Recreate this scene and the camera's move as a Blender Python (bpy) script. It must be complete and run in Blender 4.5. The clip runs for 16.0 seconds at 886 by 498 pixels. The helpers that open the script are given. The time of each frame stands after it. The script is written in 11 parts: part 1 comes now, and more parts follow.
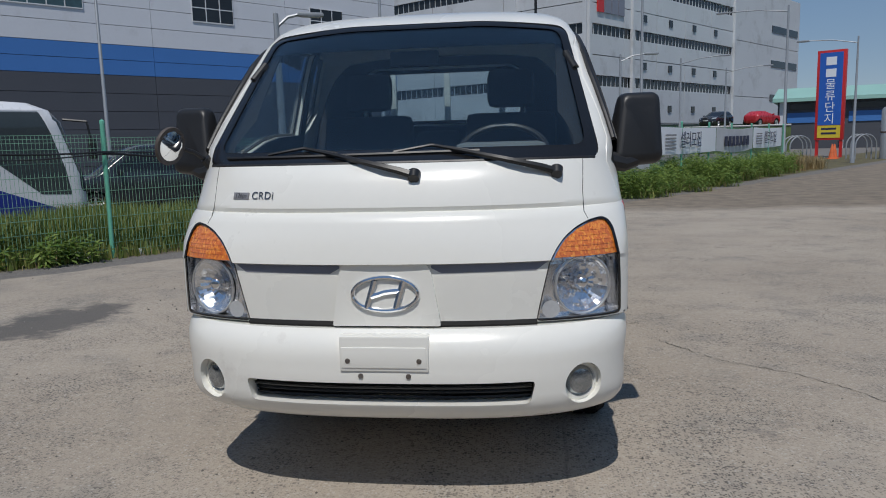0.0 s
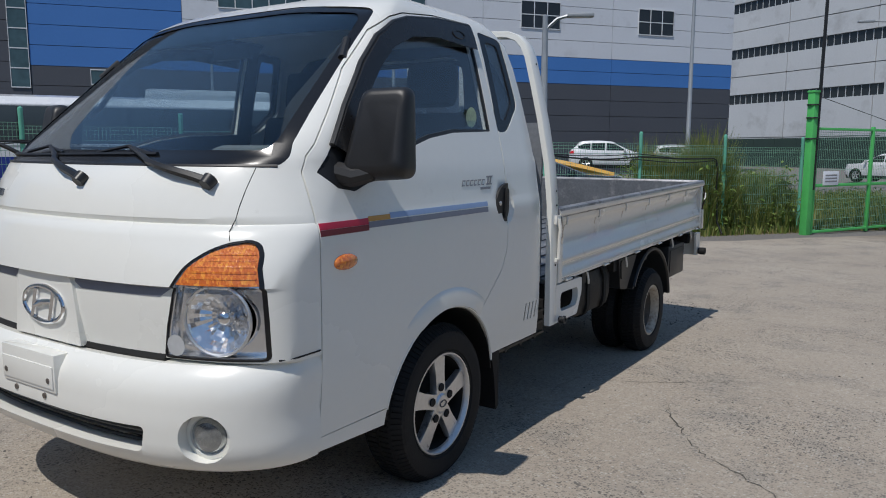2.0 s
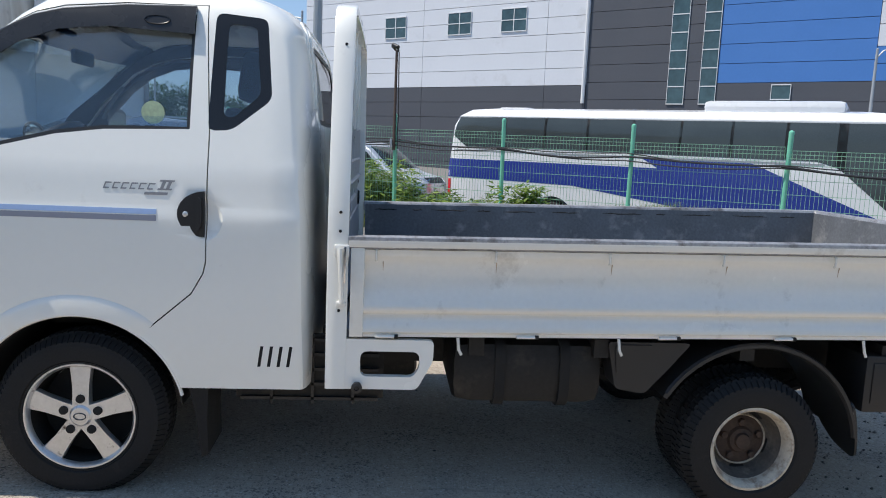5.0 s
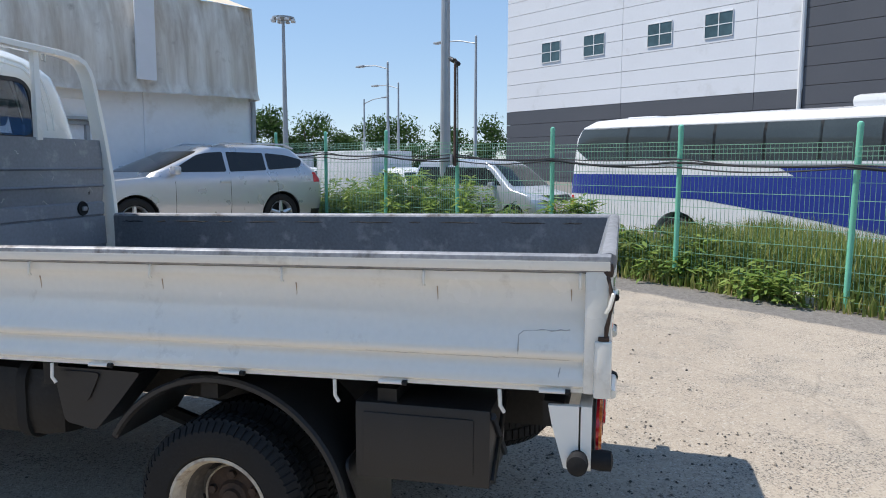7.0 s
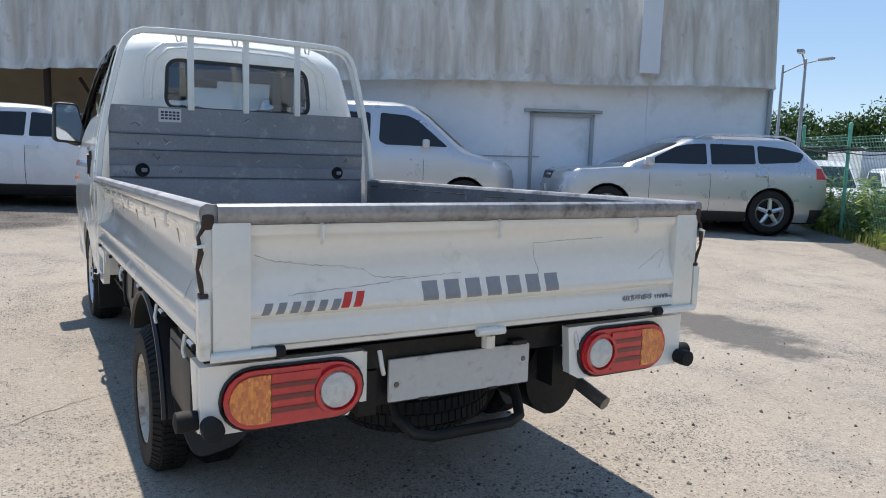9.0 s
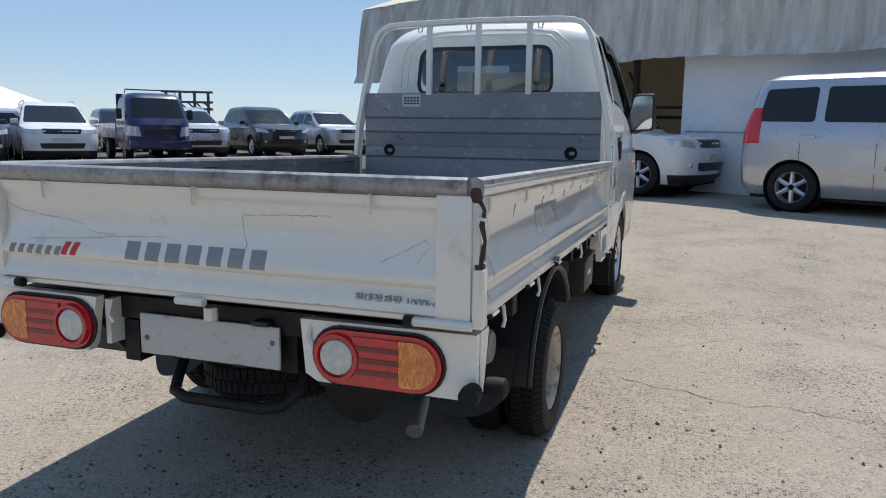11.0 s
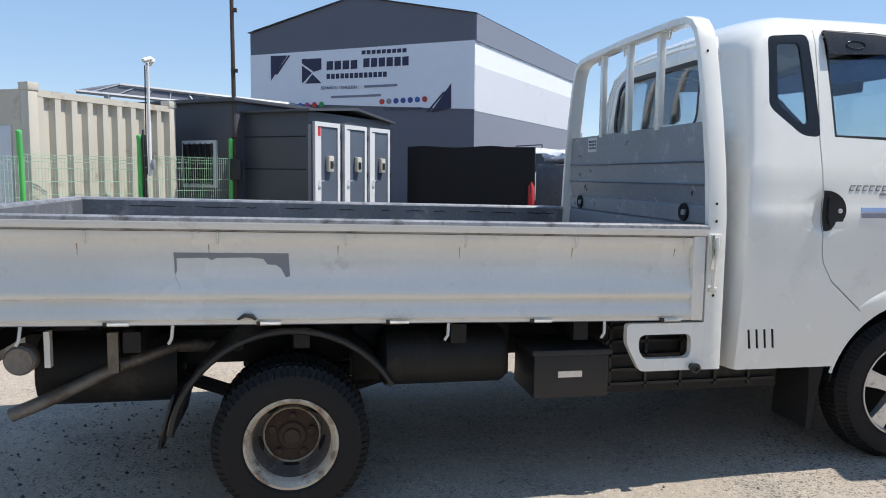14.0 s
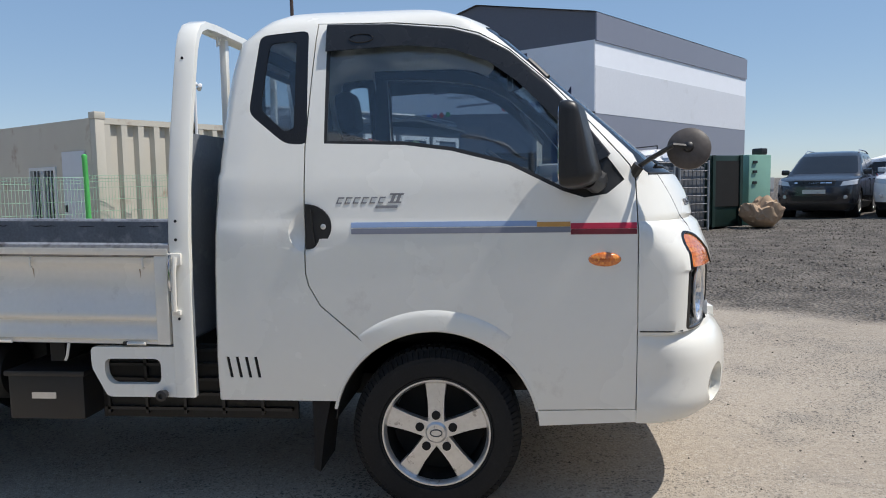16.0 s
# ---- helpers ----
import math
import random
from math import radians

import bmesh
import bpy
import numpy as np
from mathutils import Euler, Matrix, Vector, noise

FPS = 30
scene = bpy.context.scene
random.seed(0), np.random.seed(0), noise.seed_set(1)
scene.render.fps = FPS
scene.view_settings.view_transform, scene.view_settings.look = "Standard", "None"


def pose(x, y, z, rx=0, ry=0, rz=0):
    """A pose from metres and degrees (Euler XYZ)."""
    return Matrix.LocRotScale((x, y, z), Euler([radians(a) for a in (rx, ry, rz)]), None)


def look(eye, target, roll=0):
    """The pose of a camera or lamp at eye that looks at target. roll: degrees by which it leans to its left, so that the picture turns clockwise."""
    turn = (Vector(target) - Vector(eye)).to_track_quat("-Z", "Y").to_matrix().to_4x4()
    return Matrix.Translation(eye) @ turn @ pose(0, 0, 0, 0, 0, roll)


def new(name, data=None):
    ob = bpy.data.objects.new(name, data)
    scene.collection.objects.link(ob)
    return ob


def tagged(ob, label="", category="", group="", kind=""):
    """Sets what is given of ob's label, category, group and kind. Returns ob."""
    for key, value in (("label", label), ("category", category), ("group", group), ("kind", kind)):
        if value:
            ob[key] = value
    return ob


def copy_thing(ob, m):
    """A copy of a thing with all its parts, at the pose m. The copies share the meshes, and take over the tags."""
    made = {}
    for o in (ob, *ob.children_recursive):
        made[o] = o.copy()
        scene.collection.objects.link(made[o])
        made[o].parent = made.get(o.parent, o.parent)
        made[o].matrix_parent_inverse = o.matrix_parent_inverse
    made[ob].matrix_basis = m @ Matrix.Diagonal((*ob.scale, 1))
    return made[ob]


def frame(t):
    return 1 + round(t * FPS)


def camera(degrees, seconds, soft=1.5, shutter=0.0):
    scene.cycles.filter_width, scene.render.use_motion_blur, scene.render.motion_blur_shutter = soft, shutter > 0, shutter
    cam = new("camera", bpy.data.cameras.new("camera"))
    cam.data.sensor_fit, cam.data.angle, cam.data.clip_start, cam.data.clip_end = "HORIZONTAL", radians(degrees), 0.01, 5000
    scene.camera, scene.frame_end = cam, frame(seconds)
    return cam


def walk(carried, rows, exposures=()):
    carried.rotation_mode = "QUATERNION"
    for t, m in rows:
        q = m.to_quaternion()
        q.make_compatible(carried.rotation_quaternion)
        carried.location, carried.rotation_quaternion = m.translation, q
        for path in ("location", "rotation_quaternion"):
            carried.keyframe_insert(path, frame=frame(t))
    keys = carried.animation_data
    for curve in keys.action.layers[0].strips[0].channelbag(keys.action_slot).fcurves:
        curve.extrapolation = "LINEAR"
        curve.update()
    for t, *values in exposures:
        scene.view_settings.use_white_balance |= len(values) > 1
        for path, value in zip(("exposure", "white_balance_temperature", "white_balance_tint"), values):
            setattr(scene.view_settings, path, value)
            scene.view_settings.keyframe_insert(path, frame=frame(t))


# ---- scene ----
import colorsys
import itertools

cam = camera(62.0, 16.0, soft=1.0)
PATH = [
    (0, (0.528, -3.626, 1.341), (0.279, -1.663, 1.053), -1.6),
    (0.5, (0.955, -3.427, 1.311), (0.549, -1.489, 1.029), -1.6),
    (1, (1.479, -3.168, 1.316), (0.918, -1.268, 1.041), -1.2),
    (1.5, (1.941, -2.854, 1.314), (1.185, -1.024, 1.036), -0.2),
    (2, (2.402, -2.402, 1.323), (1.32, -0.741, 1.055), 0.2),
    (2.5, (2.83, -1.926, 1.327), (1.431, -0.525, 1.048), 0.9),
    (3, (3.2, -1.384, 1.376), (1.548, -0.287, 1.112), 2.1),
    (3.5, (3.454, -0.801, 1.367), (1.646, 0.017, 1.117), 2.7),
    (4, (3.571, -0.19, 1.381), (1.667, 0.371, 1.137), 2.6),
    (4.5, (3.649, 0.453, 1.378), (1.693, 0.781, 1.12), 2.5),
    (5, (3.609, 1.132, 1.367), (1.634, 1.288, 1.098), 2.4),
    (5.2, (3.571, 1.412, 1.362), (1.592, 1.52, 1.094), 2.6),
    (6.25, (3.37, 2.93, 1.335), (1.40, 2.64, 1.085), 2.0),
    (7.3, (2.721, 4.212, 1.276), (0.827, 3.606, 1.064), 0.5),
    (7.5, (2.643, 4.423, 1.23), (0.798, 3.68, 1.02), 1.3),
    (8, (2.284, 4.925, 1.214), (0.642, 3.81, 0.966), 1.9),
    (8.5, (1.818, 5.372, 1.196), (0.48, 3.91, 0.928), 2.0),
    (9, (1.268, 5.706, 1.215), (0.275, 3.988, 0.964), 1.8),
    (9.2, (1.027, 5.827, 1.226), (0.161, 4.042, 0.974), 1.8),
    (10.25, (-0.38, 5.90, 1.195), (-0.36, 3.93, 0.90), 1.2),
    (11.3, (-1.767, 5.462, 1.184), (-0.889, 3.693, 0.871), 0.5),
    (11.5, (-1.98, 5.326, 1.165), (-0.957, 3.636, 0.852), 0.4),
    (12, (-2.504, 4.911, 1.19), (-1.134, 3.488, 0.877), 0.6),
    (12.5, (-2.911, 4.439, 1.192), (-1.299, 3.292, 0.896), 0.9),
    (13, (-3.233, 3.883, 1.219), (-1.438, 3.036, 0.973), 1.2),
    (13.5, (-3.46, 3.263, 1.209), (-1.553, 2.706, 0.979), 1.1),
    (14, (-3.583, 2.576, 1.219), (-1.626, 2.215, 1.021), 0.7),
    (14.5, (-3.657, 1.892, 1.221), (-1.678, 1.661, 1.054), 0.6),
    (15, (-3.669, 1.124, 1.225), (-1.678, 1.01, 1.068), -0.1),
    (15.5, (-3.642, 0.414, 1.225), (-1.652, 0.419, 1.027), -0.5),
    (16, (-3.533, -0.287, 1.249), (-1.55, -0.103, 1.069), -0.9),
]
walk(cam, [(t, look(eye, target, roll)) for t, eye, target, roll in PATH],
     [(t, stops, 6220 if t < 2 else 6300 if t < 3 else 6500, 11) for t, stops in ((0, -0.12), (1.5, -0.08), (2.5, 0.20), (3.5, 0.61), (5, 0.97), (7.5, 1.06), (9, 1.08), (11.5, 0.75), (12.5, 0.79), (13.4, 1.0), (14.2, 1.08), (15, 1.02), (15.5, 0.89), (16, 0.66))])

# ---- world and sun ----
SUN_ELEV = radians(61.0)
world = bpy.data.worlds.new("sky")
scene.world = world
world.use_nodes = True
wn = world.node_tree.nodes
sky = wn.new("ShaderNodeTexSky")
sky.sky_type = "NISHITA"
sky.sun_disc = False
sky.sun_elevation = SUN_ELEV
sky.sun_rotation = radians(180)
sky.altitude = 1800
sky.air_density = 1.0
sky.dust_density = 0.05
sky.ozone_density = 1.4
even = wn.new("ShaderNodeGamma")
even.inputs["Gamma"].default_value = 0.36
rich = wn.new("ShaderNodeHueSaturation")
rich.inputs["Saturation"].default_value = 1.72
world.node_tree.links.new(sky.outputs[0], even.inputs["Color"])
world.node_tree.links.new(even.outputs[0], rich.inputs["Color"])
cool = wn.new("ShaderNodeMix")
cool.data_type, cool.blend_type = "RGBA", "MULTIPLY"
cool.inputs[0].default_value = 1.0
cool.inputs[7].default_value = (0.85, 0.95, 1.08, 1)
world.node_tree.links.new(rich.outputs[0], cool.inputs[6])
world.node_tree.links.new(cool.outputs[2], wn["Background"].inputs["Color"])
wn["Background"].inputs["Strength"].default_value = 0.208
sun_data = bpy.data.lights.new("sun", "SUN")
sun_data.energy = 2.9
sun_data.angle = radians(0.55)
sun_data.color = (1.0, 0.945, 0.86)
sun = new("sun", sun_data)
sun.matrix_world = look((-0.3, -11.0, 20.0), (0, 0, 0))
scene.view_settings.exposure = 0.0

# ---- small helpers ----
def shader(name):
    m = bpy.data.materials.new(name)
    m.use_nodes = True
    nt = m.node_tree
    return m, nt, nt.nodes["Principled BSDF"]


def rgb(c, k=1.0):
    return (min(1, c[0] * k), min(1, c[1] * k), min(1, c[2] * k), 1)


def surface(name, color, rough=0.5, metal=0.0, var=0.12, scale=3.0, fine=60.0, bump=0.0, coat=0.0, dirt=None, dirt_amount=0.5, dirt_scale=5.0, spread=None, alpha=1.0):
    """Paint, metal, plastic or stone: two scales of colour change, roughness change, and a fine relief."""
    m, nt, b = shader(name)
    tc = nt.nodes.new("ShaderNodeTexCoord")
    big = nt.nodes.new("ShaderNodeTexNoise")
    big.inputs["Scale"].default_value = scale
    big.inputs["Detail"].default_value = 6
    small = nt.nodes.new("ShaderNodeTexNoise")
    small.inputs["Scale"].default_value = fine
    small.inputs["Detail"].default_value = 4
    for n in (big, small):
        nt.links.new(tc.outputs["Object"], n.inputs["Vector"])
    mix = nt.nodes.new("ShaderNodeMix")
    mix.data_type = "RGBA"
    mix.inputs[6].default_value = rgb(color, 1 - var)
    mix.inputs[7].default_value = rgb(color, 1 + var)
    half = nt.nodes.new("ShaderNodeMath")
    half.operation = "ADD"
    sc = nt.nodes.new("ShaderNodeMath")
    sc.operation = "MULTIPLY"
    sc.inputs[1].default_value = 0.45
    nt.links.new(small.outputs["Fac"], sc.inputs[0])
    sb = nt.nodes.new("ShaderNodeMath")
    sb.operation = "MULTIPLY"
    sb.inputs[1].default_value = 0.55
    nt.links.new(big.outputs["Fac"], sb.inputs[0])
    nt.links.new(sb.outputs[0], half.inputs[0])
    nt.links.new(sc.outputs[0], half.inputs[1])
    ramp = nt.nodes.new("ShaderNodeMapRange")
    ramp.inputs["From Min"].default_value = 0.32
    ramp.inputs["From Max"].default_value = 0.68
    nt.links.new(half.outputs[0], ramp.inputs["Value"])
    nt.links.new(ramp.outputs[0], mix.inputs[0])
    col = mix.outputs[2]
    if dirt:
        dn = nt.nodes.new("ShaderNodeTexNoise")
        dn.inputs["Scale"].default_value = dirt_scale
        dn.inputs["Detail"].default_value = 8
        dn.inputs["Roughness"].default_value = 0.65
        nt.links.new(tc.outputs["Object"], dn.inputs["Vector"])
        dm = nt.nodes.new("ShaderNodeMapRange")
        dm.inputs["From Min"].default_value = 0.64 - 0.28 * dirt_amount
        dm.inputs["From Max"].default_value = 0.78 - 0.2 * dirt_amount
        nt.links.new(dn.outputs["Fac"], dm.inputs["Value"])
        mx = nt.nodes.new("ShaderNodeMix")
        mx.data_type = "RGBA"
        mx.inputs[7].default_value = rgb(dirt)
        nt.links.new(dm.outputs[0], mx.inputs[0])
        nt.links.new(col, mx.inputs[6])
        col = mx.outputs[2]
    if spread:
        info = nt.nodes.new("ShaderNodeObjectInfo")
        hs = nt.nodes.new("ShaderNodeHueSaturation")
        vr = nt.nodes.new("ShaderNodeMapRange")
        vr.inputs["To Min"].default_value = 1 - spread
        vr.inputs["To Max"].default_value = 1 + spread
        nt.links.new(info.outputs["Random"], vr.inputs["Value"])
        nt.links.new(vr.outputs[0], hs.inputs["Value"])
        nt.links.new(col, hs.inputs["Color"])
        col = hs.outputs[0]
    nt.links.new(col, b.inputs["Base Color"])
    rr = nt.nodes.new("ShaderNodeMapRange")
    rr.inputs["To Min"].default_value = max(0.02, rough - 0.12 * min(1, rough * 2))
    rr.inputs["To Max"].default_value = min(1, rough + 0.12)
    nt.links.new(big.outputs["Fac"], rr.inputs["Value"])
    nt.links.new(rr.outputs[0], b.inputs["Roughness"])
    b.inputs["Metallic"].default_value = metal
    b.inputs["Coat Weight"].default_value = coat
    b.inputs["Coat Roughness"].default_value = 0.04
    if bump:
        bp = nt.nodes.new("ShaderNodeBump")
        bp.inputs["Strength"].default_value = bump
        bp.inputs["Distance"].default_value = 0.01
        nt.links.new(half.outputs[0], bp.inputs["Height"])
        nt.links.new(bp.outputs[0], b.inputs["Normal"])
    return m


def glass(name, tint, rough=0.0, dark=0.5, gloss=0.035):
    """A thin pane: clear with a tint, glossy by its angle."""
    m, nt, b = shader(name)
    nt.nodes.remove(b)
    tr = nt.nodes.new("ShaderNodeBsdfTransparent")
    tr.inputs[0].default_value = (*[c * dark for c in tint], 1)
    gl = nt.nodes.new("ShaderNodeBsdfGlossy")
    gl.inputs["Roughness"].default_value = max(0.005, rough)
    lw = nt.nodes.new("ShaderNodeLayerWeight")
    lw.inputs["Blend"].default_value = 0.5
    pw = nt.nodes.new("ShaderNodeMath")
    pw.operation = "POWER"
    pw.inputs[1].default_value = 4.0
    nt.links.new(lw.outputs["Facing"], pw.inputs[0])
    fr = nt.nodes.new("ShaderNodeMapRange")
    fr.inputs["To Min"].default_value = gloss
    nt.links.new(pw.outputs[0], fr.inputs["Value"])
    mx = nt.nodes.new("ShaderNodeMixShader")
    nt.links.new(fr.outputs[0], mx.inputs[0])
    nt.links.new(tr.outputs[0], mx.inputs[1])
    nt.links.new(gl.outputs[0], mx.inputs[2])
    nt.links.new(mx.outputs[0], nt.nodes["Material Output"].inputs["Surface"])
    return m


def smooth(me, angle=35):
    me.polygons.foreach_set("use_smooth", [True] * len(me.polygons))
    me.set_sharp_from_angle(angle=radians(angle))
    return me


def mesh_of(geo, name="mesh"):
    if isinstance(geo, bpy.types.Mesh):
        return geo
    me = bpy.data.meshes.new(name)
    bmesh.ops.recalc_face_normals(geo, faces=geo.faces)
    geo.to_mesh(me)
    geo.free()
    return me


def part(name, geo, material, parent=None, label="", angle=35, kind=""):
    me = smooth(mesh_of(geo, name), angle)
    me.name = name
    if material:
        me.materials.clear()
        me.materials.append(material)
    ob = new(name, me)
    ob.parent = parent
    if label or kind:
        tagged(ob, label, kind=kind)
    return ob


def thing(name, label, category, group="", kind="", m=None):
    ob = new(name)
    ob.empty_display_size = 0.2
    if m is not None:
        ob.matrix_world = m
    return tagged(ob, label, category, group, kind)


def box(bm, x0, x1, y0, y1, z0, z1, bevel=0.0, m=None):
    r = bmesh.ops.create_cube(bm, size=1.0)
    vs = r["verts"]
    for v in vs:
        v.co = Vector(((x0 + x1) / 2 + v.co.x * (x1 - x0), (y0 + y1) / 2 + v.co.y * (y1 - y0), (z0 + z1) / 2 + v.co.z * (z1 - z0)))
    if bevel:
        es = list({e for v in vs for e in v.link_edges})
        r = bmesh.ops.bevel(bm, geom=es, offset=bevel, segments=2, profile=0.6, affect="EDGES")
        vs = r["verts"]
    if m is not None:
        vs = list({v for v in vs if v.is_valid} | set())
        bmesh.ops.transform(bm, matrix=m, verts=vs)
    return bm


def boxes(*rows, bevel=0.0):
    bm = bmesh.new()
    for r in rows:
        box(bm, *r, bevel=bevel)
    return bm


def slab(bm, pts, axis, a, b):
    """A prism: polygon pts in the plane across the axis, from a to b along it."""
    def at(p, t):
        return {"x": (t, p[0], p[1]), "y": (p[0], t, p[1]), "z": (p[0], p[1], t)}[axis]
    lo = [bm.verts.new(at(p, a)) for p in pts]
    hi = [bm.verts.new(at(p, b)) for p in pts]
    n = len(pts)
    bm.faces.new(lo)
    bm.faces.new(list(reversed(hi)))
    for i in range(n):
        bm.faces.new((lo[i], hi[i], hi[(i + 1) % n], lo[(i + 1) % n]))
    return bm


def prism(pts, axis, a, b):
    bm = slab(bmesh.new(), pts, axis, a, b)
    bmesh.ops.recalc_face_normals(bm, faces=bm.faces)
    return bm


def round_poly(pts, r, seg=5):
    """The polygon with its corners rounded."""
    out = []
    n = len(pts)
    for i in range(n):
        p0, p, p1 = Vector(pts[i - 1]), Vector(pts[i]), Vector(pts[(i + 1) % n])
        a, b = p0 - p, p1 - p
        d = min(r, a.length * 0.45, b.length * 0.45)
        s, e = p + a.normalized() * d, p + b.normalized() * d
        for k in range(seg + 1):
            t = k / seg
            out.append(tuple(s * (1 - t) ** 2 + p * 2 * t * (1 - t) + e * t * t))
    return out


def rod(bm, pts, r, seg=8, closed=False):
    """A tube of radius r (or a list of radii) along the points."""
    pts = [Vector(p) for p in pts]
    n = len(pts)
    rings = []
    up = None
    for i, p in enumerate(pts):
        if closed:
            d = pts[(i + 1) % n] - pts[i - 1]
        else:
            d = pts[min(i + 1, n - 1)] - pts[max(i - 1, 0)]
        d.normalize()
        if up is None:
            up = Vector((0, 0, 1)) if abs(d.z) < 0.9 else Vector((1, 0, 0))
        side = d.cross(up)
        if side.length < 1e-4:
            side = d.orthogonal()
        side.normalize()
        up = side.cross(d).normalized()
        rad = r[i] if isinstance(r, (list, tuple)) else r
        rings.append([bm.verts.new(p + (side * math.cos(2 * math.pi * k / seg) + up * math.sin(2 * math.pi * k / seg)) * rad) for k in range(seg)])
    for i in range(n if closed else n - 1):
        a, b = rings[i], rings[(i + 1) % n]
        for k in range(seg):
            bm.faces.new((a[k], a[(k + 1) % seg], b[(k + 1) % seg], b[k]))
    if not closed:
        bm.faces.new(list(reversed(rings[0])))
        bm.faces.new(rings[-1])
    return bm


def arc(c, r, a0, a1, n, plane="xz"):
    out = []
    for i in range(n + 1):
        a = radians(a0 + (a1 - a0) * i / n)
        u, v = r * math.cos(a), r * math.sin(a)
        out.append({"xz": (c[0] + u, c[1], c[2] + v), "yz": (c[0], c[1] + u, c[2] + v), "xy": (c[0] + u, c[1] + v, c[2])}[plane])
    return out


def lathe(bm, profile, seg=32, axis="x", c=(0, 0, 0), close=True):
    """profile: (along the axis, radius). close: the profile is a closed ring."""
    rings = []
    for a, r in profile:
        ring = []
        for k in range(seg):
            t = 2 * math.pi * k / seg
            u, v = r * math.cos(t), r * math.sin(t)
            p = {"x": (a, u, v), "y": (u, a, v), "z": (u, v, a)}[axis]
            ring.append(bm.verts.new((c[0] + p[0], c[1] + p[1], c[2] + p[2])))
        rings.append(ring)
    n = len(rings)
    for i in range(n if close else n - 1):
        a, b = rings[i], rings[(i + 1) % n]
        for k in range(seg):
            bm.faces.new((a[k], a[(k + 1) % seg], b[(k + 1) % seg], b[k]))
    if not close:
        bm.faces.new(list(reversed(rings[0])))
        bm.faces.new(rings[-1])
    return bm


BENCH = bpy.data.scenes.new("bench")


def evaluated(ob):
    """The mesh of an object on the bench, with its modifiers applied."""
    layer = BENCH.view_layers[0]
    layer.update()
    me = bpy.data.meshes.new_from_object(ob.evaluated_get(layer.depsgraph))
    me.materials.clear()
    return me


def boolean(a, b, op="DIFFERENCE"):
    """The mesh a cut by, or met with, the mesh b."""
    oa, ob = bpy.data.objects.new("cut_a", mesh_of(a)), bpy.data.objects.new("cut_b", mesh_of(b))
    BENCH.collection.objects.link(oa)
    BENCH.collection.objects.link(ob)
    md = oa.modifiers.new("b", "BOOLEAN")
    md.operation, md.object, md.solver = op, ob, "EXACT"
    me = evaluated(oa)
    bpy.data.objects.remove(oa)
    bpy.data.objects.remove(ob)
    return me


def joined(*geos):
    bm = bmesh.new()
    for g in geos:
        me = mesh_of(g)
        bm.from_mesh(me)
    me = bpy.data.meshes.new("joined")
    bm.to_mesh(me)
    bm.free()
    return me


def copy_mesh(me):
    return me.copy()


def moved(geo, m):
    me = mesh_of(geo)
    me.transform(m)
    return me


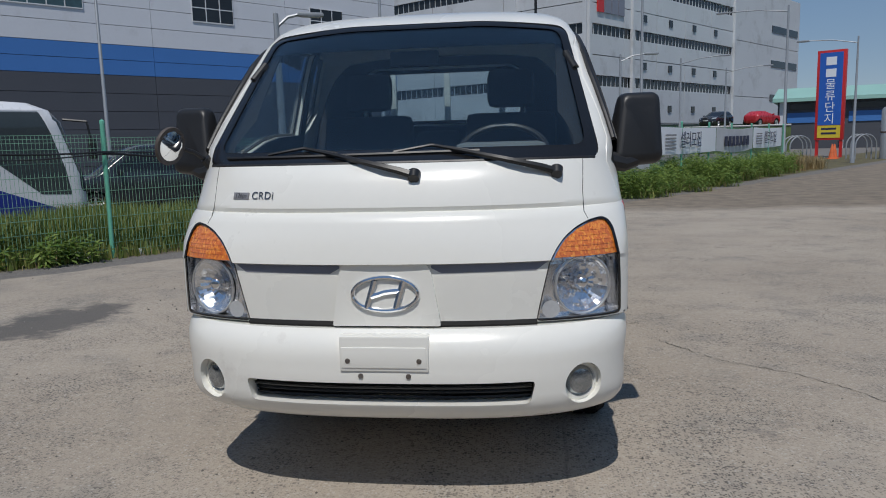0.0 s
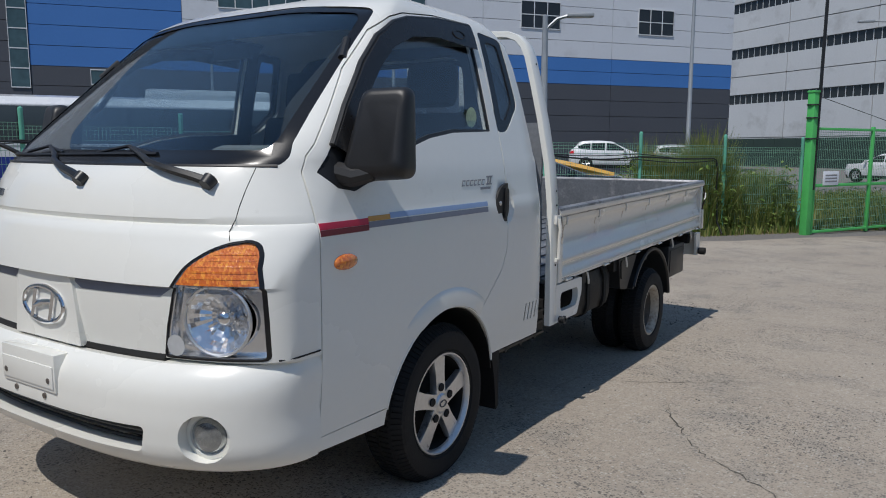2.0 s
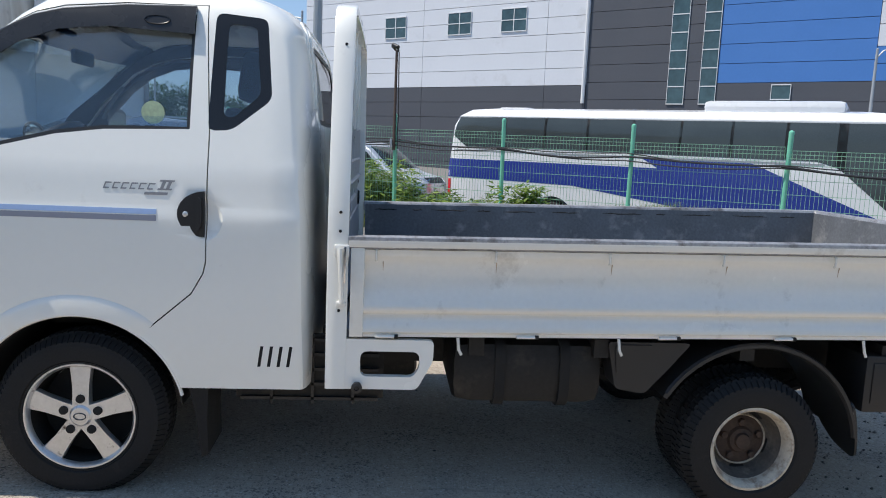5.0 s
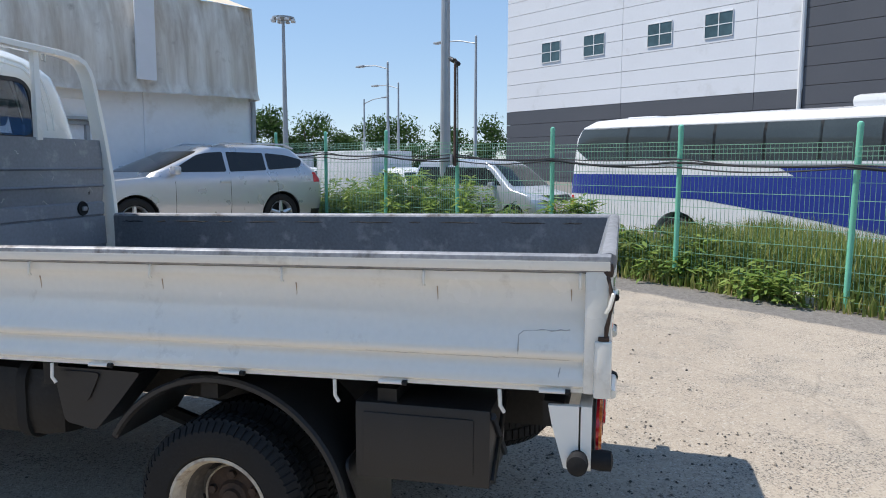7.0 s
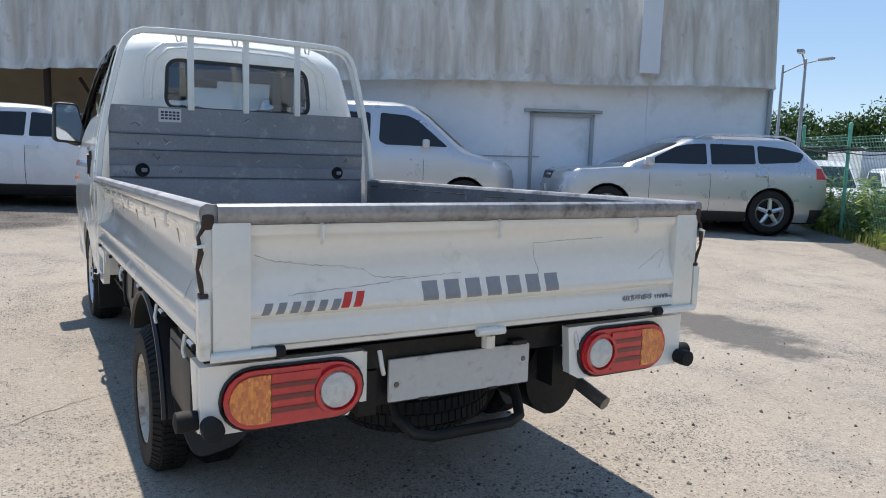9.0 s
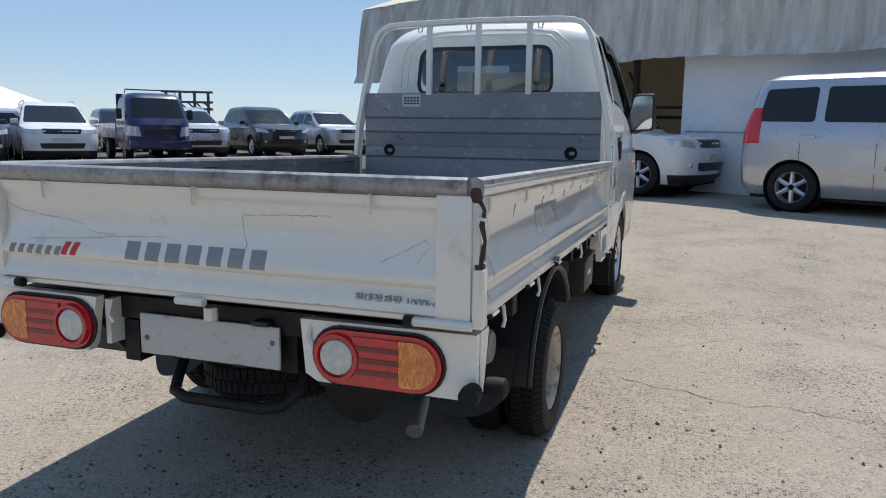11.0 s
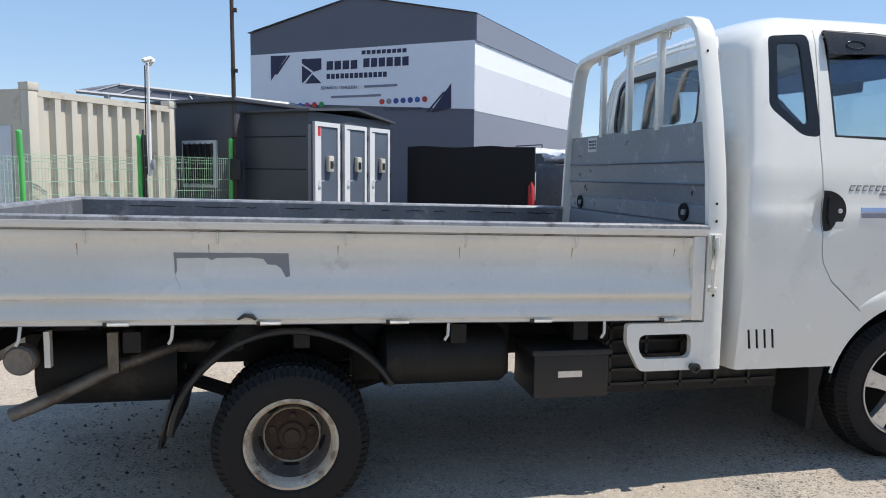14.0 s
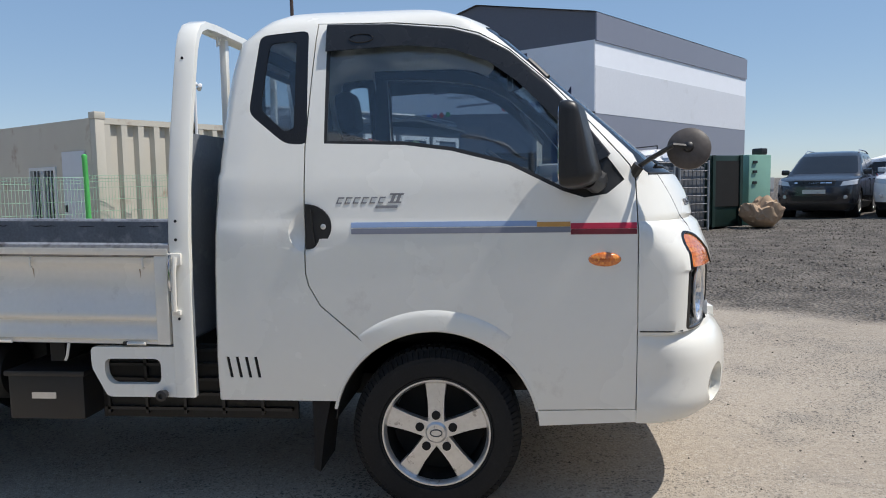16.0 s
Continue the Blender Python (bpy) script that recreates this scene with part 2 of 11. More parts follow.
class Hull:
    """A body given by level outlines: rows of z, y of the front, y of the rear, half width, depth and fullness of the front's and the rear's rounding."""

    def __init__(self, rows, nf=40, nr=20, ns=10, top=None):
        self.rows = rows
        self.z = [r[0] for r in rows]
        self.nf, self.nr, self.ns = nf, nr, ns
        self.top = top or rows[-1][0] - 0.15
        self.made = {}

    def level(self, z):
        return [float(np.interp(z, self.z, [r[i] for r in self.rows])) for i in range(1, 8)]

    def outline(self, z, off=0.0):
        yf, yr, w, af, pf, ar, pr = self.level(z)
        yf, yr, w = yf + off, yr - off, max(0.01, w - off)
        pts = []
        for i in range(self.nf + 1):
            s = math.sin(-math.pi / 2 + math.pi * i / self.nf)
            pts.append((w * s, yf + af * (1 - math.sqrt(max(0, 1 - abs(s) ** pf)))))
        for i in range(1, self.ns):
            pts.append((w, yf + af + (yr - ar - yf - af) * i / self.ns))
        for i in range(self.nr + 1):
            s = math.sin(math.pi / 2 - math.pi * i / self.nr)
            pts.append((w * s, yr - ar * (1 - math.sqrt(max(0, 1 - abs(s) ** pr)))))
        for i in range(1, self.ns):
            pts.append((-w, yr - ar + (yf + af - yr + ar) * i / self.ns))
        return pts

    def mesh(self, off=0.0, step=0.05):
        zs = []
        for a, b in zip(self.z, self.z[1:]):
            k = max(1, round((b - a) / step))
            zs += [a + (b - a) * i / k for i in range(k)]
        zs.append(self.z[-1])
        bm = bmesh.new()
        rings = []
        lo, hi = self.z[0], self.z[-1]
        for z in zs:
            dz = -off * max(0.0, (z - self.top) / (hi - self.top)) + off * max(0.0, 1 - (z - lo) / 0.1)
            rings.append([bm.verts.new((x, y, z + dz)) for x, y in self.outline(z, off)])
        n = len(rings[0])
        for a, b in zip(rings, rings[1:]):
            for k in range(n):
                bm.faces.new((a[k], a[(k + 1) % n], b[(k + 1) % n], b[k]))
        for ring in (rings[0], rings[-1]):
            c = sum((v.co for v in ring), Vector()) / n
            cv = bm.verts.new(c)
            for k in range(n):
                bm.faces.new((ring[k], ring[(k + 1) % n], cv))
        bmesh.ops.recalc_face_normals(bm, faces=bm.faces)
        return mesh_of(bm)

    def shell(self, a, b, step=0.05):
        if (a, b, step) not in self.made:
            self.made[a, b, step] = boolean(self.mesh(a, step), self.mesh(b, step))
        return self.made[a, b, step].copy()

    def side(self, y, z):
        """Half width at y, z."""
        yf, yr, w, af, pf, ar, pr = self.level(z)
        if y < yf + af:
            u = min(1, max(0, (y - yf) / af))
            return w * (1 - (1 - u) ** 2) ** (1 / pf)
        if y > yr - ar:
            u = min(1, max(0, (yr - y) / ar))
            return w * (1 - (1 - u) ** 2) ** (1 / pr)
        return w

    def front(self, x, z):
        yf, yr, w, af, pf, ar, pr = self.level(z)
        s = min(1, abs(x) / w)
        return yf + af * (1 - math.sqrt(max(0, 1 - s ** pf)))

    def on_side(self, pts, sgn, out=0.002):
        return [(sgn * (self.side(y, z) + out), y, z) for y, z in pts]


def poly_line(pts, step=0.03):
    out = []
    for a, b in zip(pts, pts[1:]):
        n = max(1, int(math.dist(a, b) / step))
        out += [tuple(a[k] + (b[k] - a[k]) * i / n for k in range(len(a))) for i in range(n)]
    out.append(tuple(pts[-1]))
    return out


def lettering(name, words, material, parent, size, m, depth=0.002, label="", align="CENTER", spacing=1.0, shear=0.0):
    """Words in Blender's own font as a flat mesh, in the plane of m."""
    cu = bpy.data.curves.new(name, "FONT")
    cu.body, cu.size, cu.extrude, cu.align_x, cu.align_y = words, size, depth, align, "CENTER"
    cu.space_character, cu.shear = spacing, shear
    ob = bpy.data.objects.new(name, cu)
    BENCH.collection.objects.link(ob)
    me = evaluated(ob)
    bpy.data.objects.remove(ob)
    me.transform(m)
    return part(name, me, material, parent, label)


def ground_z(x, y):
    """The yard falls gently along the truck and levels off beyond."""
    s = 0.0284
    def soft(v, lim):
        return lim * math.tanh(v / lim)
    return -s * (soft(y - 2, 17.0) + 2)

# ---- materials ----
M = {}
M["white"] = surface("white_paint", (0.865, 0.858, 0.80), 0.24, var=0.012, scale=1.5, fine=30, coat=0.7, dirt=(0.72, 0.70, 0.65), dirt_amount=0.04, dirt_scale=5)
M["bed_white"] = surface("worn_white_paint", (0.82, 0.795, 0.725), 0.22, var=0.035, scale=2.5, fine=50, coat=0.9, dirt=(0.58, 0.54, 0.47), dirt_amount=0.14, dirt_scale=6)
M["bed_grey"] = surface("bare_grey_steel", (0.17, 0.18, 0.195), 0.5, metal=0.35, var=0.25, scale=4, fine=70, dirt=(0.33, 0.33, 0.33), dirt_amount=0.35, dirt_scale=9, bump=0.15)
M["rail_grey"] = surface("rubbed_rail_steel", (0.33, 0.33, 0.34), 0.42, metal=0.5, var=0.3, scale=7, fine=60, dirt=(0.10, 0.085, 0.075), dirt_amount=0.45, dirt_scale=11)
M["black"] = surface("black_plastic", (0.018, 0.018, 0.019), 0.42, var=0.2, scale=6, fine=200, bump=0.06)
M["gloss_black"] = surface("gloss_black", (0.012, 0.012, 0.013), 0.15, var=0.1)
M["rubber"] = surface("rubber", (0.013, 0.013, 0.0135), 0.72, var=0.3, scale=10, fine=120, bump=0.15, dirt=(0.030, 0.028, 0.026), dirt_amount=0.16, dirt_scale=9)
M["under"] = surface("chassis_black", (0.015, 0.0145, 0.014), 0.55, var=0.35, scale=8, fine=60, bump=0.2, dirt=(0.055, 0.046, 0.038), dirt_amount=0.3)
for key in ("rubber", "under"):
    M[key].node_tree.nodes["Principled BSDF"].inputs["Specular IOR Level"].default_value = 0.32
M["gap"] = surface("panel_gap", (0.008, 0.008, 0.008), 0.8, var=0.1)
M["alloy"] = surface("alloy", (0.70, 0.70, 0.70), 0.30, metal=0.8, var=0.1, dirt=(0.10, 0.08, 0.065), dirt_amount=0.16, dirt_scale=26)
M["steel_rim"] = surface("painted_steel_rim", (0.56, 0.50, 0.40), 0.5, var=0.18, scale=9, dirt=(0.17, 0.085, 0.045), dirt_amount=0.52, dirt_scale=14)
M["rust"] = surface("rusty_hub", (0.060, 0.038, 0.027), 0.8, var=0.4, scale=14, fine=90, bump=0.3)
M["chrome"] = surface("chrome", (0.82, 0.82, 0.83), 0.07, metal=1.0, var=0.03)
M["silver"] = surface("silver_letter", (0.30, 0.30, 0.31), 0.4, metal=0.3, var=0.1)
M["grey_decal"] = surface("grey_decal", (0.27, 0.27, 0.28), 0.5, var=0.05)
M["red"] = surface("red_decal", (0.62, 0.045, 0.03), 0.4, var=0.08)
M["pink_red"] = surface("crimson_stripe", (0.50, 0.02, 0.06), 0.35, var=0.06)
M["maroon"] = surface("dark_red_stripe", (0.17, 0.02, 0.03), 0.35, var=0.06)
M["orange_decal"] = surface("ochre_stripe", (0.62, 0.33, 0.08), 0.4, var=0.06)
M["blue_decal"] = surface("pale_blue_stripe", (0.30, 0.42, 0.66), 0.4, var=0.06)
M["slate_decal"] = surface("slate_stripe", (0.22, 0.23, 0.28), 0.4, var=0.06)
def amber_material():
    """Moulded amber lens: prism sparkle painted as small bright cells in darker orange plastic."""
    m, nt, b = shader("amber_lens")
    N, L = nt.nodes.new, nt.links.new
    tc = N("ShaderNodeTexCoord")
    mp = N("ShaderNodeMapping")
    mp.inputs["Scale"].default_value = (150, 150, 80)
    L(tc.outputs["Object"], mp.inputs["Vector"])
    v = N("ShaderNodeTexVoronoi")
    v.inputs["Scale"].default_value = 1.0
    v.inputs["Randomness"].default_value = 0.45
    L(mp.outputs[0], v.inputs["Vector"])
    big = N("ShaderNodeTexNoise")
    big.inputs["Scale"].default_value = 45
    L(tc.outputs["Object"], big.inputs["Vector"])
    sep = N("ShaderNodeSeparateColor")
    L(v.outputs["Color"], sep.inputs[0])
    both = N("ShaderNodeMath")
    both.operation = "MULTIPLY"
    L(sep.outputs[0], both.inputs[0])
    L(big.outputs["Fac"], both.inputs[1])
    ramp = N("ShaderNodeValToRGB")
    ramp.color_ramp.elements[0].position, ramp.color_ramp.elements[0].color = 0.02, (0.60, 0.14, 0.03, 1)
    ramp.color_ramp.elements[1].position, ramp.color_ramp.elements[1].color = 0.70, (0.98, 0.42, 0.065, 1)
    e = ramp.color_ramp.elements.new(0.30)
    e.color = (0.78, 0.225, 0.042, 1)
    L(both.outputs[0], ramp.inputs[0])
    L(ramp.outputs[0], b.inputs["Base Color"])
    b.inputs["Roughness"].default_value = 0.15
    b.inputs["Coat Weight"].default_value = 0.9
    bp = N("ShaderNodeBump")
    bp.inputs["Strength"].default_value, bp.inputs["Distance"].default_value = 0.35, 0.003
    L(v.outputs["Distance"], bp.inputs["Height"])
    L(bp.outputs[0], b.inputs["Normal"])
    return m


M["amber"] = amber_material()
M["red_lens"] = surface("red_lens", (0.60, 0.014, 0.022), 0.14, var=0.2, scale=25, coat=0.7)
M["dark_red"] = surface("dark_red_lens", (0.16, 0.004, 0.008), 0.15, var=0.2, scale=25, coat=0.7)
M["clear_lens"] = surface("clear_reverse_lens", (0.62, 0.62, 0.58), 0.25, var=0.15, scale=40, coat=0.6)
M["screen"] = glass("windscreen_glass", (0.90, 0.98, 1.0), 0.0, 0.95, 0.06)
M["tint"] = glass("tinted_glass", (0.92, 0.97, 1.0), 0.0, 0.90, 0.085)
M["smoke_guard"] = surface("smoked_plastic", (0.020, 0.020, 0.021), 0.24, var=0.15, scale=8, fine=60)
M["clear"] = glass("clear_cover", (1, 1, 1), 0.02, 0.96)
M["cabin"] = surface("dark_cabin_trim", (0.035, 0.036, 0.04), 0.7, var=0.15)
M["seat"] = surface("charcoal_seat_cloth", (0.03, 0.031, 0.036), 0.9, var=0.2, fine=250, bump=0.1)
M["dash"] = surface("grey_dashboard", (0.19, 0.20, 0.20), 0.6, var=0.1)
M["mirror"] = surface("mirror_glass", (0.9, 0.9, 0.9), 0.02, metal=1.0, var=0.01)
M["exhaust"] = surface("dull_exhaust_steel", (0.22, 0.20, 0.18), 0.5, metal=0.6, var=0.25, dirt=(0.09, 0.06, 0.04), dirt_amount=0.5)
M["plate"] = surface("scuffed_white_plate", (0.60, 0.60, 0.58), 0.5, var=0.06, dirt=(0.35, 0.33, 0.30), dirt_amount=0.3, dirt_scale=12)
M["green"] = surface("mint_green_paint", (0.16, 0.50, 0.36), 0.45, var=0.12, scale=5, dirt=(0.30, 0.33, 0.28), dirt_amount=0.2)
M["bright_green"] = surface("bright_green_paint", (0.10, 0.52, 0.13), 0.4, var=0.1, scale=5)
M["wire"] = surface("green_wire", (0.22, 0.42, 0.30), 0.5, var=0.1)
M["pole"] = surface("galvanised_pole", (0.36, 0.38, 0.40), 0.5, metal=0.4, var=0.1)
M["panel_white"] = surface("white_wall_panel", (0.66, 0.68, 0.72), 0.55, var=0.03, scale=0.4, fine=8, dirt=(0.55, 0.56, 0.58), dirt_amount=0.25, dirt_scale=0.6)
M["panel_grey"] = surface("dark_grey_wall_panel", (0.075, 0.08, 0.095), 0.55, var=0.06, scale=0.5, fine=10)
M["gable_grey"] = surface("slate_grey_cladding", (0.135, 0.145, 0.175), 0.55, var=0.06, scale=0.5, fine=10)
M["panel_blue"] = surface("blue_wall_panel", (0.06, 0.19, 0.50), 0.5, var=0.05, scale=0.5, fine=10)
M["win_green"] = surface("green_window_pane", (0.055, 0.10, 0.115), 0.06, var=0.35, scale=0.7, fine=3)
M["win_dark"] = surface("dark_window_pane", (0.022, 0.026, 0.03), 0.1, var=0.3, scale=0.9)
M["frame_white"] = surface("white_window_frame", (0.70, 0.71, 0.72), 0.5, var=0.03)
M["stone_white"] = surface("stained_white_cladding", (0.60, 0.62, 0.64), 0.6, var=0.05, scale=0.25, fine=5, dirt=(0.46, 0.47, 0.48), dirt_amount=0.35, dirt_scale=0.3)
M["old_wall"] = surface("weathered_white_wall", (0.85, 0.86, 0.88), 0.7, var=0.04, scale=0.7, fine=9, dirt=(0.62, 0.60, 0.57), dirt_amount=0.3, dirt_scale=1.0)
M["barn"] = surface("tan_barn_lining", (0.42, 0.33, 0.22), 0.8, var=0.1)
M["container"] = surface("cream_container_paint", (0.56, 0.525, 0.45), 0.5, var=0.08, scale=1.2, dirt=(0.34, 0.24, 0.17), dirt_amount=0.22, dirt_scale=2.2)
M["charcoal"] = surface("charcoal_panel", (0.062, 0.069, 0.082), 0.5, var=0.08, scale=1.5)
M["slate"] = surface("slate_blue_door", (0.10, 0.125, 0.165), 0.45, var=0.08)
M["mesh_black"] = surface("black_shade_cloth", (0.012, 0.011, 0.011), 0.85, var=0.3, scale=2, fine=90)
M["sign_white"] = surface("printed_banner_white", (0.86, 0.88, 0.92), 0.5, var=0.02)
M["navy"] = surface("navy_print", (0.025, 0.03, 0.075), 0.5, var=0.05)
M["sign_blue"] = surface("sign_blue", (0.03, 0.13, 0.52), 0.4, var=0.05)
M["sign_red"] = surface("sign_red", (0.60, 0.03, 0.03), 0.4, var=0.05)
M["sign_yellow"] = surface("sign_yellow", (0.75, 0.58, 0.05), 0.4, var=0.05)
M["drum_blue"] = surface("faded_blue_plastic", (0.10, 0.15, 0.21), 0.45, var=0.15, scale=4)
M["cone"] = surface("traffic_orange", (0.75, 0.16, 0.05), 0.5, var=0.08)
M["car_silver"] = surface("silver_car_paint", (0.50, 0.52, 0.56), 0.27, metal=0.55, var=0.03, coat=0.7)
M["car_white"] = surface("white_car_paint", (0.74, 0.75, 0.77), 0.25, var=0.02, coat=0.6)
M["car_black"] = surface("black_car_paint", (0.022, 0.024, 0.03), 0.2, var=0.08, coat=0.7, dirt=(0.07, 0.07, 0.075), dirt_amount=0.2)
M["car_navy"] = surface("navy_truck_paint", (0.018, 0.022, 0.085), 0.25, var=0.08, coat=0.6)
M["car_red"] = surface("red_car_paint", (0.5, 0.03, 0.04), 0.25, var=0.05, coat=0.6)
M["car_glass"] = surface("dark_car_glass", (0.014, 0.016, 0.019), 0.05, var=0.1)
M["lamp_glass"] = surface("lamp_glass", (0.60, 0.62, 0.64), 0.12, metal=0.3, var=0.1, coat=0.5)
M["fog_glass"] = surface("fog_lamp_glass", (0.34, 0.36, 0.37), 0.08, metal=0.75, var=0.35, scale=25, coat=0.8)
M["bus_blue"] = surface("bus_blue", (0.022, 0.04, 0.26), 0.3, var=0.05, coat=0.4)
M["bus_glass"] = surface("bus_glass", (0.05, 0.062, 0.066), 0.06, var=0.3, scale=0.6)
M["yellow"] = surface("crane_yellow", (0.68, 0.36, 0.03), 0.5, var=0.1)
M["sack"] = surface("jute_sack", (0.42, 0.30, 0.20), 0.9, var=0.2, scale=5, bump=0.3)
M["bin_green"] = surface("dark_green_tank", (0.012, 0.035, 0.028), 0.5, var=0.2)
M["mint_box"] = surface("mint_machine", (0.24, 0.45, 0.36), 0.5, var=0.1)
M["bark"] = surface("bark", (0.10, 0.075, 0.05), 0.9, var=0.3)
M["concrete_block"] = surface("concrete_block", (0.52, 0.51, 0.48), 0.9, var=0.12, bump=0.2)


M["wire_light"] = surface("pale_green_wire", (0.30, 0.50, 0.36), 0.5, var=0.1)
M["dark_rust"] = surface("rust_stained_steel", (0.07, 0.045, 0.035), 0.7, var=0.4, scale=6, fine=40)
M["green_roof"] = surface("pale_green_roof_sheet", (0.32, 0.55, 0.48), 0.6, var=0.06, scale=0.2)
M["bank"] = surface("grassy_bank", (0.10, 0.14, 0.05), 0.9, var=0.4, scale=1.5, fine=12, bump=0.5)
M["tent_white"] = surface("white_tent_cloth", (0.80, 0.80, 0.80), 0.7, var=0.03)
M["lamp_silver"] = surface("bright_reflector", (0.86, 0.87, 0.89), 0.10, metal=0.92, var=0.08, scale=30, fine=150, bump=0.12)
M["grip_grey"] = surface("pale_plastic", (0.48, 0.48, 0.47), 0.5, var=0.05)
M["rust_stain"] = surface("rust_stain", (0.40, 0.29, 0.19), 0.7, var=0.3, scale=60)
M["cage_steel"] = surface("weathered_steel", (0.17, 0.175, 0.185), 0.55, metal=0.3, var=0.3, scale=6)
M["chrome_dark"] = surface("dark_chrome", (0.20, 0.21, 0.24), 0.18, metal=0.8, var=0.15, scale=60)


M["banner_pale"] = surface("faded_banner_cloth", (0.55, 0.56, 0.58), 0.6, var=0.15, scale=2)
M["roof_tan"] = surface("tan_roof_cloth", (0.62, 0.54, 0.42), 0.7, var=0.06, scale=1)
M["hoarding"] = surface("dark_green_board", (0.03, 0.055, 0.045), 0.6, var=0.2, scale=0.6)
M["faded"] = surface("faded_brown_plastic", (0.085, 0.072, 0.065), 0.6, var=0.25, scale=20)
M["head_grey"] = surface("scuffed_grey_headboard", (0.25, 0.265, 0.29), 0.40, metal=0.3, var=0.16, scale=3, fine=60, dirt=(0.42, 0.43, 0.44), dirt_amount=0.25, dirt_scale=7, bump=0.05)
M["peel"] = surface("peeled_paint_edge", (0.42, 0.40, 0.37), 0.7, var=0.3, scale=40)
M["barrel"] = surface("grimy_rim_barrel", (0.115, 0.10, 0.085), 0.7, var=0.4, scale=14, dirt=(0.24, 0.20, 0.16), dirt_amount=0.35, dirt_scale=16)


def tarp_material():
    """Old tarpaulin with rain streaks running down it."""
    m, nt, b = shader("streaked_tarpaulin")
    N, L = nt.nodes.new, nt.links.new
    tc = N("ShaderNodeTexCoord")
    mp = N("ShaderNodeMapping")
    mp.inputs["Scale"].default_value = (2.4, 2.4, 0.22)
    L(tc.outputs["Object"], mp.inputs["Vector"])
    streak = N("ShaderNodeTexNoise")
    streak.inputs["Scale"].default_value, streak.inputs["Detail"].default_value, streak.inputs["Roughness"].default_value = 1.6, 8, 0.62
    L(mp.outputs[0], streak.inputs["Vector"])
    spot = N("ShaderNodeTexNoise")
    spot.inputs["Scale"].default_value, spot.inputs["Detail"].default_value = 5.0, 8
    L(tc.outputs["Object"], spot.inputs["Vector"])
    def mixed(f, lo, hi, a, c):
        r = N("ShaderNodeMapRange")
        r.inputs["From Min"].default_value, r.inputs["From Max"].default_value = lo, hi
        L(f, r.inputs["Value"])
        x = N("ShaderNodeMix")
        x.data_type = "RGBA"
        L(r.outputs[0], x.inputs[0])
        for i, v in ((6, a), (7, c)):
            if isinstance(v, tuple):
                x.inputs[i].default_value = v
            else:
                L(v, x.inputs[i])
        return x.outputs[2]
    col = mixed(streak.outputs["Fac"], 0.36, 0.64, (0.74, 0.71, 0.65, 1), (0.47, 0.415, 0.35, 1))
    col = mixed(spot.outputs["Fac"], 0.62, 0.85, col, (0.33, 0.29, 0.25, 1))
    L(col, b.inputs["Base Color"])
    b.inputs["Roughness"].default_value = 0.75
    return m


M["fabric"] = tarp_material()


def stone_material(name, a, b):
    m, nt, p = shader(name)
    geo = nt.nodes.new("ShaderNodeNewGeometry")
    mx = nt.nodes.new("ShaderNodeMix")
    mx.data_type = "RGBA"
    mx.inputs[6].default_value, mx.inputs[7].default_value = rgb(a), rgb(b)
    nt.links.new(geo.outputs["Random Per Island"], mx.inputs[0])
    nt.links.new(mx.outputs[2], p.inputs["Base Color"])
    p.inputs["Roughness"].default_value = 0.9
    return m


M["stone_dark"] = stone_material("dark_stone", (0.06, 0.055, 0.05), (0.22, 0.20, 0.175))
M["stone_pale"] = stone_material("pale_stone", (0.30, 0.27, 0.235), (0.50, 0.47, 0.42))


def leaf_material(name, a, b):
    m, nt, p = shader(name)
    geo = nt.nodes.new("ShaderNodeNewGeometry")
    mx = nt.nodes.new("ShaderNodeMix")
    mx.data_type = "RGBA"
    mx.inputs[6].default_value = rgb(a)
    mx.inputs[7].default_value = rgb(b)
    nt.links.new(geo.outputs["Random Per Island"], mx.inputs[0])
    nt.links.new(mx.outputs[2], p.inputs["Base Color"])
    p.inputs["Roughness"].default_value = 0.55
    p.inputs["Specular IOR Level"].default_value = 0.2
    tl = nt.nodes.new("ShaderNodeBsdfTranslucent")
    nt.links.new(mx.outputs[2], tl.inputs[0])
    ms = nt.nodes.new("ShaderNodeMixShader")
    ms.inputs[0].default_value = 0.42
    nt.links.new(p.outputs[0], ms.inputs[1])
    nt.links.new(tl.outputs[0], ms.inputs[2])
    nt.links.new(ms.outputs[0], nt.nodes["Material Output"].inputs["Surface"])
    return m


M["grass"] = leaf_material("weed_grass", (0.11, 0.19, 0.04), (0.38, 0.38, 0.13))
M["weed"] = leaf_material("weed_leaf", (0.045, 0.10, 0.025), (0.21, 0.26, 0.075))
M["dry"] = leaf_material("dry_straw", (0.36, 0.27, 0.13), (0.52, 0.42, 0.24))
M["bush"] = leaf_material("bush_leaf", (0.11, 0.20, 0.04), (0.31, 0.40, 0.11))
M["tree"] = leaf_material("tree_leaf", (0.025, 0.062, 0.018), (0.075, 0.135, 0.035))


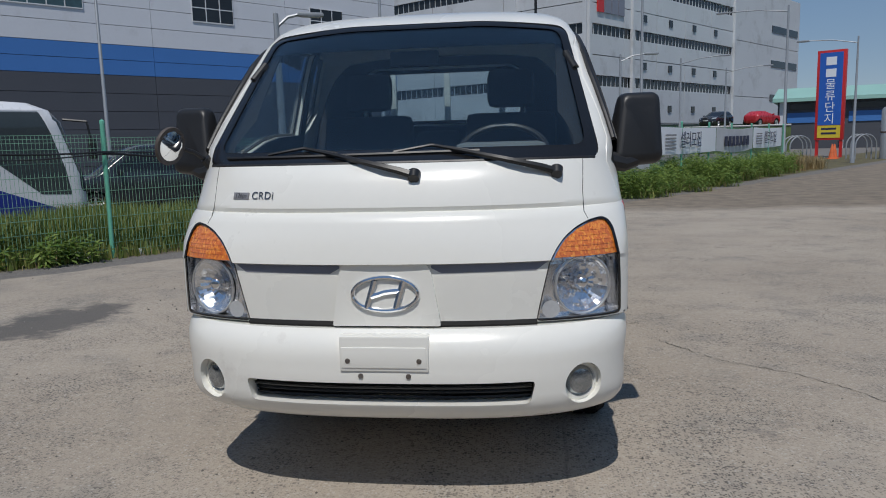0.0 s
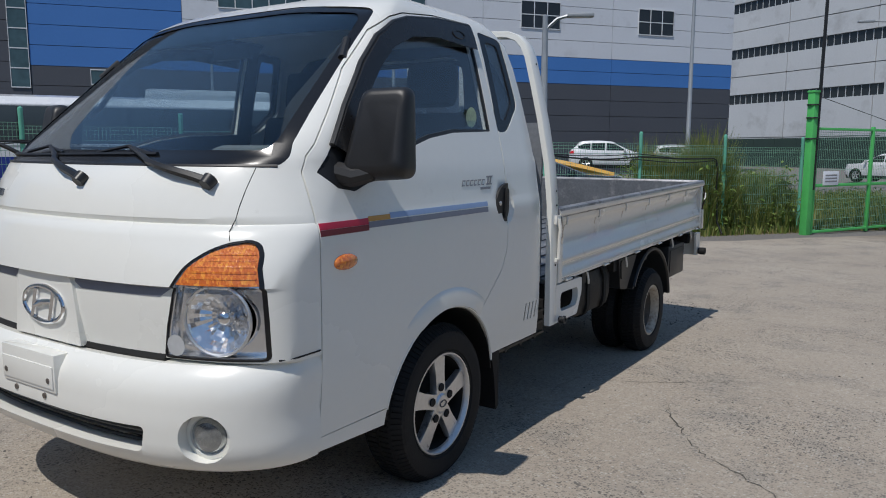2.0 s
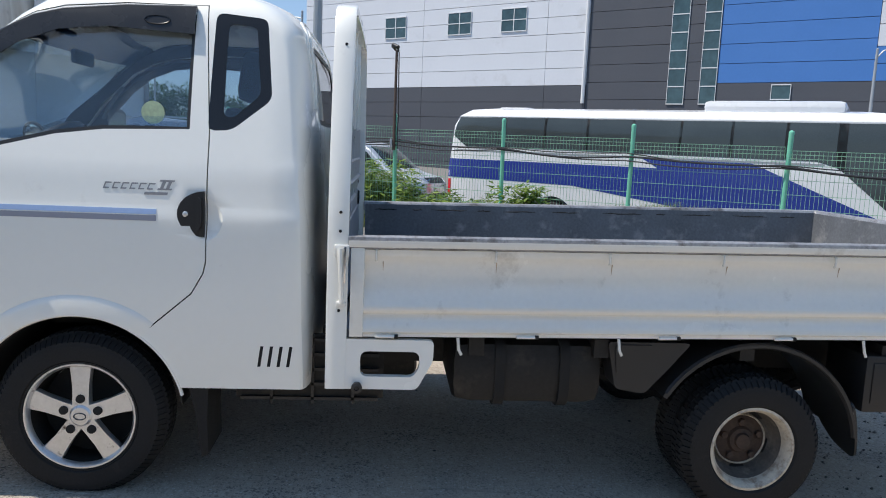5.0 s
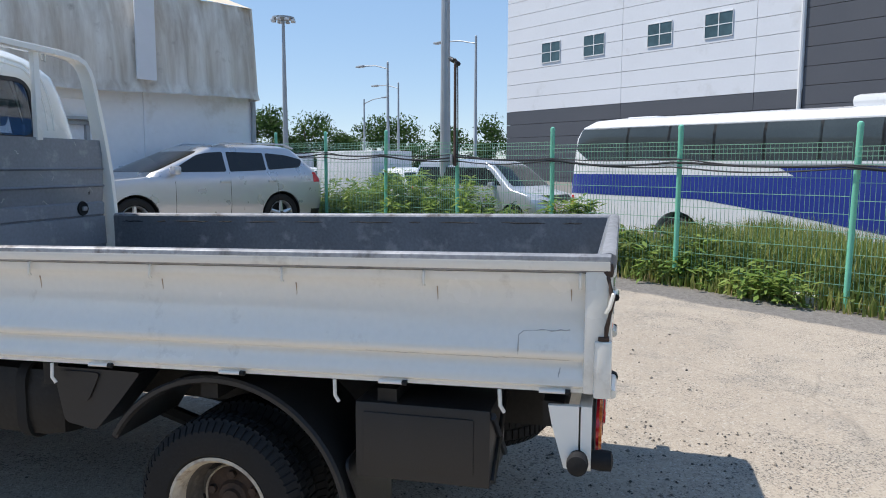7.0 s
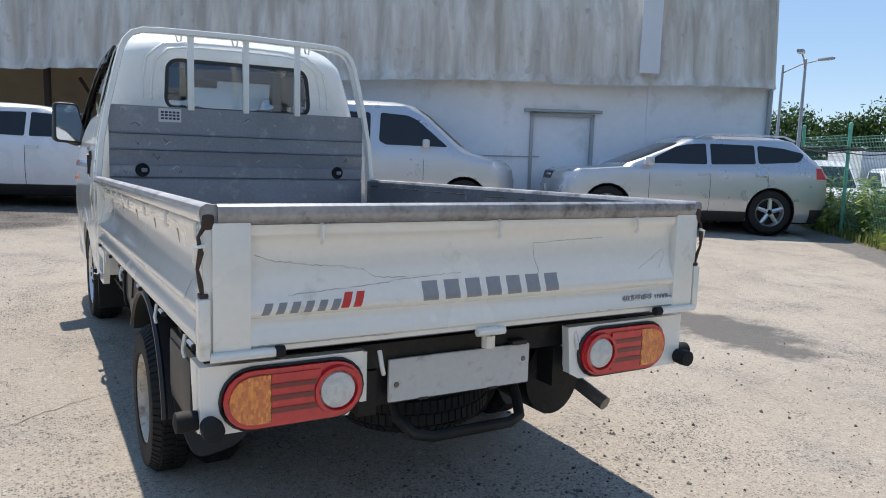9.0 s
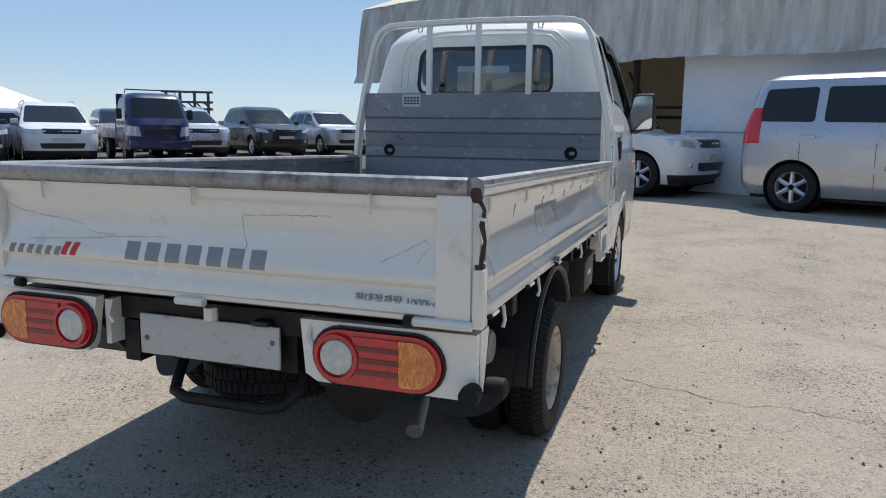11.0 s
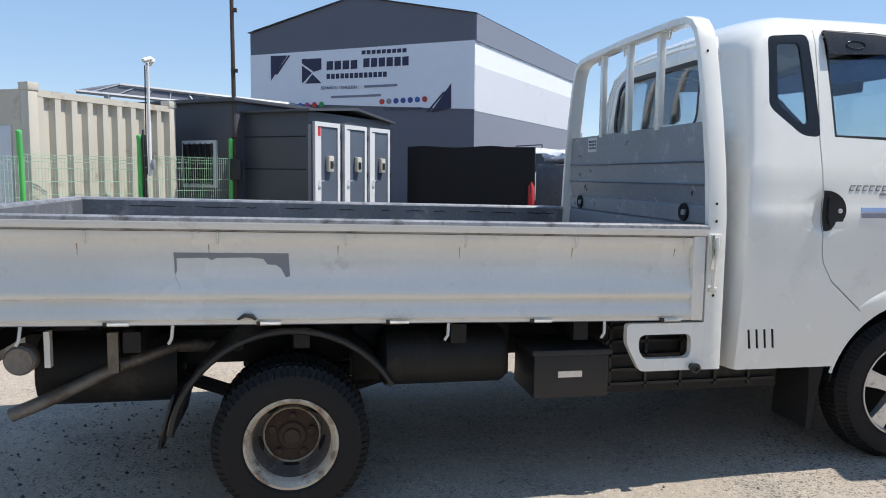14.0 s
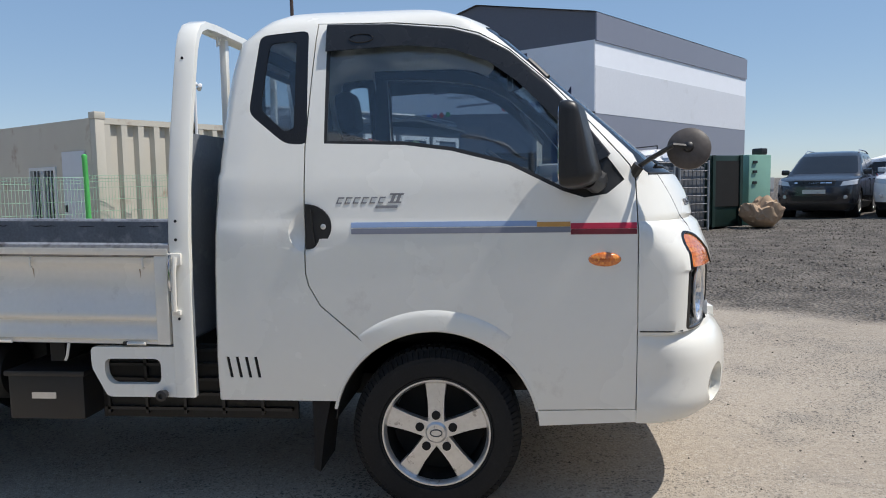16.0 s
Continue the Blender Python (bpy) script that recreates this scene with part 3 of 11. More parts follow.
def ground_material():
    """Pale broom-finished concrete, with gravel along one side and brown dirt beyond, by place."""
    m, nt, b = shader("yard_ground")
    N, L = nt.nodes.new, nt.links.new
    tc = N("ShaderNodeTexCoord")
    sep = N("ShaderNodeSeparateXYZ")
    L(tc.outputs["Object"], sep.inputs[0])

    def noise_of(scale, detail=8, rough=0.6, vec=None):
        n = N("ShaderNodeTexNoise")
        n.inputs["Scale"].default_value, n.inputs["Detail"].default_value, n.inputs["Roughness"].default_value = scale, detail, rough
        L(vec or tc.outputs["Object"], n.inputs["Vector"])
        return n.outputs["Fac"]

    def span(v, a, b2, lo=0.0, hi=1.0):
        r = N("ShaderNodeMapRange")
        r.inputs["From Min"].default_value, r.inputs["From Max"].default_value = a, b2
        r.inputs["To Min"].default_value, r.inputs["To Max"].default_value = lo, hi
        L(v, r.inputs["Value"])
        return r.outputs[0]

    def calc(op, a, c):
        n = N("ShaderNodeMath")
        n.operation = op
        for i, v in enumerate((a, c)):
            if isinstance(v, (int, float)):
                n.inputs[i].default_value = v
            else:
                L(v, n.inputs[i])
        return n.outputs[0]

    def blend(f, a, c):
        n = N("ShaderNodeMix")
        n.data_type = "RGBA"
        for i, v in ((0, f), (6, a), (7, c)):
            if isinstance(v, tuple):
                n.inputs[i].default_value = v
            else:
                L(v, n.inputs[i])
        return n.outputs[2]

    big, mid, fine, grit = noise_of(0.35), noise_of(2.2), noise_of(22, 6), noise_of(130, 3)
    conc = blend(span(big, 0.35, 0.65), (0.365, 0.312, 0.252, 1), (0.445, 0.388, 0.318, 1))
    conc = blend(span(mid, 0.5, 0.70, 0, 0.6), conc, (0.25, 0.235, 0.21, 1))
    conc = blend(span(fine, 0.52, 0.72, 0, 0.55), conc, (0.51, 0.46, 0.39, 1))
    conc = blend(span(noise_of(55, 5, 0.7), 0.50, 0.68, 0, 0.55), conc, (0.22, 0.20, 0.175, 1))
    conc = blend(span(grit, 0.56, 0.72, 0, 0.5), conc, (0.55, 0.50, 0.43, 1))
    # worn patches where the dark aggregate shows as specks
    bare = span(noise_of(1.1, 6, 0.65), 0.42, 0.62)
    def specks(scale, size, share):
        v = N("ShaderNodeTexVoronoi")
        v.inputs["Scale"].default_value = scale
        L(tc.outputs["Object"], v.inputs["Vector"])
        s3 = N("ShaderNodeSeparateColor")
        L(v.outputs["Color"], s3.inputs[0])
        pick = span(s3.outputs[0], share, share + 0.02, 1, 0)
        return calc("MULTIPLY", span(v.outputs["Distance"], size, size + 0.1, 1, 0), pick)
    conc = blend(calc("MULTIPLY", specks(95, 0.38, 0.50), calc("ADD", calc("MULTIPLY", bare, 0.7), 0.25)), conc, (0.125, 0.115, 0.10, 1))
    conc = blend(calc("MULTIPLY", specks(42, 0.30, 0.30), calc("ADD", calc("MULTIPLY", bare, 0.7), 0.2)), conc, (0.11, 0.10, 0.095, 1))
    conc = blend(calc("MULTIPLY", specks(60, 0.30, 0.16), 0.6), conc, (0.52, 0.49, 0.44, 1))
    # hairline cracks
    warp = N("ShaderNodeTexNoise")
    warp.inputs["Scale"].default_value, warp.inputs["Detail"].default_value = 1.6, 6
    L(tc.outputs["Object"], warp.inputs["Vector"])
    mixv = N("ShaderNodeMix")
    mixv.data_type = "VECTOR"
    mixv.inputs[0].default_value = 0.16
    L(tc.outputs["Object"], mixv.inputs[4])
    L(warp.outputs["Color"], mixv.inputs[5])
    edge = N("ShaderNodeTexVoronoi")
    edge.feature = "DISTANCE_TO_EDGE"
    edge.inputs["Scale"].default_value = 0.34
    L(mixv.outputs[1], edge.inputs["Vector"])
    crack = calc("MULTIPLY", span(edge.outputs["Distance"], 0.0012, 0.0035, 1, 0), span(noise_of(0.7, 3), 0.46, 0.56))
    conc = blend(calc("MULTIPLY", crack, 0.25), conc, (0.12, 0.11, 0.10, 1))
    # oil and damp stains
    stain = noise_of(0.9, 8, 0.7)
    conc = blend(span(stain, 0.645, 0.70, 0, 0.5), conc, (0.16, 0.15, 0.14, 1))
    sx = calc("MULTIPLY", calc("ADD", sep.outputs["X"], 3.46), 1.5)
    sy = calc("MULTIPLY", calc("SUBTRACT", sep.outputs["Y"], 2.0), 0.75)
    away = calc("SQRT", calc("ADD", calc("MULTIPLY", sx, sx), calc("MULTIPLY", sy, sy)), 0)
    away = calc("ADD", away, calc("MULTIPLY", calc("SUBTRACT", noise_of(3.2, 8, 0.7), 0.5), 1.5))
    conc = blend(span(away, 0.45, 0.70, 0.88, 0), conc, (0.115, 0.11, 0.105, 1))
    cell = N("ShaderNodeTexVoronoi")
    cell.inputs["Scale"].default_value = 26
    L(tc.outputs["Object"], cell.inputs["Vector"])
    stones = blend(span(cell.outputs["Distance"], 0.1, 0.55), (0.25, 0.225, 0.20, 1), (0.10, 0.09, 0.08, 1))
    stones = blend(span(mid, 0.4, 0.65, 0, 0.6), stones, (0.29, 0.26, 0.225, 1))
    # the gravel lies beyond a line that runs past the truck's nose to the far side
    d = calc("SUBTRACT", calc("MULTIPLY", sep.outputs["X"], 0.74), calc("MULTIPLY", sep.outputs["Y"], 0.67))
    d = calc("ADD", d, calc("MULTIPLY", calc("SUBTRACT", noise_of(0.8, 6), 0.5), 2.2))
    grav = span(d, 3.9, 4.5)
    dirt_y = calc("ADD", sep.outputs["Y"], calc("MULTIPLY", calc("SUBTRACT", noise_of(0.5, 5), 0.5), 3.0))
    dirt = span(dirt_y, 13.0, 14.5)
    soil = blend(span(mid, 0.35, 0.65), (0.27, 0.225, 0.175, 1), (0.17, 0.145, 0.115, 1))
    col = blend(dirt, conc, soil)
    # dark strip before the fence, then soil under the weeds
    df = calc("SUBTRACT", calc("MULTIPLY", calc("ADD", sep.outputs["X"], 5.5), 0.82), calc("MULTIPLY", calc("SUBTRACT", sep.outputs["Y"], 6.18), 0.575))
    df = calc("ADD", df, calc("MULTIPLY", calc("SUBTRACT", noise_of(1.2, 5), 0.5), 0.5))
    col = blend(span(df, 0.95, 1.05, 1, 0), col, blend(span(fine, 0.4, 0.7), (0.15, 0.14, 0.13, 1), (0.23, 0.215, 0.20, 1)))
    col = blend(span(df, 0.05, 0.3, 1, 0), col, blend(span(mid, 0.4, 0.6), (0.10, 0.085, 0.06, 1), (0.15, 0.14, 0.07, 1)))
    col = blend(span(df, -4.6, -5.2, 0, 1), col, (0.19, 0.18, 0.17, 1))
    col = blend(grav, col, stones)
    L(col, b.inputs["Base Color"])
    b.inputs["Roughness"].default_value = 0.92
    b.inputs["Diffuse Roughness"].default_value = 0.3
    b.inputs["Specular IOR Level"].default_value = 0.25
    h = calc("ADD", calc("MULTIPLY", grit, 0.35), calc("MULTIPLY", fine, 0.4))
    h = calc("ADD", h, calc("MULTIPLY", calc("MULTIPLY", cell.outputs["Distance"], grav), -3.0))
    bp = N("ShaderNodeBump")
    bp.inputs["Strength"].default_value, bp.inputs["Distance"].default_value = 0.95, 0.016
    L(h, bp.inputs["Height"])
    L(bp.outputs[0], b.inputs["Normal"])
    return m


M["ground"] = ground_material()
M["crack"] = surface("crack_dirt", (0.10, 0.088, 0.072), 0.95, var=0.3, scale=20)

# ---- ground ----
def ground_sheet():
    """One sheet: fine near the truck, coarse towards the horizon."""
    def marks(fine, far):
        a = [i * 0.5 for i in range(-int(fine * 2), int(fine * 2) + 1)]
        step, v, out = 1.0, fine, []
        while v < far:
            step *= 1.35
            v += step
            out.append(v)
        return [-v for v in reversed(out)] + a + out
    xs, ys = marks(14, 900), marks(18, 900)
    verts = [(x, y, ground_z(x, y) + (0.012 * noise.noise((x * 0.4, y * 0.4, 0)) if abs(x) < 20 and abs(y) < 25 else 0)) for y in ys for x in xs]
    w = len(xs)
    faces = [(j * w + i, j * w + i + 1, (j + 1) * w + i + 1, (j + 1) * w + i) for j in range(len(ys) - 1) for i in range(w - 1)]
    me = bpy.data.meshes.new("ground")
    me.from_pydata(verts, [], faces)
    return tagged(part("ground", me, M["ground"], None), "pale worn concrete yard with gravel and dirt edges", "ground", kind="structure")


ground = ground_sheet()


def crack(pts, width, seed):
    """A jagged crack: a thin dark ribbon lying on the concrete."""
    rr = random.Random(seed)
    line = [(x + rr.uniform(-0.016, 0.016), y + rr.uniform(-0.016, 0.016)) for x, y in poly_line(pts, 0.035)]
    verts, faces = [], []
    for i, (x, y) in enumerate(line):
        a, b = line[max(0, i - 1)], line[min(len(line) - 1, i + 1)]
        d = Vector((b[0] - a[0], b[1] - a[1])).normalized()
        w = width * rr.uniform(0.15, 1.0) * min(1, (i + 0.2) / 4, (len(line) - i - 0.8) / 4)
        for k in (-1, 1):
            px, py = x - d.y * w * k, y + d.x * w * k
            verts.append((px, py, ground_z(px, py) + 0.012 * noise.noise((px * 0.4, py * 0.4, 0)) + 0.003))
    faces = [(2 * i, 2 * i + 1, 2 * i + 3, 2 * i + 2) for i in range(len(line) - 1)]
    me = bpy.data.meshes.new("crack")
    me.from_pydata(verts, [], faces)
    part("crack", me, M["crack"], ground, "thin dark crack in the concrete")


crack([(1.32, 1.50), (1.39, 1.29), (1.51, 1.11), (1.66, 0.85), (1.84, 0.72), (1.96, 0.64), (2.02, 0.56), (2.14, 0.38), (2.21, 0.23), (2.30, 0.02), (2.33, -0.2)], 0.0048, 1)
crack([(0.91, 1.71), (1.18, 1.86), (1.45, 2.07), (1.62, 2.2)], 0.0030, 2)
crack([(-0.90, 1.87), (-1.02, 1.85), (-1.15, 1.90), (-1.28, 1.95), (-1.43, 1.97), (-1.57, 2.04), (-1.68, 2.08), (-1.77, 2.03), (-1.87, 2.01), (-1.97, 2.05), (-2.2, 2.10)], 0.0038, 3)

# ---- the truck ----
# Front axle above the origin, nose towards -y, driver's side towards +x.
truck = thing("pickup_truck", "white cab-over light pickup truck with a low drop-side bed", "truck")

CAB = Hull([
    (0.33, -1.00, 0.850, 0.838, 0.26, 2.2, 0.039, 8),
    (0.40, -1.02, 0.862, 0.848, 0.26, 2.2, 0.039, 8),
    (0.50, -1.03, 0.866, 0.858, 0.26, 2.2, 0.046, 8),
    (0.60, -1.04, 0.868, 0.866, 0.26, 2.2, 0.052, 8),
    (0.68, -1.05, 0.868, 0.869, 0.26, 2.2, 0.058, 8),
    (0.70, -1.100, 0.868, 0.870, 0.260, 2.2, 0.058, 8),
    (0.80, -1.110, 0.866, 0.871, 0.270, 2.2, 0.058, 8),
    (0.90, -1.112, 0.863, 0.871, 0.272, 2.2, 0.058, 8),
    (0.914, -1.110, 0.863, 0.871, 0.270, 2.2, 0.058, 8),
    (0.922, -1.134, 0.863, 0.871, 0.294, 2.2, 0.058, 8),
    (0.98, -1.122, 0.860, 0.871, 0.305, 2.2, 0.058, 8),
    (1.06, -1.095, 0.857, 0.870, 0.36, 2.25, 0.058, 8),
    (1.080, -1.085, 0.856, 0.868, 0.375, 2.30, 0.058, 8),
    (1.094, -1.068, 0.855, 0.866, 0.38, 2.36, 0.058, 8),
    (1.099, -1.054, 0.855, 0.865, 0.38, 2.40, 0.058, 8),
    (1.115, -1.061, 0.855, 0.862, 0.392, 2.44, 0.058, 8),
    (1.126, -1.058, 0.855, 0.860, 0.396, 2.46, 0.058, 8),
    (1.20, -1.034, 0.852, 0.853, 0.43, 2.6, 0.065, 8),
    (1.26, -0.995, 0.850, 0.846, 0.42, 2.7, 0.065, 8),
    (1.285, -0.955, 0.849, 0.840, 0.36, 2.9, 0.065, 8),
    (1.30, -0.910, 0.848, 0.837, 0.30, 3.1, 0.072, 7),
    (1.34, -0.850, 0.847, 0.828, 0.24, 3.8, 0.072, 7),
    (1.44, -0.728, 0.843, 0.806, 0.20, 4, 0.078, 6),
    (1.58, -0.565, 0.836, 0.773, 0.17, 4, 0.085, 6),
    (1.70, -0.432, 0.825, 0.742, 0.16, 4, 0.091, 5),
    (1.80, -0.318, 0.803, 0.712, 0.15, 4, 0.098, 5),
    (1.86, -0.240, 0.770, 0.683, 0.15, 3.6, 0.15, 4),
    (1.89, -0.185, 0.735, 0.655, 0.15, 3.4, 0.15, 4),
    (1.92, -0.110, 0.685, 0.600, 0.14, 3, 0.14, 3),
    (1.945, -0.015, 0.615, 0.510, 0.13, 2.6, 0.13, 2.6),
    (1.960, 0.09, 0.52, 0.390, 0.10, 2.4, 0.10, 2.4),
    (1.969, 0.20, 0.42, 0.240, 0.06, 2.2, 0.06, 2.2),
    (1.972, 0.28, 0.35, 0.090, 0.02, 2, 0.02, 2),
], nf=48, nr=24, ns=14, top=1.82)

DOOR_WINDOW = [(0.405, 1.400), (0.10, 1.388), (-0.07, 1.364), (-0.28, 1.309), (-0.47, 1.213), (-0.55, 1.187), (-0.63, 1.200), (-0.695, 1.250),
               (-0.60, 1.375), (-0.456, 1.545), (-0.283, 1.702), (-0.17, 1.765), (-0.07, 1.793), (0.15, 1.818), (0.405, 1.826)]
QUARTER = round_poly([(0.470, 1.397), (0.555, 1.402), (0.698, 1.520), (0.668, 1.822), (0.478, 1.838)], 0.03, 4)
QUARTER_GLASS = round_poly([(0.522, 1.455), (0.560, 1.448), (0.655, 1.535), (0.630, 1.790), (0.524, 1.798)], 0.025, 4)
SCREEN = round_poly([(-0.776, 1.268), (0.776, 1.268), (0.668, 1.838), (0.3, 1.872), (-0.3, 1.872), (-0.668, 1.838)], 0.05, 5)
SCREEN_GLASS = round_poly([(-0.722, 1.318), (0.722, 1.318), (0.640, 1.815), (0.3, 1.845), (-0.3, 1.845), (-0.640, 1.815)], 0.05, 5)
REAR_WINDOW = round_poly([(-0.475, 1.445), (0.475, 1.445), (0.455, 1.765), (-0.455, 1.765)], 0.09, 6)
LAMP = round_poly([(0.530, 0.703), (0.548, 0.789), (0.578, 0.915), (0.600, 0.958), (0.628, 0.996), (0.672, 1.030), (0.717, 1.050), (0.766, 1.058), (0.790, 1.047), (0.808, 1.018), (0.830, 0.922), (0.834, 0.821), (0.835, 0.706)], 0.016, 3)
DOOR = [(-0.735, 0.412), (-0.735, 1.25), (-0.715, 1.30), (-0.60, 1.43), (-0.456, 1.59), (-0.283, 1.742), (-0.17, 1.803), (-0.07, 1.832), (0.15, 1.855), (0.442, 1.862),
        (0.474, 1.39), (0.472, 0.92), (0.462, 0.875), (0.42, 0.80), (0.23, 0.635), (0.1, 0.5), (-0.36, 0.405)]


def grown(pts, d):
    c = Vector((sum(p[0] for p in pts) / len(pts), sum(p[1] for p in pts) / len(pts)))
    out = []
    for i in range(len(pts)):
        a, b, p = Vector(pts[i - 1]), Vector(pts[(i + 1) % len(pts)]), Vector(pts[i])
        t = (b - a).normalized()
        nrm = Vector((t.y, -t.x))
        if nrm.dot(p - c) < 0:
            nrm = -nrm
        out.append(tuple(p + nrm * d))
    return out


def mirrored(pts):
    return [(-a, b) for a, b in reversed(pts)]


def build_cab():
    shell = CAB.shell(0.0, 0.035)
    cut = joined(prism(DOOR_WINDOW, "x", -1.2, 1.2), prism(QUARTER, "x", -1.2, 1.2))
    shell = boolean(shell, cut)
    shell = boolean(shell, prism(SCREEN, "y", -1.6, -0.02))
    shell = boolean(shell, prism(REAR_WINDOW, "y", 0.55, 1.2))
    shell = boolean(shell, joined(prism(LAMP, "y", -1.5, -0.60), prism(mirrored(LAMP), "y", -1.5, -0.60)))
    arch = lathe(bmesh.new(), [(-1.2, 0.388), (1.2, 0.388)], 72, "x", (0, 0.0, 0.318), close=False)
    shell = boolean(shell, arch)
    shell = boolean(shell, boxes((-1.2, 1.2, 0.15, 1.2, 0.2, 0.430)))
    shell = boolean(shell, boxes((-1.2, 1.2, -1.3, -0.742, 0.2, 0.69)))
    shell = boolean(shell, prism([(-0.30, 0.2), (-0.30, 0.336), (-0.80, 0.366), (-0.80, 0.2)], "x", -1.2, 1.2))
    vents = bmesh.new()
    for i in range(4):
        y = 0.668 + i * 0.036
        slab(vents, [(y - 0.006, 0.520), (y + 0.006, 0.520), (y + 0.018, 0.602), (y + 0.006, 0.602)], "x", -1.2, 1.2)
    shell = boolean(shell, vents)
    for sgn in (1, -1):
        scoop = bmesh.new()
        bmesh.ops.create_uvsphere(scoop, u_segments=28, v_segments=18, radius=1)
        bmesh.ops.transform(scoop, matrix=Matrix.Translation((sgn * (CAB.side(0.47, 1.093) + 0.026), 0.474, 1.093)) @ Matrix.Diagonal((0.042, 0.076, 0.110, 1)), verts=scoop.verts)
        shell = boolean(shell, scoop)
    body = boolean(copy_mesh(shell), joined(prism(grown(DOOR, 0.005), "x", 0.5, 1.2), prism(grown(DOOR, 0.005), "x", -1.2, -0.5)))
    cab = part("cab", body, M["white"], truck, "glossy white cab body", 30)
    doors = []
    for sgn in (1, -1):
        d = boolean(copy_mesh(shell), prism(DOOR, "x", *sorted((sgn * 0.5, sgn * 1.2))), "INTERSECT")
        doors.append(part("door", d, M["white"], truck, "white cab door with a pinstripe", 30))
    # dark backing behind the gaps and vents
    back = CAB.shell(0.036, 0.044)
    strips = joined(prism(grown(DOOR, 0.03), "x", -1.2, 1.2))
    back = boolean(back, strips, "INTERSECT")
    inner = joined(prism(grown(DOOR_WINDOW, 0.004), "x", -1.3, 1.3))
    back = boolean(back, inner)
    back = boolean(back, boxes((-0.62, 0.62, -1.2, 1.2, 0.2, 2.1)))
    back = boolean(back, lathe(bmesh.new(), [(-1.3, 0.40), (1.3, 0.40)], 48, "x", (0, 0.0, 0.318), close=False))
    # black sheet just under the paint, added so the vent slots read dark
    vents_shell = CAB.shell(0.004, 0.008)
    for a, b in ((-1.2, 0.0), (0.0, 1.2)):
        part("inner_panel", boolean(copy_mesh(back), boxes((a, b, -2, 2, 0, 3)), "INTERSECT"), M["gap"], truck, "dark door seams")
        part("vent_backing", boolean(copy_mesh(vents_shell), boxes((a, b, 0.63, 0.83, 0.49, 0.63)), "INTERSECT"), M["gap"], truck, "black sheet that darkens the slots behind the door")
    return cab, doors


cab, (door_l, door_r) = build_cab()

# glass and its black borders
GLASS_SKIN = CAB.shell(0.006, 0.011)
BORDER_SKIN = CAB.shell(0.002, 0.014)


def skin(base, cutter, hole=None):
    me = boolean(copy_mesh(base), cutter, "INTERSECT")
    return boolean(me, hole) if hole else me


pane = part("windscreen", skin(GLASS_SKIN, prism(grown(SCREEN_GLASS, 0.012), "y", -1.6, -0.05)), M["screen"], truck, "curved clear windscreen")
pane.visible_shadow = False
part("windscreen_seal", skin(BORDER_SKIN, prism(grown(SCREEN, 0.004), "y", -1.6, -0.02), prism(SCREEN_GLASS, "y", -1.7, 0.1)), M["gloss_black"], truck, "black windscreen border")
pane = part("rear_window", skin(GLASS_SKIN, prism(REAR_WINDOW, "y", 0.6, 1.2)), M["tint"], truck, "cab rear window")
pane.visible_shadow = False
part("rear_window_seal", skin(BORDER_SKIN, prism(grown(REAR_WINDOW, 0.004), "y", 0.6, 1.2), prism(grown(REAR_WINDOW, -0.022), "y", 0.5, 1.3)), M["black"], truck, "black rubber seal")
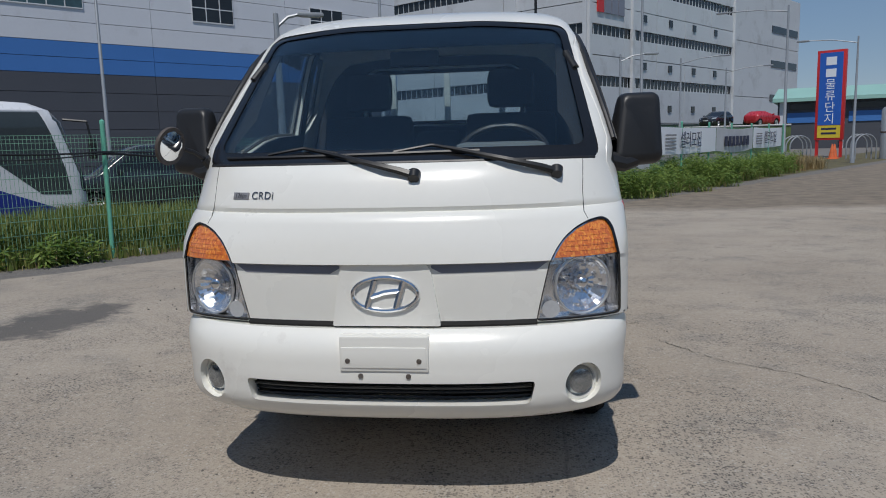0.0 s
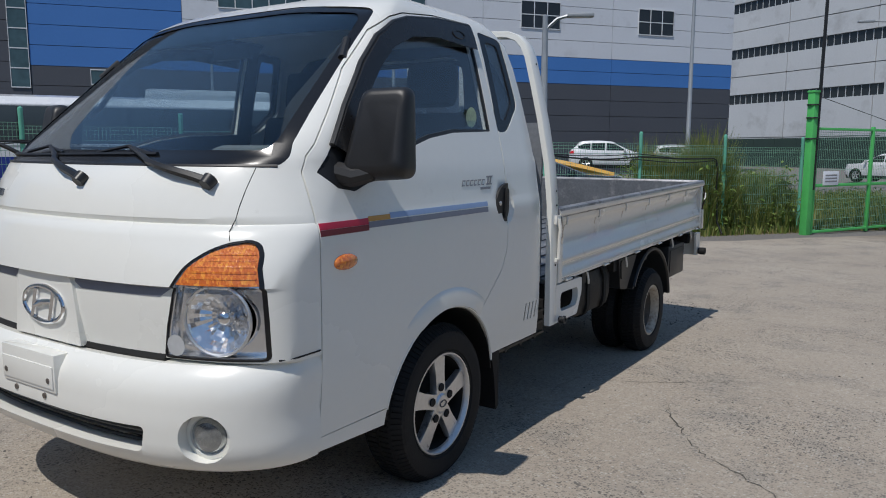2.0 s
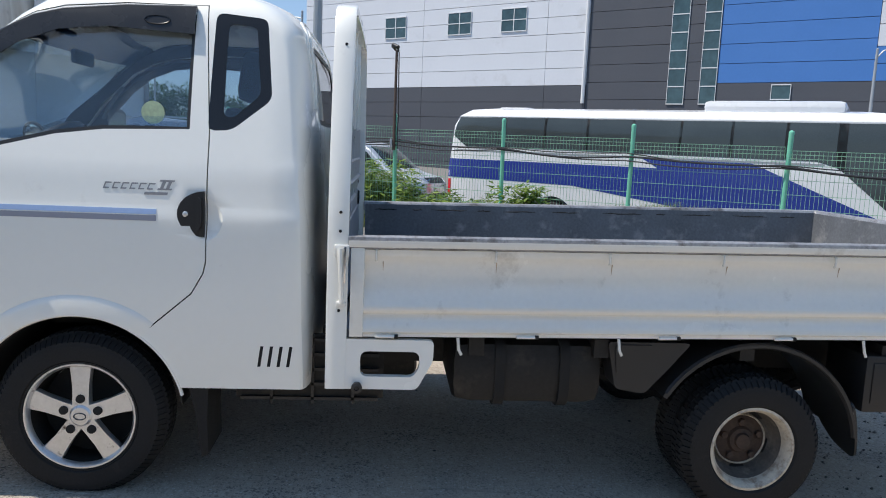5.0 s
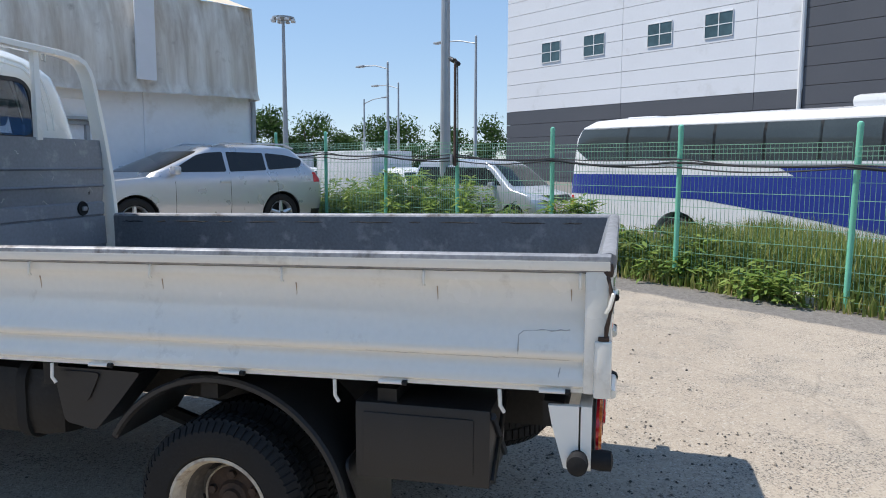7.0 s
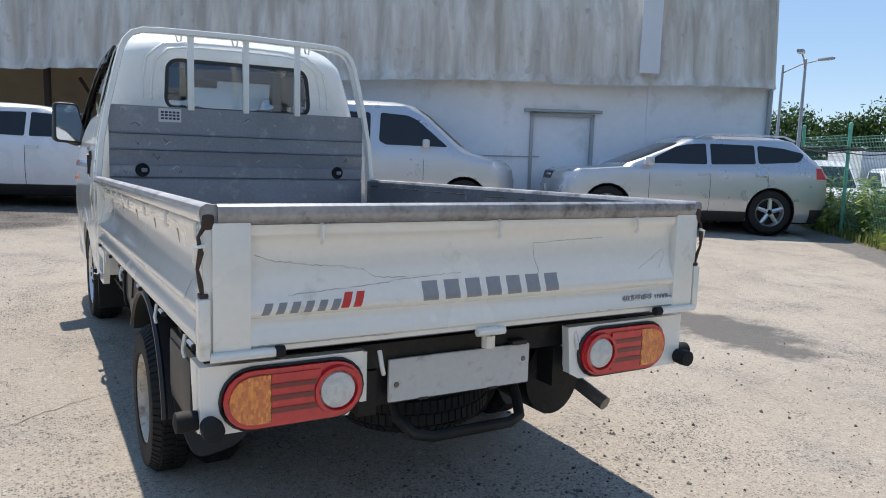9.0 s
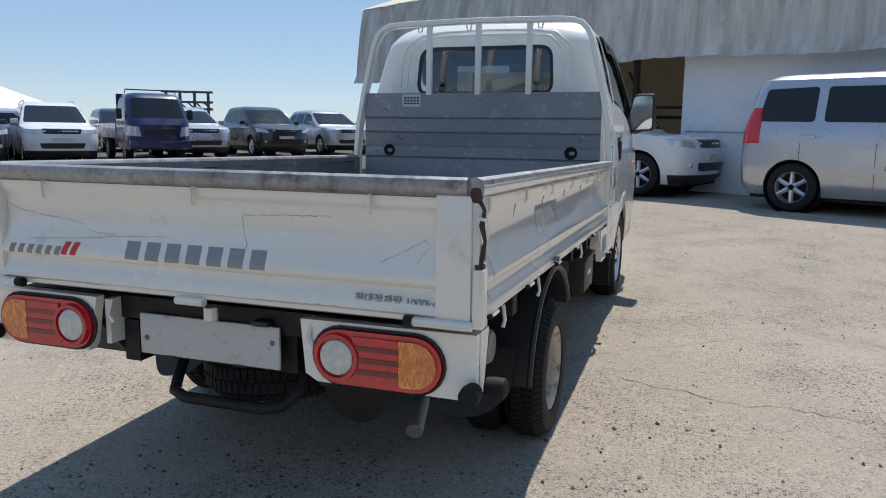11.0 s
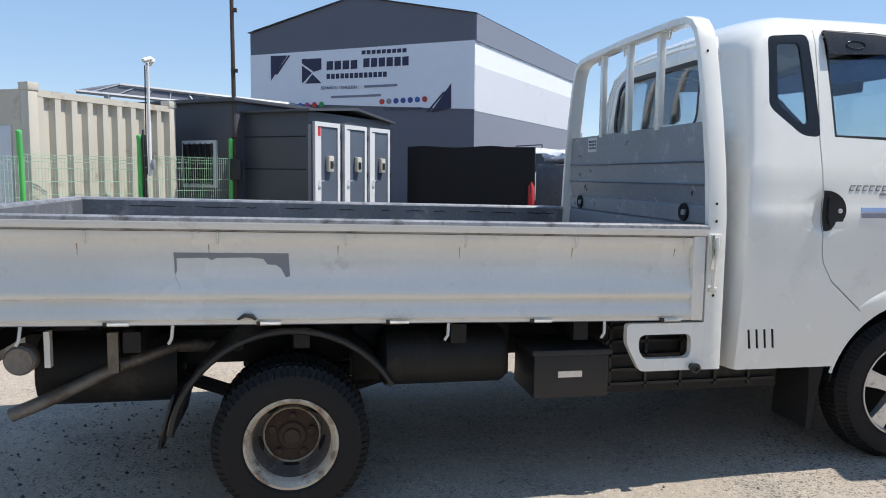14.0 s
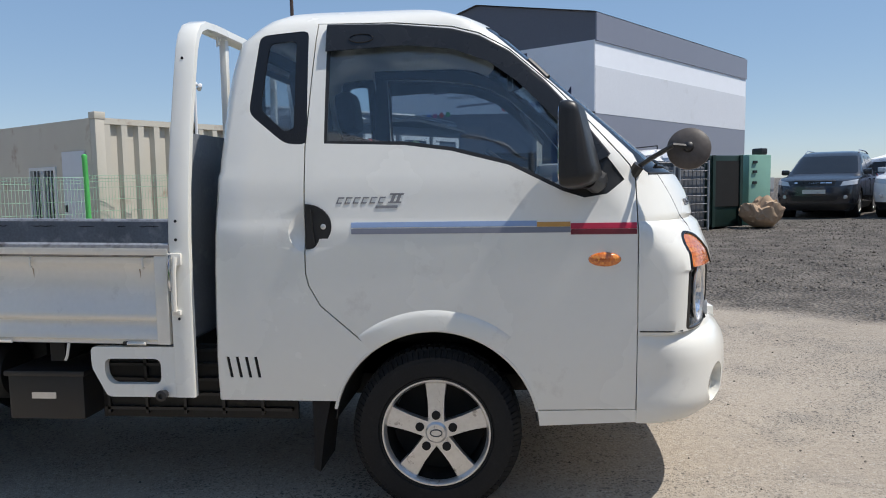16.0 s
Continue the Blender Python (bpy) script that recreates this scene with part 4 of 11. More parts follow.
for sgn, door in ((1, door_l), (-1, door_r)):
    a, b = sorted((sgn * 0.5, sgn * 1.2))
    pane = part("door_glass", skin(GLASS_SKIN, prism(DOOR_WINDOW, "x", a, b), boxes((-1.3, 1.3, -1.0, -0.475, 1.0, 1.52))), M["tint"], door, "door window")
    pane.visible_shadow = False
    inset = grown(DOOR_WINDOW, -0.014)
    part("window_seal", skin(BORDER_SKIN, prism(grown(DOOR_WINDOW, 0.004), "x", a, b), prism(inset, "x", a - 0.1, b + 0.1)), M["black"], door, "black rubber seal")
    part("mirror_base", skin(BORDER_SKIN, boolean(prism(DOOR_WINDOW, "x", a, b), boxes((-1.3, 1.3, -1.0, -0.47, 1.0, 1.50)), "INTERSECT")), M["black"], door, "black sail panel")
    pane = part("quarter_glass", skin(GLASS_SKIN, prism(grown(QUARTER_GLASS, 0.006), "x", a, b)), M["tint"], truck, "fixed quarter window")
    pane.visible_shadow = False
    part("quarter_frame", skin(BORDER_SKIN, prism(grown(QUARTER, 0.003), "x", a, b), prism(QUARTER_GLASS, "x", a - 0.1, b + 0.1)), M["gloss_black"], truck, "black quarter window frame")
    # rain guard over the door window
    low = [(0.405, 1.748), (0.10, 1.762), (-0.075, 1.743), (-0.21, 1.690), (-0.315, 1.612), (-0.440, 1.485), (-0.525, 1.388), (-0.585, 1.31)]
    high = [(-0.635, 1.335), (-0.54, 1.46), (-0.40, 1.615), (-0.283, 1.720), (-0.17, 1.783), (-0.07, 1.812), (0.15, 1.838), (0.405, 1.846)]
    guard = skin(CAB.shell(-0.021, -0.014), prism(low + high, "x", a, b))
    part("rain_guard", guard, M["smoke_guard"], door, "smoked grey rain guard")
    lip = [(sgn * (CAB.side(y, z) + 0.009), y, z) for y, z in poly_line(high)]
    part("guard_edge", rod(bmesh.new(), lip, 0.011, 8), M["black"], door)
    ov = [(sgn * (CAB.side(0.27 + 0.045 * math.cos(t), 1.795 + 0.016 * math.sin(t)) + 0.0225), 0.27 + 0.045 * math.cos(t), 1.795 + 0.016 * math.sin(t)) for t in [k * math.pi / 12 for k in range(24)]]
    part("guard_badge", rod(bmesh.new(), ov, 0.0025, 5, closed=True), M["gloss_black"], door)
    # handle
    hx = sgn * (CAB.side(0.42, 1.093) + 0.001)
    half = [(0.470 - 0.098 * math.cos(radians(t)), 1.093 + 0.084 * math.sin(radians(t))) for t in range(-90, 91, 10)]
    part("door_handle", prism(half, "x", *sorted((hx - sgn * 0.022, hx + sgn * 0.003))), M["black"], door, "half-round black door handle cup")
    lever = round_poly([(0.432, 1.026), (0.452, 1.032), (0.462, 1.060), (0.462, 1.150), (0.446, 1.158), (0.440, 1.070)], 0.008, 3)
    part("handle_grip", prism(lever, "x", *sorted((hx, hx + sgn * 0.014))), M["black"], door, "black pull lever")
    part("key_lock", lathe(bmesh.new(), [(0, 0.010), (sgn * 0.004, 0.010), (sgn * 0.006, 0.007), (sgn * 0.006, 0.002)], 14, "x", (hx + sgn * 0.002, 0.402, 1.093), close=False), M["alloy"], door, "metal key lock")
    # side repeater
    rp = bmesh.new()
    bmesh.ops.create_uvsphere(rp, u_segments=20, v_segments=10, radius=1)
    bmesh.ops.transform(rp, matrix=Matrix.Translation((sgn * CAB.side(-0.62, 0.966), -0.62, 0.966)) @ Matrix.Diagonal((0.016, 0.058, 0.026, 1)), verts=rp.verts)
    part("side_indicator", rp, M["amber"], door, "amber oval side indicator")
    # stripes
    def band(y0, y1, z0, z1, mt, nm, lb, slope=0.0):
        me = skin(CAB.shell(-0.0016, 0.001), prism([(y0, z0), (y1, z0 + slope), (y1, z1 + slope), (y0, z1)], "x", a, b))
        part(nm, me, mt, door, lb)
    band(-0.733, -0.50, 1.076, 1.097, M["pink_red"], "stripe", "crimson pinstripe")
    band(-0.733, -0.50, 1.056, 1.075, M["maroon"], "stripe", "dark red pinstripe")
    band(-0.499, -0.38, 1.085, 1.102, M["orange_decal"], "stripe", "ochre pinstripe")
    band(-0.379, 0.298, 1.088, 1.107, M["blue_decal"], "stripe", "pale blue pinstripe")
    band(-0.499, 0.298, 1.064, 1.084, M["slate_decal"], "stripe", "slate grey pinstripe")
    # model badge as plain shapes
    fwd = -1 if sgn > 0 else 1
    def badge(u0, u1, z0, z1, lean):
        """A slanted bar on the door; u runs the way the badge is read."""
        yy = [0.231 + fwd * (0.128 - u) for u in (u0, u1, u1 + lean, u0 + lean)]
        part("badge_bar", skin(CAB.shell(-0.0015, 0.001), prism(list(zip(yy, (z0, z0, z1, z1))), "x", a, b)), M["grey_decal"], door, "silver-grey badge")
    for k in range(6):
        badge(0.004 + k * 0.031, 0.024 + k * 0.031, 1.176, 1.181, 0.002)
        badge(0.012 + k * 0.031, 0.034 + k * 0.031, 1.195, 1.200, 0.002)
        badge(0.004 + k * 0.031, 0.0085 + k * 0.031, 1.176, 1.200, 0.009)
    badge(0.196, 0.246, 1.176, 1.182, 0.003)
    badge(0.204, 0.256, 1.206, 1.213, 0.003)
    badge(0.205, 0.217, 1.180, 1.208, 0.011)
    badge(0.226, 0.238, 1.180, 1.208, 0.011)
    badge(0.150, 0.232, 1.158, 1.168, 0.002)
    # wing mirror
    mm = bmesh.new()
    corners = [(-0.122, -0.164), (0.116, -0.135), (0.097, 0.154), (-0.066, 0.142)]
    corners = corners if sgn > 0 else mirrored(corners)
    outline = round_poly(corners, 0.036, 6)
    rings = [[mm.verts.new((x * k, y * (1 - 2.8 * z) if y < 0 else y, z * k)) for x, z in outline] for y, k in ((-0.060, 0.66), (-0.056, 0.82), (-0.046, 0.91), (-0.026, 0.97), (0.004, 1.0), (0.024, 1.0), (0.032, 0.97))]
    for ra, rb in zip(rings, rings[1:]):
        for i in range(len(outline)):
            mm.faces.new((ra[i], ra[(i + 1) % len(outline)], rb[(i + 1) % len(outline)], rb[i]))
    mm.faces.new(rings[0])
    mm.faces.new(rings[-1])
    mm = moved(mm, Matrix.Translation((sgn * 0.930, -0.505, 1.37)) @ pose(0, 0, 0, 0, sgn * 3, sgn * 15))
    mirror = part("wing_mirror", mm, M["black"], door, "tall black wing mirror", 60)
    gl = moved(prism(round_poly([(p * 0.88, q * 0.88) for p, q in corners], 0.03, 6), "y", -0.002, 0.003), Matrix.Translation((sgn * 0.930, -0.505, 1.37)) @ pose(0, 0, 0, 0, sgn * 3, sgn * 15) @ Matrix.Translation((0, 0.0335, 0)))
    part("mirror_glass", gl, M["mirror"], mirror, "mirror glass")
    arm = rod(bmesh.new(), [(sgn * 0.82, -0.60, 1.25), (sgn * 0.88, -0.585, 1.235), (sgn * 0.93, -0.555, 1.25)], [0.04, 0.034, 0.03], 10)
    part("mirror_arm", arm, M["black"], mirror, "black mirror arm")
    # grey splash fold over the arch is pressed steel: a raised lip
    lipp = [(sgn * (CAB.side(0.388 * math.cos(t), 0.318 + 0.388 * math.sin(t)) - 0.004), 0.388 * math.cos(t), 0.318 + 0.388 * math.sin(t)) for t in [radians(12 + k * 4) for k in range(40)]]
    part("arch_lip", rod(bmesh.new(), lipp, 0.007, 6), M["white"], truck)
    brow = bmesh.new()
    grid = []
    for i in range(25):
        t = radians(52 + 76 * i / 24)
        fade = min(1, i / 3, (24 - i) / 3)
        row = []
        for j, (r, out) in enumerate(((0.389, -0.01), (0.389, 0.010), (0.41, 0.0095), (0.44, 0.006), (0.462, 0.002), (0.468, -0.004))):
            y, zz = r * math.cos(t), 0.318 + r * math.sin(t)
            row.append(brow.verts.new((sgn * (CAB.side(y, zz) + (out * fade if out > 0 else out)), y, zz)))
        grid.append(row)
    for ra, rb in zip(grid, grid[1:]):
        for j in range(5):
            brow.faces.new((ra[j], rb[j], rb[j + 1], ra[j + 1]))
    part("arch_brow", brow, M["white"], truck, "pressed flare over the wheel arch", 60)
    # wheel housing
    hs = lathe(bmesh.new(), [(0.38, 0.384), (0.845, 0.384), (0.845, 0.379), (0.38, 0.379)], 60, "x", (0, 0, 0.318))
    hs = moved(hs, Matrix.Diagonal((sgn, 1, 1, 1)))
    hs = boolean(hs, boxes((-1.3, 1.3, -1, 1, -0.5, 0.36)))
    part("wheel_housing", hs, M["under"], truck, "black inner arch")
    inner = boxes((*sorted((sgn * 0.36, sgn * 0.40)), -0.5, 0.7, 0.35, 0.75))
    part("inner_wall", inner, M["under"], truck)
    # mud flap behind the front wheel
    fl = bmesh.new()
    slab(fl, [(0.40, 0.44), (0.475, 0.44), (0.47, 0.30), (0.475, 0.16), (0.45, 0.145), (0.43, 0.30)], "x", *sorted((sgn * 0.60, sgn * 0.835)))
    part("mud_flap", fl, M["rubber"], truck, "black front mud flap")

def cab_rear(x, z):
    yf, yr, w, af, pf, ar, pr = CAB.level(z)
    return yr - ar * (1 - math.sqrt(max(0, 1 - min(1, abs(x) / w) ** pr)))


for grow in (0.055, 0.105):
    half = [(0.49 + grow, 1.50), (0.485 + grow, 1.62), (0.46 + grow, 1.72 + grow * 0.4), (0.40 + grow * 0.6, 1.79 + grow * 0.55), (0.30, 1.805 + grow * 0.6), (0.0, 1.808 + grow * 0.62)]
    line = poly_line(half, 0.025)
    line = line + [(-x, z) for x, z in reversed(line[:-1])]
    part("rear_ridge", rod(bmesh.new(), [(x, cab_rear(x, z) - 0.003, z) for x, z in line], 0.009, 8), M["white"], truck, "pressed ridge round the rear window", 60)

# aerial clips and the small black hinge covers on the front pillars
for sgn in (1, -1):
    part("pillar_cover", rod(bmesh.new(), [(sgn * (CAB.side(-0.42, 1.63) - 0.016), -0.425, 1.630), (sgn * (CAB.side(-0.36, 1.70) - 0.014), -0.357, 1.702)], 0.016, 10), M["black"], truck, "black pillar clip")

for sgn in (1, -1):
    grip = [(sgn * 0.735, -0.512, 1.518), (sgn * 0.712, -0.500, 1.530), (sgn * 0.702, -0.455, 1.570), (sgn * 0.694, -0.405, 1.612), (sgn * 0.700, -0.388, 1.628), (sgn * 0.722, -0.377, 1.636)]
    part("grab_handle", rod(bmesh.new(), grip, 0.010, 8), M["grip_grey"], truck, "pale grey grab handle on the pillar", 60)

# ---- nose: panels, lamps, bumper ----
def front_strip(pts, out, r, mt, nm, lb=""):
    part(nm, rod(bmesh.new(), [(x, CAB.front(x, z) - out, z) for x, z in poly_line(pts)], r, 6), mt, truck, lb)


for sgn in (1, -1):
    front_strip([(sgn * 0.705, 1.275), (sgn * 0.700, 1.15), (sgn * 0.702, 1.08), (sgn * 0.715, 1.055)], -0.0005, 0.0014, M["gap"], "hood_seam")
    ps = [(y, 0.704) for y in (-0.745, -0.80, -0.85, -0.90)]
    part("corner_seam", rod(bmesh.new(), CAB.on_side(poly_line(ps), sgn, 0.0), 0.003, 6), M["gap"], truck)
# grey skin painted as shade in the recess between hood edge and lower panel
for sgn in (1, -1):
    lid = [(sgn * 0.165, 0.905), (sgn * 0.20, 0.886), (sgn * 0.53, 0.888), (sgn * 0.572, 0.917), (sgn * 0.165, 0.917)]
    part("recess", skin(CAB.shell(-0.0015, 0.002), prism(lid if sgn > 0 else list(reversed(lid)), "y", -1.4, -0.9)), M["slate_decal"], truck, "grey strip painted for the recess's shade")
plate = moved(prism(round_poly([(-0.195, 0.698), (0.195, 0.698), (0.165, 0.89), (0.15, 0.918), (-0.15, 0.918), (-0.165, 0.89)], 0.006, 3), "y", -1.1185, -1.09), Matrix())
part("emblem_panel", plate, M["white"], truck, "white raised emblem panel")
ring = [(0.117 * math.cos(t), -1.1235, 0.815 + 0.060 * math.sin(t)) for t in [k * math.pi / 20 for k in range(40)]]
emblem = part("emblem", rod(bmesh.new(), ring, 0.008, 8, closed=True), M["chrome"], truck, "oval chrome emblem")
em = bmesh.new()
for sgn in (1, -1):
    rod(em, [(sgn * 0.052, -1.1225, 0.815 - sgn * 0.0), (sgn * 0.052 + 0.016, -1.1225, 0.815 + 0.050), ], 0.011, 6)
    rod(em, [(sgn * 0.052, -1.1225, 0.815), (sgn * 0.052 - 0.016, -1.1225, 0.815 - 0.050)], 0.011, 6)
rod(em, [(-0.058, -1.1225, 0.803), (0.0, -1.1225, 0.822), (0.058, -1.1225, 0.828)], 0.010, 6)
part("emblem_bar", em, M["chrome"], emblem)


def on_nose(x, z, out):
    """A plane that lies on the nose at x, z, its x axis along the paint and its y axis up it."""
    p = Vector((x, CAB.front(x, z), z))
    u = (Vector((x + 0.03, CAB.front(x + 0.03, z), z)) - Vector((x - 0.03, CAB.front(x - 0.03, z), z))).normalized()
    v = (Vector((x, CAB.front(x, z + 0.015), z + 0.015)) - Vector((x, CAB.front(x, z - 0.015), z - 0.015))).normalized()
    n = u.cross(v).normalized()
    v = n.cross(u)
    p += n * out
    return Matrix(((u.x, v.x, n.x, p.x), (u.y, v.y, n.y, p.y), (u.z, v.z, n.z, p.z), (0, 0, 0, 1)))


lettering("engine_badge", "CRDi", M["chrome_dark"], truck, 0.040, on_nose(-0.472, 1.160, 0.0022), depth=0.0012, label="small dark chrome engine badge", spacing=1.1)
power = part("power_badge", moved(boxes((-0.037, 0.037, -0.0125, 0.0125, -0.002, 0.0025), bevel=0.001), on_nose(-0.566, 1.160, 0.0015)), M["silver"], truck, "small grey plate")
lettering("power_text", "126ps", M["charcoal"], power, 0.024, on_nose(-0.566, 1.160, 0.0044), depth=0.0006)

for sgn in (1, -1):
    P = LAMP if sgn > 0 else mirrored(LAMP)
    lamp = part("headlight", skin(CAB.shell(0.026, 0.046), prism(grown(P, 0.01), "y", -1.5, -0.66), lathe(bmesh.new(), [(-1.4, 0.101), (-0.6, 0.101)], 36, "y", (sgn * 0.690, 0, 0.822), close=False)), M["lamp_silver"], truck, "large clear headlight with an amber top")
    rim = skin(CAB.shell(-0.001, 0.004), prism(grown(P, 0.002), "y", -1.5, -0.62), moved(prism(grown(P, -0.0045), "y", -1.6, -0.5), Matrix.Translation((-sgn * 0.003, 0, 0))))
    well = skin(CAB.shell(0.004, 0.046), prism(grown(P, 0.0), "y", -1.5, -0.62), prism(grown(P, -0.008), "y", -1.6, -0.5))
    part("lamp_well", well, M["lamp_silver"], lamp, "silver lamp wall")
    part("lamp_rim", rim, M["gloss_black"], lamp, "black lamp surround")
    top = boolean(prism(grown(P, -0.006), "y", -1.5, -0.66), boxes((-1, 1, -1.6, -0.5, 0.929, 1.2)), "INTERSECT")
    part("indicator_lens", skin(CAB.shell(0.004, 0.014), top), M["amber"], lamp, "amber indicator lens")
    for k in range(5):
        zb = 0.948 + k * 0.017
        line = boolean(prism(grown(P, -0.016), "y", -1.5, -0.66), boxes((-1, 1, -1.6, -0.5, zb, zb + 0.005)), "INTERSECT")
        part("lens_rib", skin(CAB.shell(0.0028, 0.006), line), M["amber"], lamp)
    # faceted bowl
    bowl = bmesh.new()
    rr = random.Random(4)
    radii = (0.104, 0.096, 0.086, 0.075, 0.062, 0.046, 0.030)
    flutes = 40
    rings = []
    for r in radii:
        rings.append([bowl.verts.new((r * math.cos(k * 2 * math.pi / flutes), 0.062 * (1 - (r / 0.104) ** 2) - 0.012 + rr.uniform(-0.004, 0.004), r * math.sin(k * 2 * math.pi / flutes))) for k in range(flutes)])
    for ra, rb in zip(rings, rings[1:]):
        for k in range(flutes):
            bowl.faces.new((ra[k], ra[(k + 1) % flutes], rb[(k + 1) % flutes], rb[k]))
    bowl.faces.new(rings[-1])
    seat = Matrix.Translation((sgn * 0.690, CAB.front(0.690, 0.822) + 0.032, 0.822)) @ pose(0, 0, 0, 0, 0, sgn * 22)
    part("reflector", moved(bowl, seat), M["lamp_silver"], lamp, "round faceted reflector", 3)
    tube = lathe(bmesh.new(), [(-1.04, 0.1015), (-0.84, 0.1015), (-0.84, 0.0985), (-1.04, 0.0985)], 40, "y", (sgn * 0.690, 0, 0.822))
    part("bowl_wall", boolean(tube, CAB.mesh(0.020), "INTERSECT"), M["lamp_silver"], lamp, "silver wall round the reflector")
    part("reflector_ring", moved(rod(bmesh.new(), arc((0, -0.012, 0), 0.105, 0, 350, 35, "xz"), 0.005, 6, closed=True), seat), M["alloy"], lamp)
    # pressed facets round the bowl
    for k in range(7):
        x0 = 0.545 + k * 0.040
        for z0, z1 in ((0.900, 0.935),):
            facet = boolean(prism(grown(P, -0.012), "y", -1.5, -0.66), boxes((*sorted((sgn * x0, sgn * (x0 + 0.034))), -1.6, -0.5, z0, z1)), "INTERSECT")
            me = skin(CAB.shell(0.014 + 0.005 * (k % 2), 0.042), facet)
            if len(me.polygons) and max(v.co.z for v in me.vertices) - min(v.co.z for v in me.vertices) < 0.04:
                part("facet", me, M["lamp_silver"], lamp)
    bulb = bmesh.new()
    bmesh.ops.create_uvsphere(bulb, u_segments=14, v_segments=10, radius=0.028)
    bmesh.ops.transform(bulb, matrix=Matrix.Translation((sgn * 0.690, CAB.front(0.690, 0.822) + 0.055, 0.825)), verts=bulb.verts)
    part("bulb_cap", bulb, M["chrome"], lamp)
    small = bmesh.new()
    lathe(small, [(0, 0.032), (0.01, 0.026), (0.02, 0.006)], 20, "y", close=False)
    part("side_bulb", moved(small, Matrix.Translation((sgn * 0.580, -1.052, 0.745)) @ pose(0, 0, 0, 0, 0, sgn * 12)), M["lamp_glass"], lamp, "small round position lamp")
    cover = part("lamp_cover", skin(CAB.shell(0.0, 0.003), boolean(prism(grown(P, -0.010), "y", -1.5, -0.66), boxes((-1, 1, -1.6, -0.5, 0.5, 0.926)), "INTERSECT")), M["clear"], lamp, "clear lamp cover")
    cover.visible_shadow = False

BUMP = Hull([
    (0.358, -1.120, -0.60, 0.845, 0.36, 2.8, 0.01, 12),
    (0.390, -1.160, -0.60, 0.855, 0.36, 2.8, 0.01, 12),
    (0.43, -1.178, -0.60, 0.860, 0.36, 2.8, 0.01, 12),
    (0.52, -1.186, -0.60, 0.858, 0.36, 2.8, 0.01, 12),
    (0.60, -1.182, -0.60, 0.866, 0.36, 2.8, 0.01, 12),
    (0.635, -1.172, -0.60, 0.869, 0.36, 2.8, 0.01, 12),
    (0.67, -1.150, -0.60, 0.868, 0.36, 2.8, 0.01, 12),
    (0.690, -1.125, -0.60, 0.862, 0.36, 2.8, 0.01, 12),
], nf=48, nr=6, ns=3, top=2)


def build_bumper():
    me = boolean(BUMP.mesh(0, 0.03), boxes((-1.2, 1.2, -0.738, 0, 0, 1)))
    me = boolean(me, prism(round_poly([(-0.505, 0.425), (0.505, 0.425), (0.525, 0.508), (-0.525, 0.508)], 0.02, 4), "y", -1.5, -1.05))
    for sgn in (1, -1):
        hole = moved(lathe(bmesh.new(), [(-0.3, 0.086), (0.05, 0.074)], 32, "y", close=False), Matrix.Translation((sgn * 0.689, BUMP.front(0.689, 0.478) + 0.02, 0.478)) @ pose(0, 0, 0, 0, 0, sgn * 24))
        me = boolean(me, hole)
    return me


bumper = part("front_bumper", build_bumper(), M["white"], truck, "white moulded front bumper", 30)
for k in range(4):
    z = 0.437 + k * 0.020
    part("grille_bar", rod(bmesh.new(), [(x, BUMP.front(x, z) + 0.062 - (0.014 if k == 2 else 0), z) for x in np.linspace(-0.51, 0.51, 15)], 0.006, 6), M["black"], bumper, "black grille bar")
part("grille_back", boxes((-0.53, 0.53, -1.06, -1.045, 0.41, 0.52)), M["gap"], bumper)
for sgn in (1, -1):
    base = Matrix.Translation((sgn * 0.689, BUMP.front(0.689, 0.478) + 0.022, 0.478)) @ pose(0, 0, 0, 0, 0, sgn * 24)
    fog = part("fog_lamp", moved(lathe(bmesh.new(), [(0.06, 0.076), (0.024, 0.075), (0.016, 0.059), (0.03, 0.052)], 32, "y", close=False), base), M["white"], bumper, "round clear fog lamp")
    part("fog_lens", moved(lathe(bmesh.new(), [(0.022, 0.056), (0.008, 0.045), (0.002, 0.02), (0.001, 0.004)], 28, "y", close=False), base), M["fog_glass"], fog, "clear round lens")
pb = boolean(moved(boxes((-0.158, 0.158, -1.1905, -1.13, 0.553, 0.678), bevel=0.006), Matrix()), boxes((-0.2, 0.2, -1.12, -1.0, 0.5, 0.7)))
holder = part("plate_holder", pb, M["white"], bumper, "blank white number plate holder")
part("plate_base", boxes((-0.150, 0.150, -1.1945, -1.1885, 0.566, 0.640), bevel=0.003), M["white"], holder, "white mounting strip")
for x, z in ((-0.128, 0.592), (0.125, 0.592)):
    part("screw", lathe(bmesh.new(), [(-1.1975, 0.004), (-1.1965, 0.009), (-1.189, 0.010)], 14, "y", (x, 0, z), close=False), M["exhaust"], holder, "small screw")
for x in (-0.085, 0.085):
    part("screw", lathe(bmesh.new(), [(-1.1885, 0.004), (-1.1895, 0.009), (-1.18, 0.010)], 14, "y", (x, 0, 0.535), close=False), M["exhaust"], bumper, "dark bolt")
part("bumper_gap", rod(bmesh.new(), [(x, CAB.front(x, 0.70) + 0.006, 0.698) for x in np.linspace(-0.53, 0.53, 21)], 0.015, 6), M["gap"], truck, "dark slot over the bumper")

# wipers
def on_screen(x, z, off):
    return (x, CAB.front(x, z) - off, z)


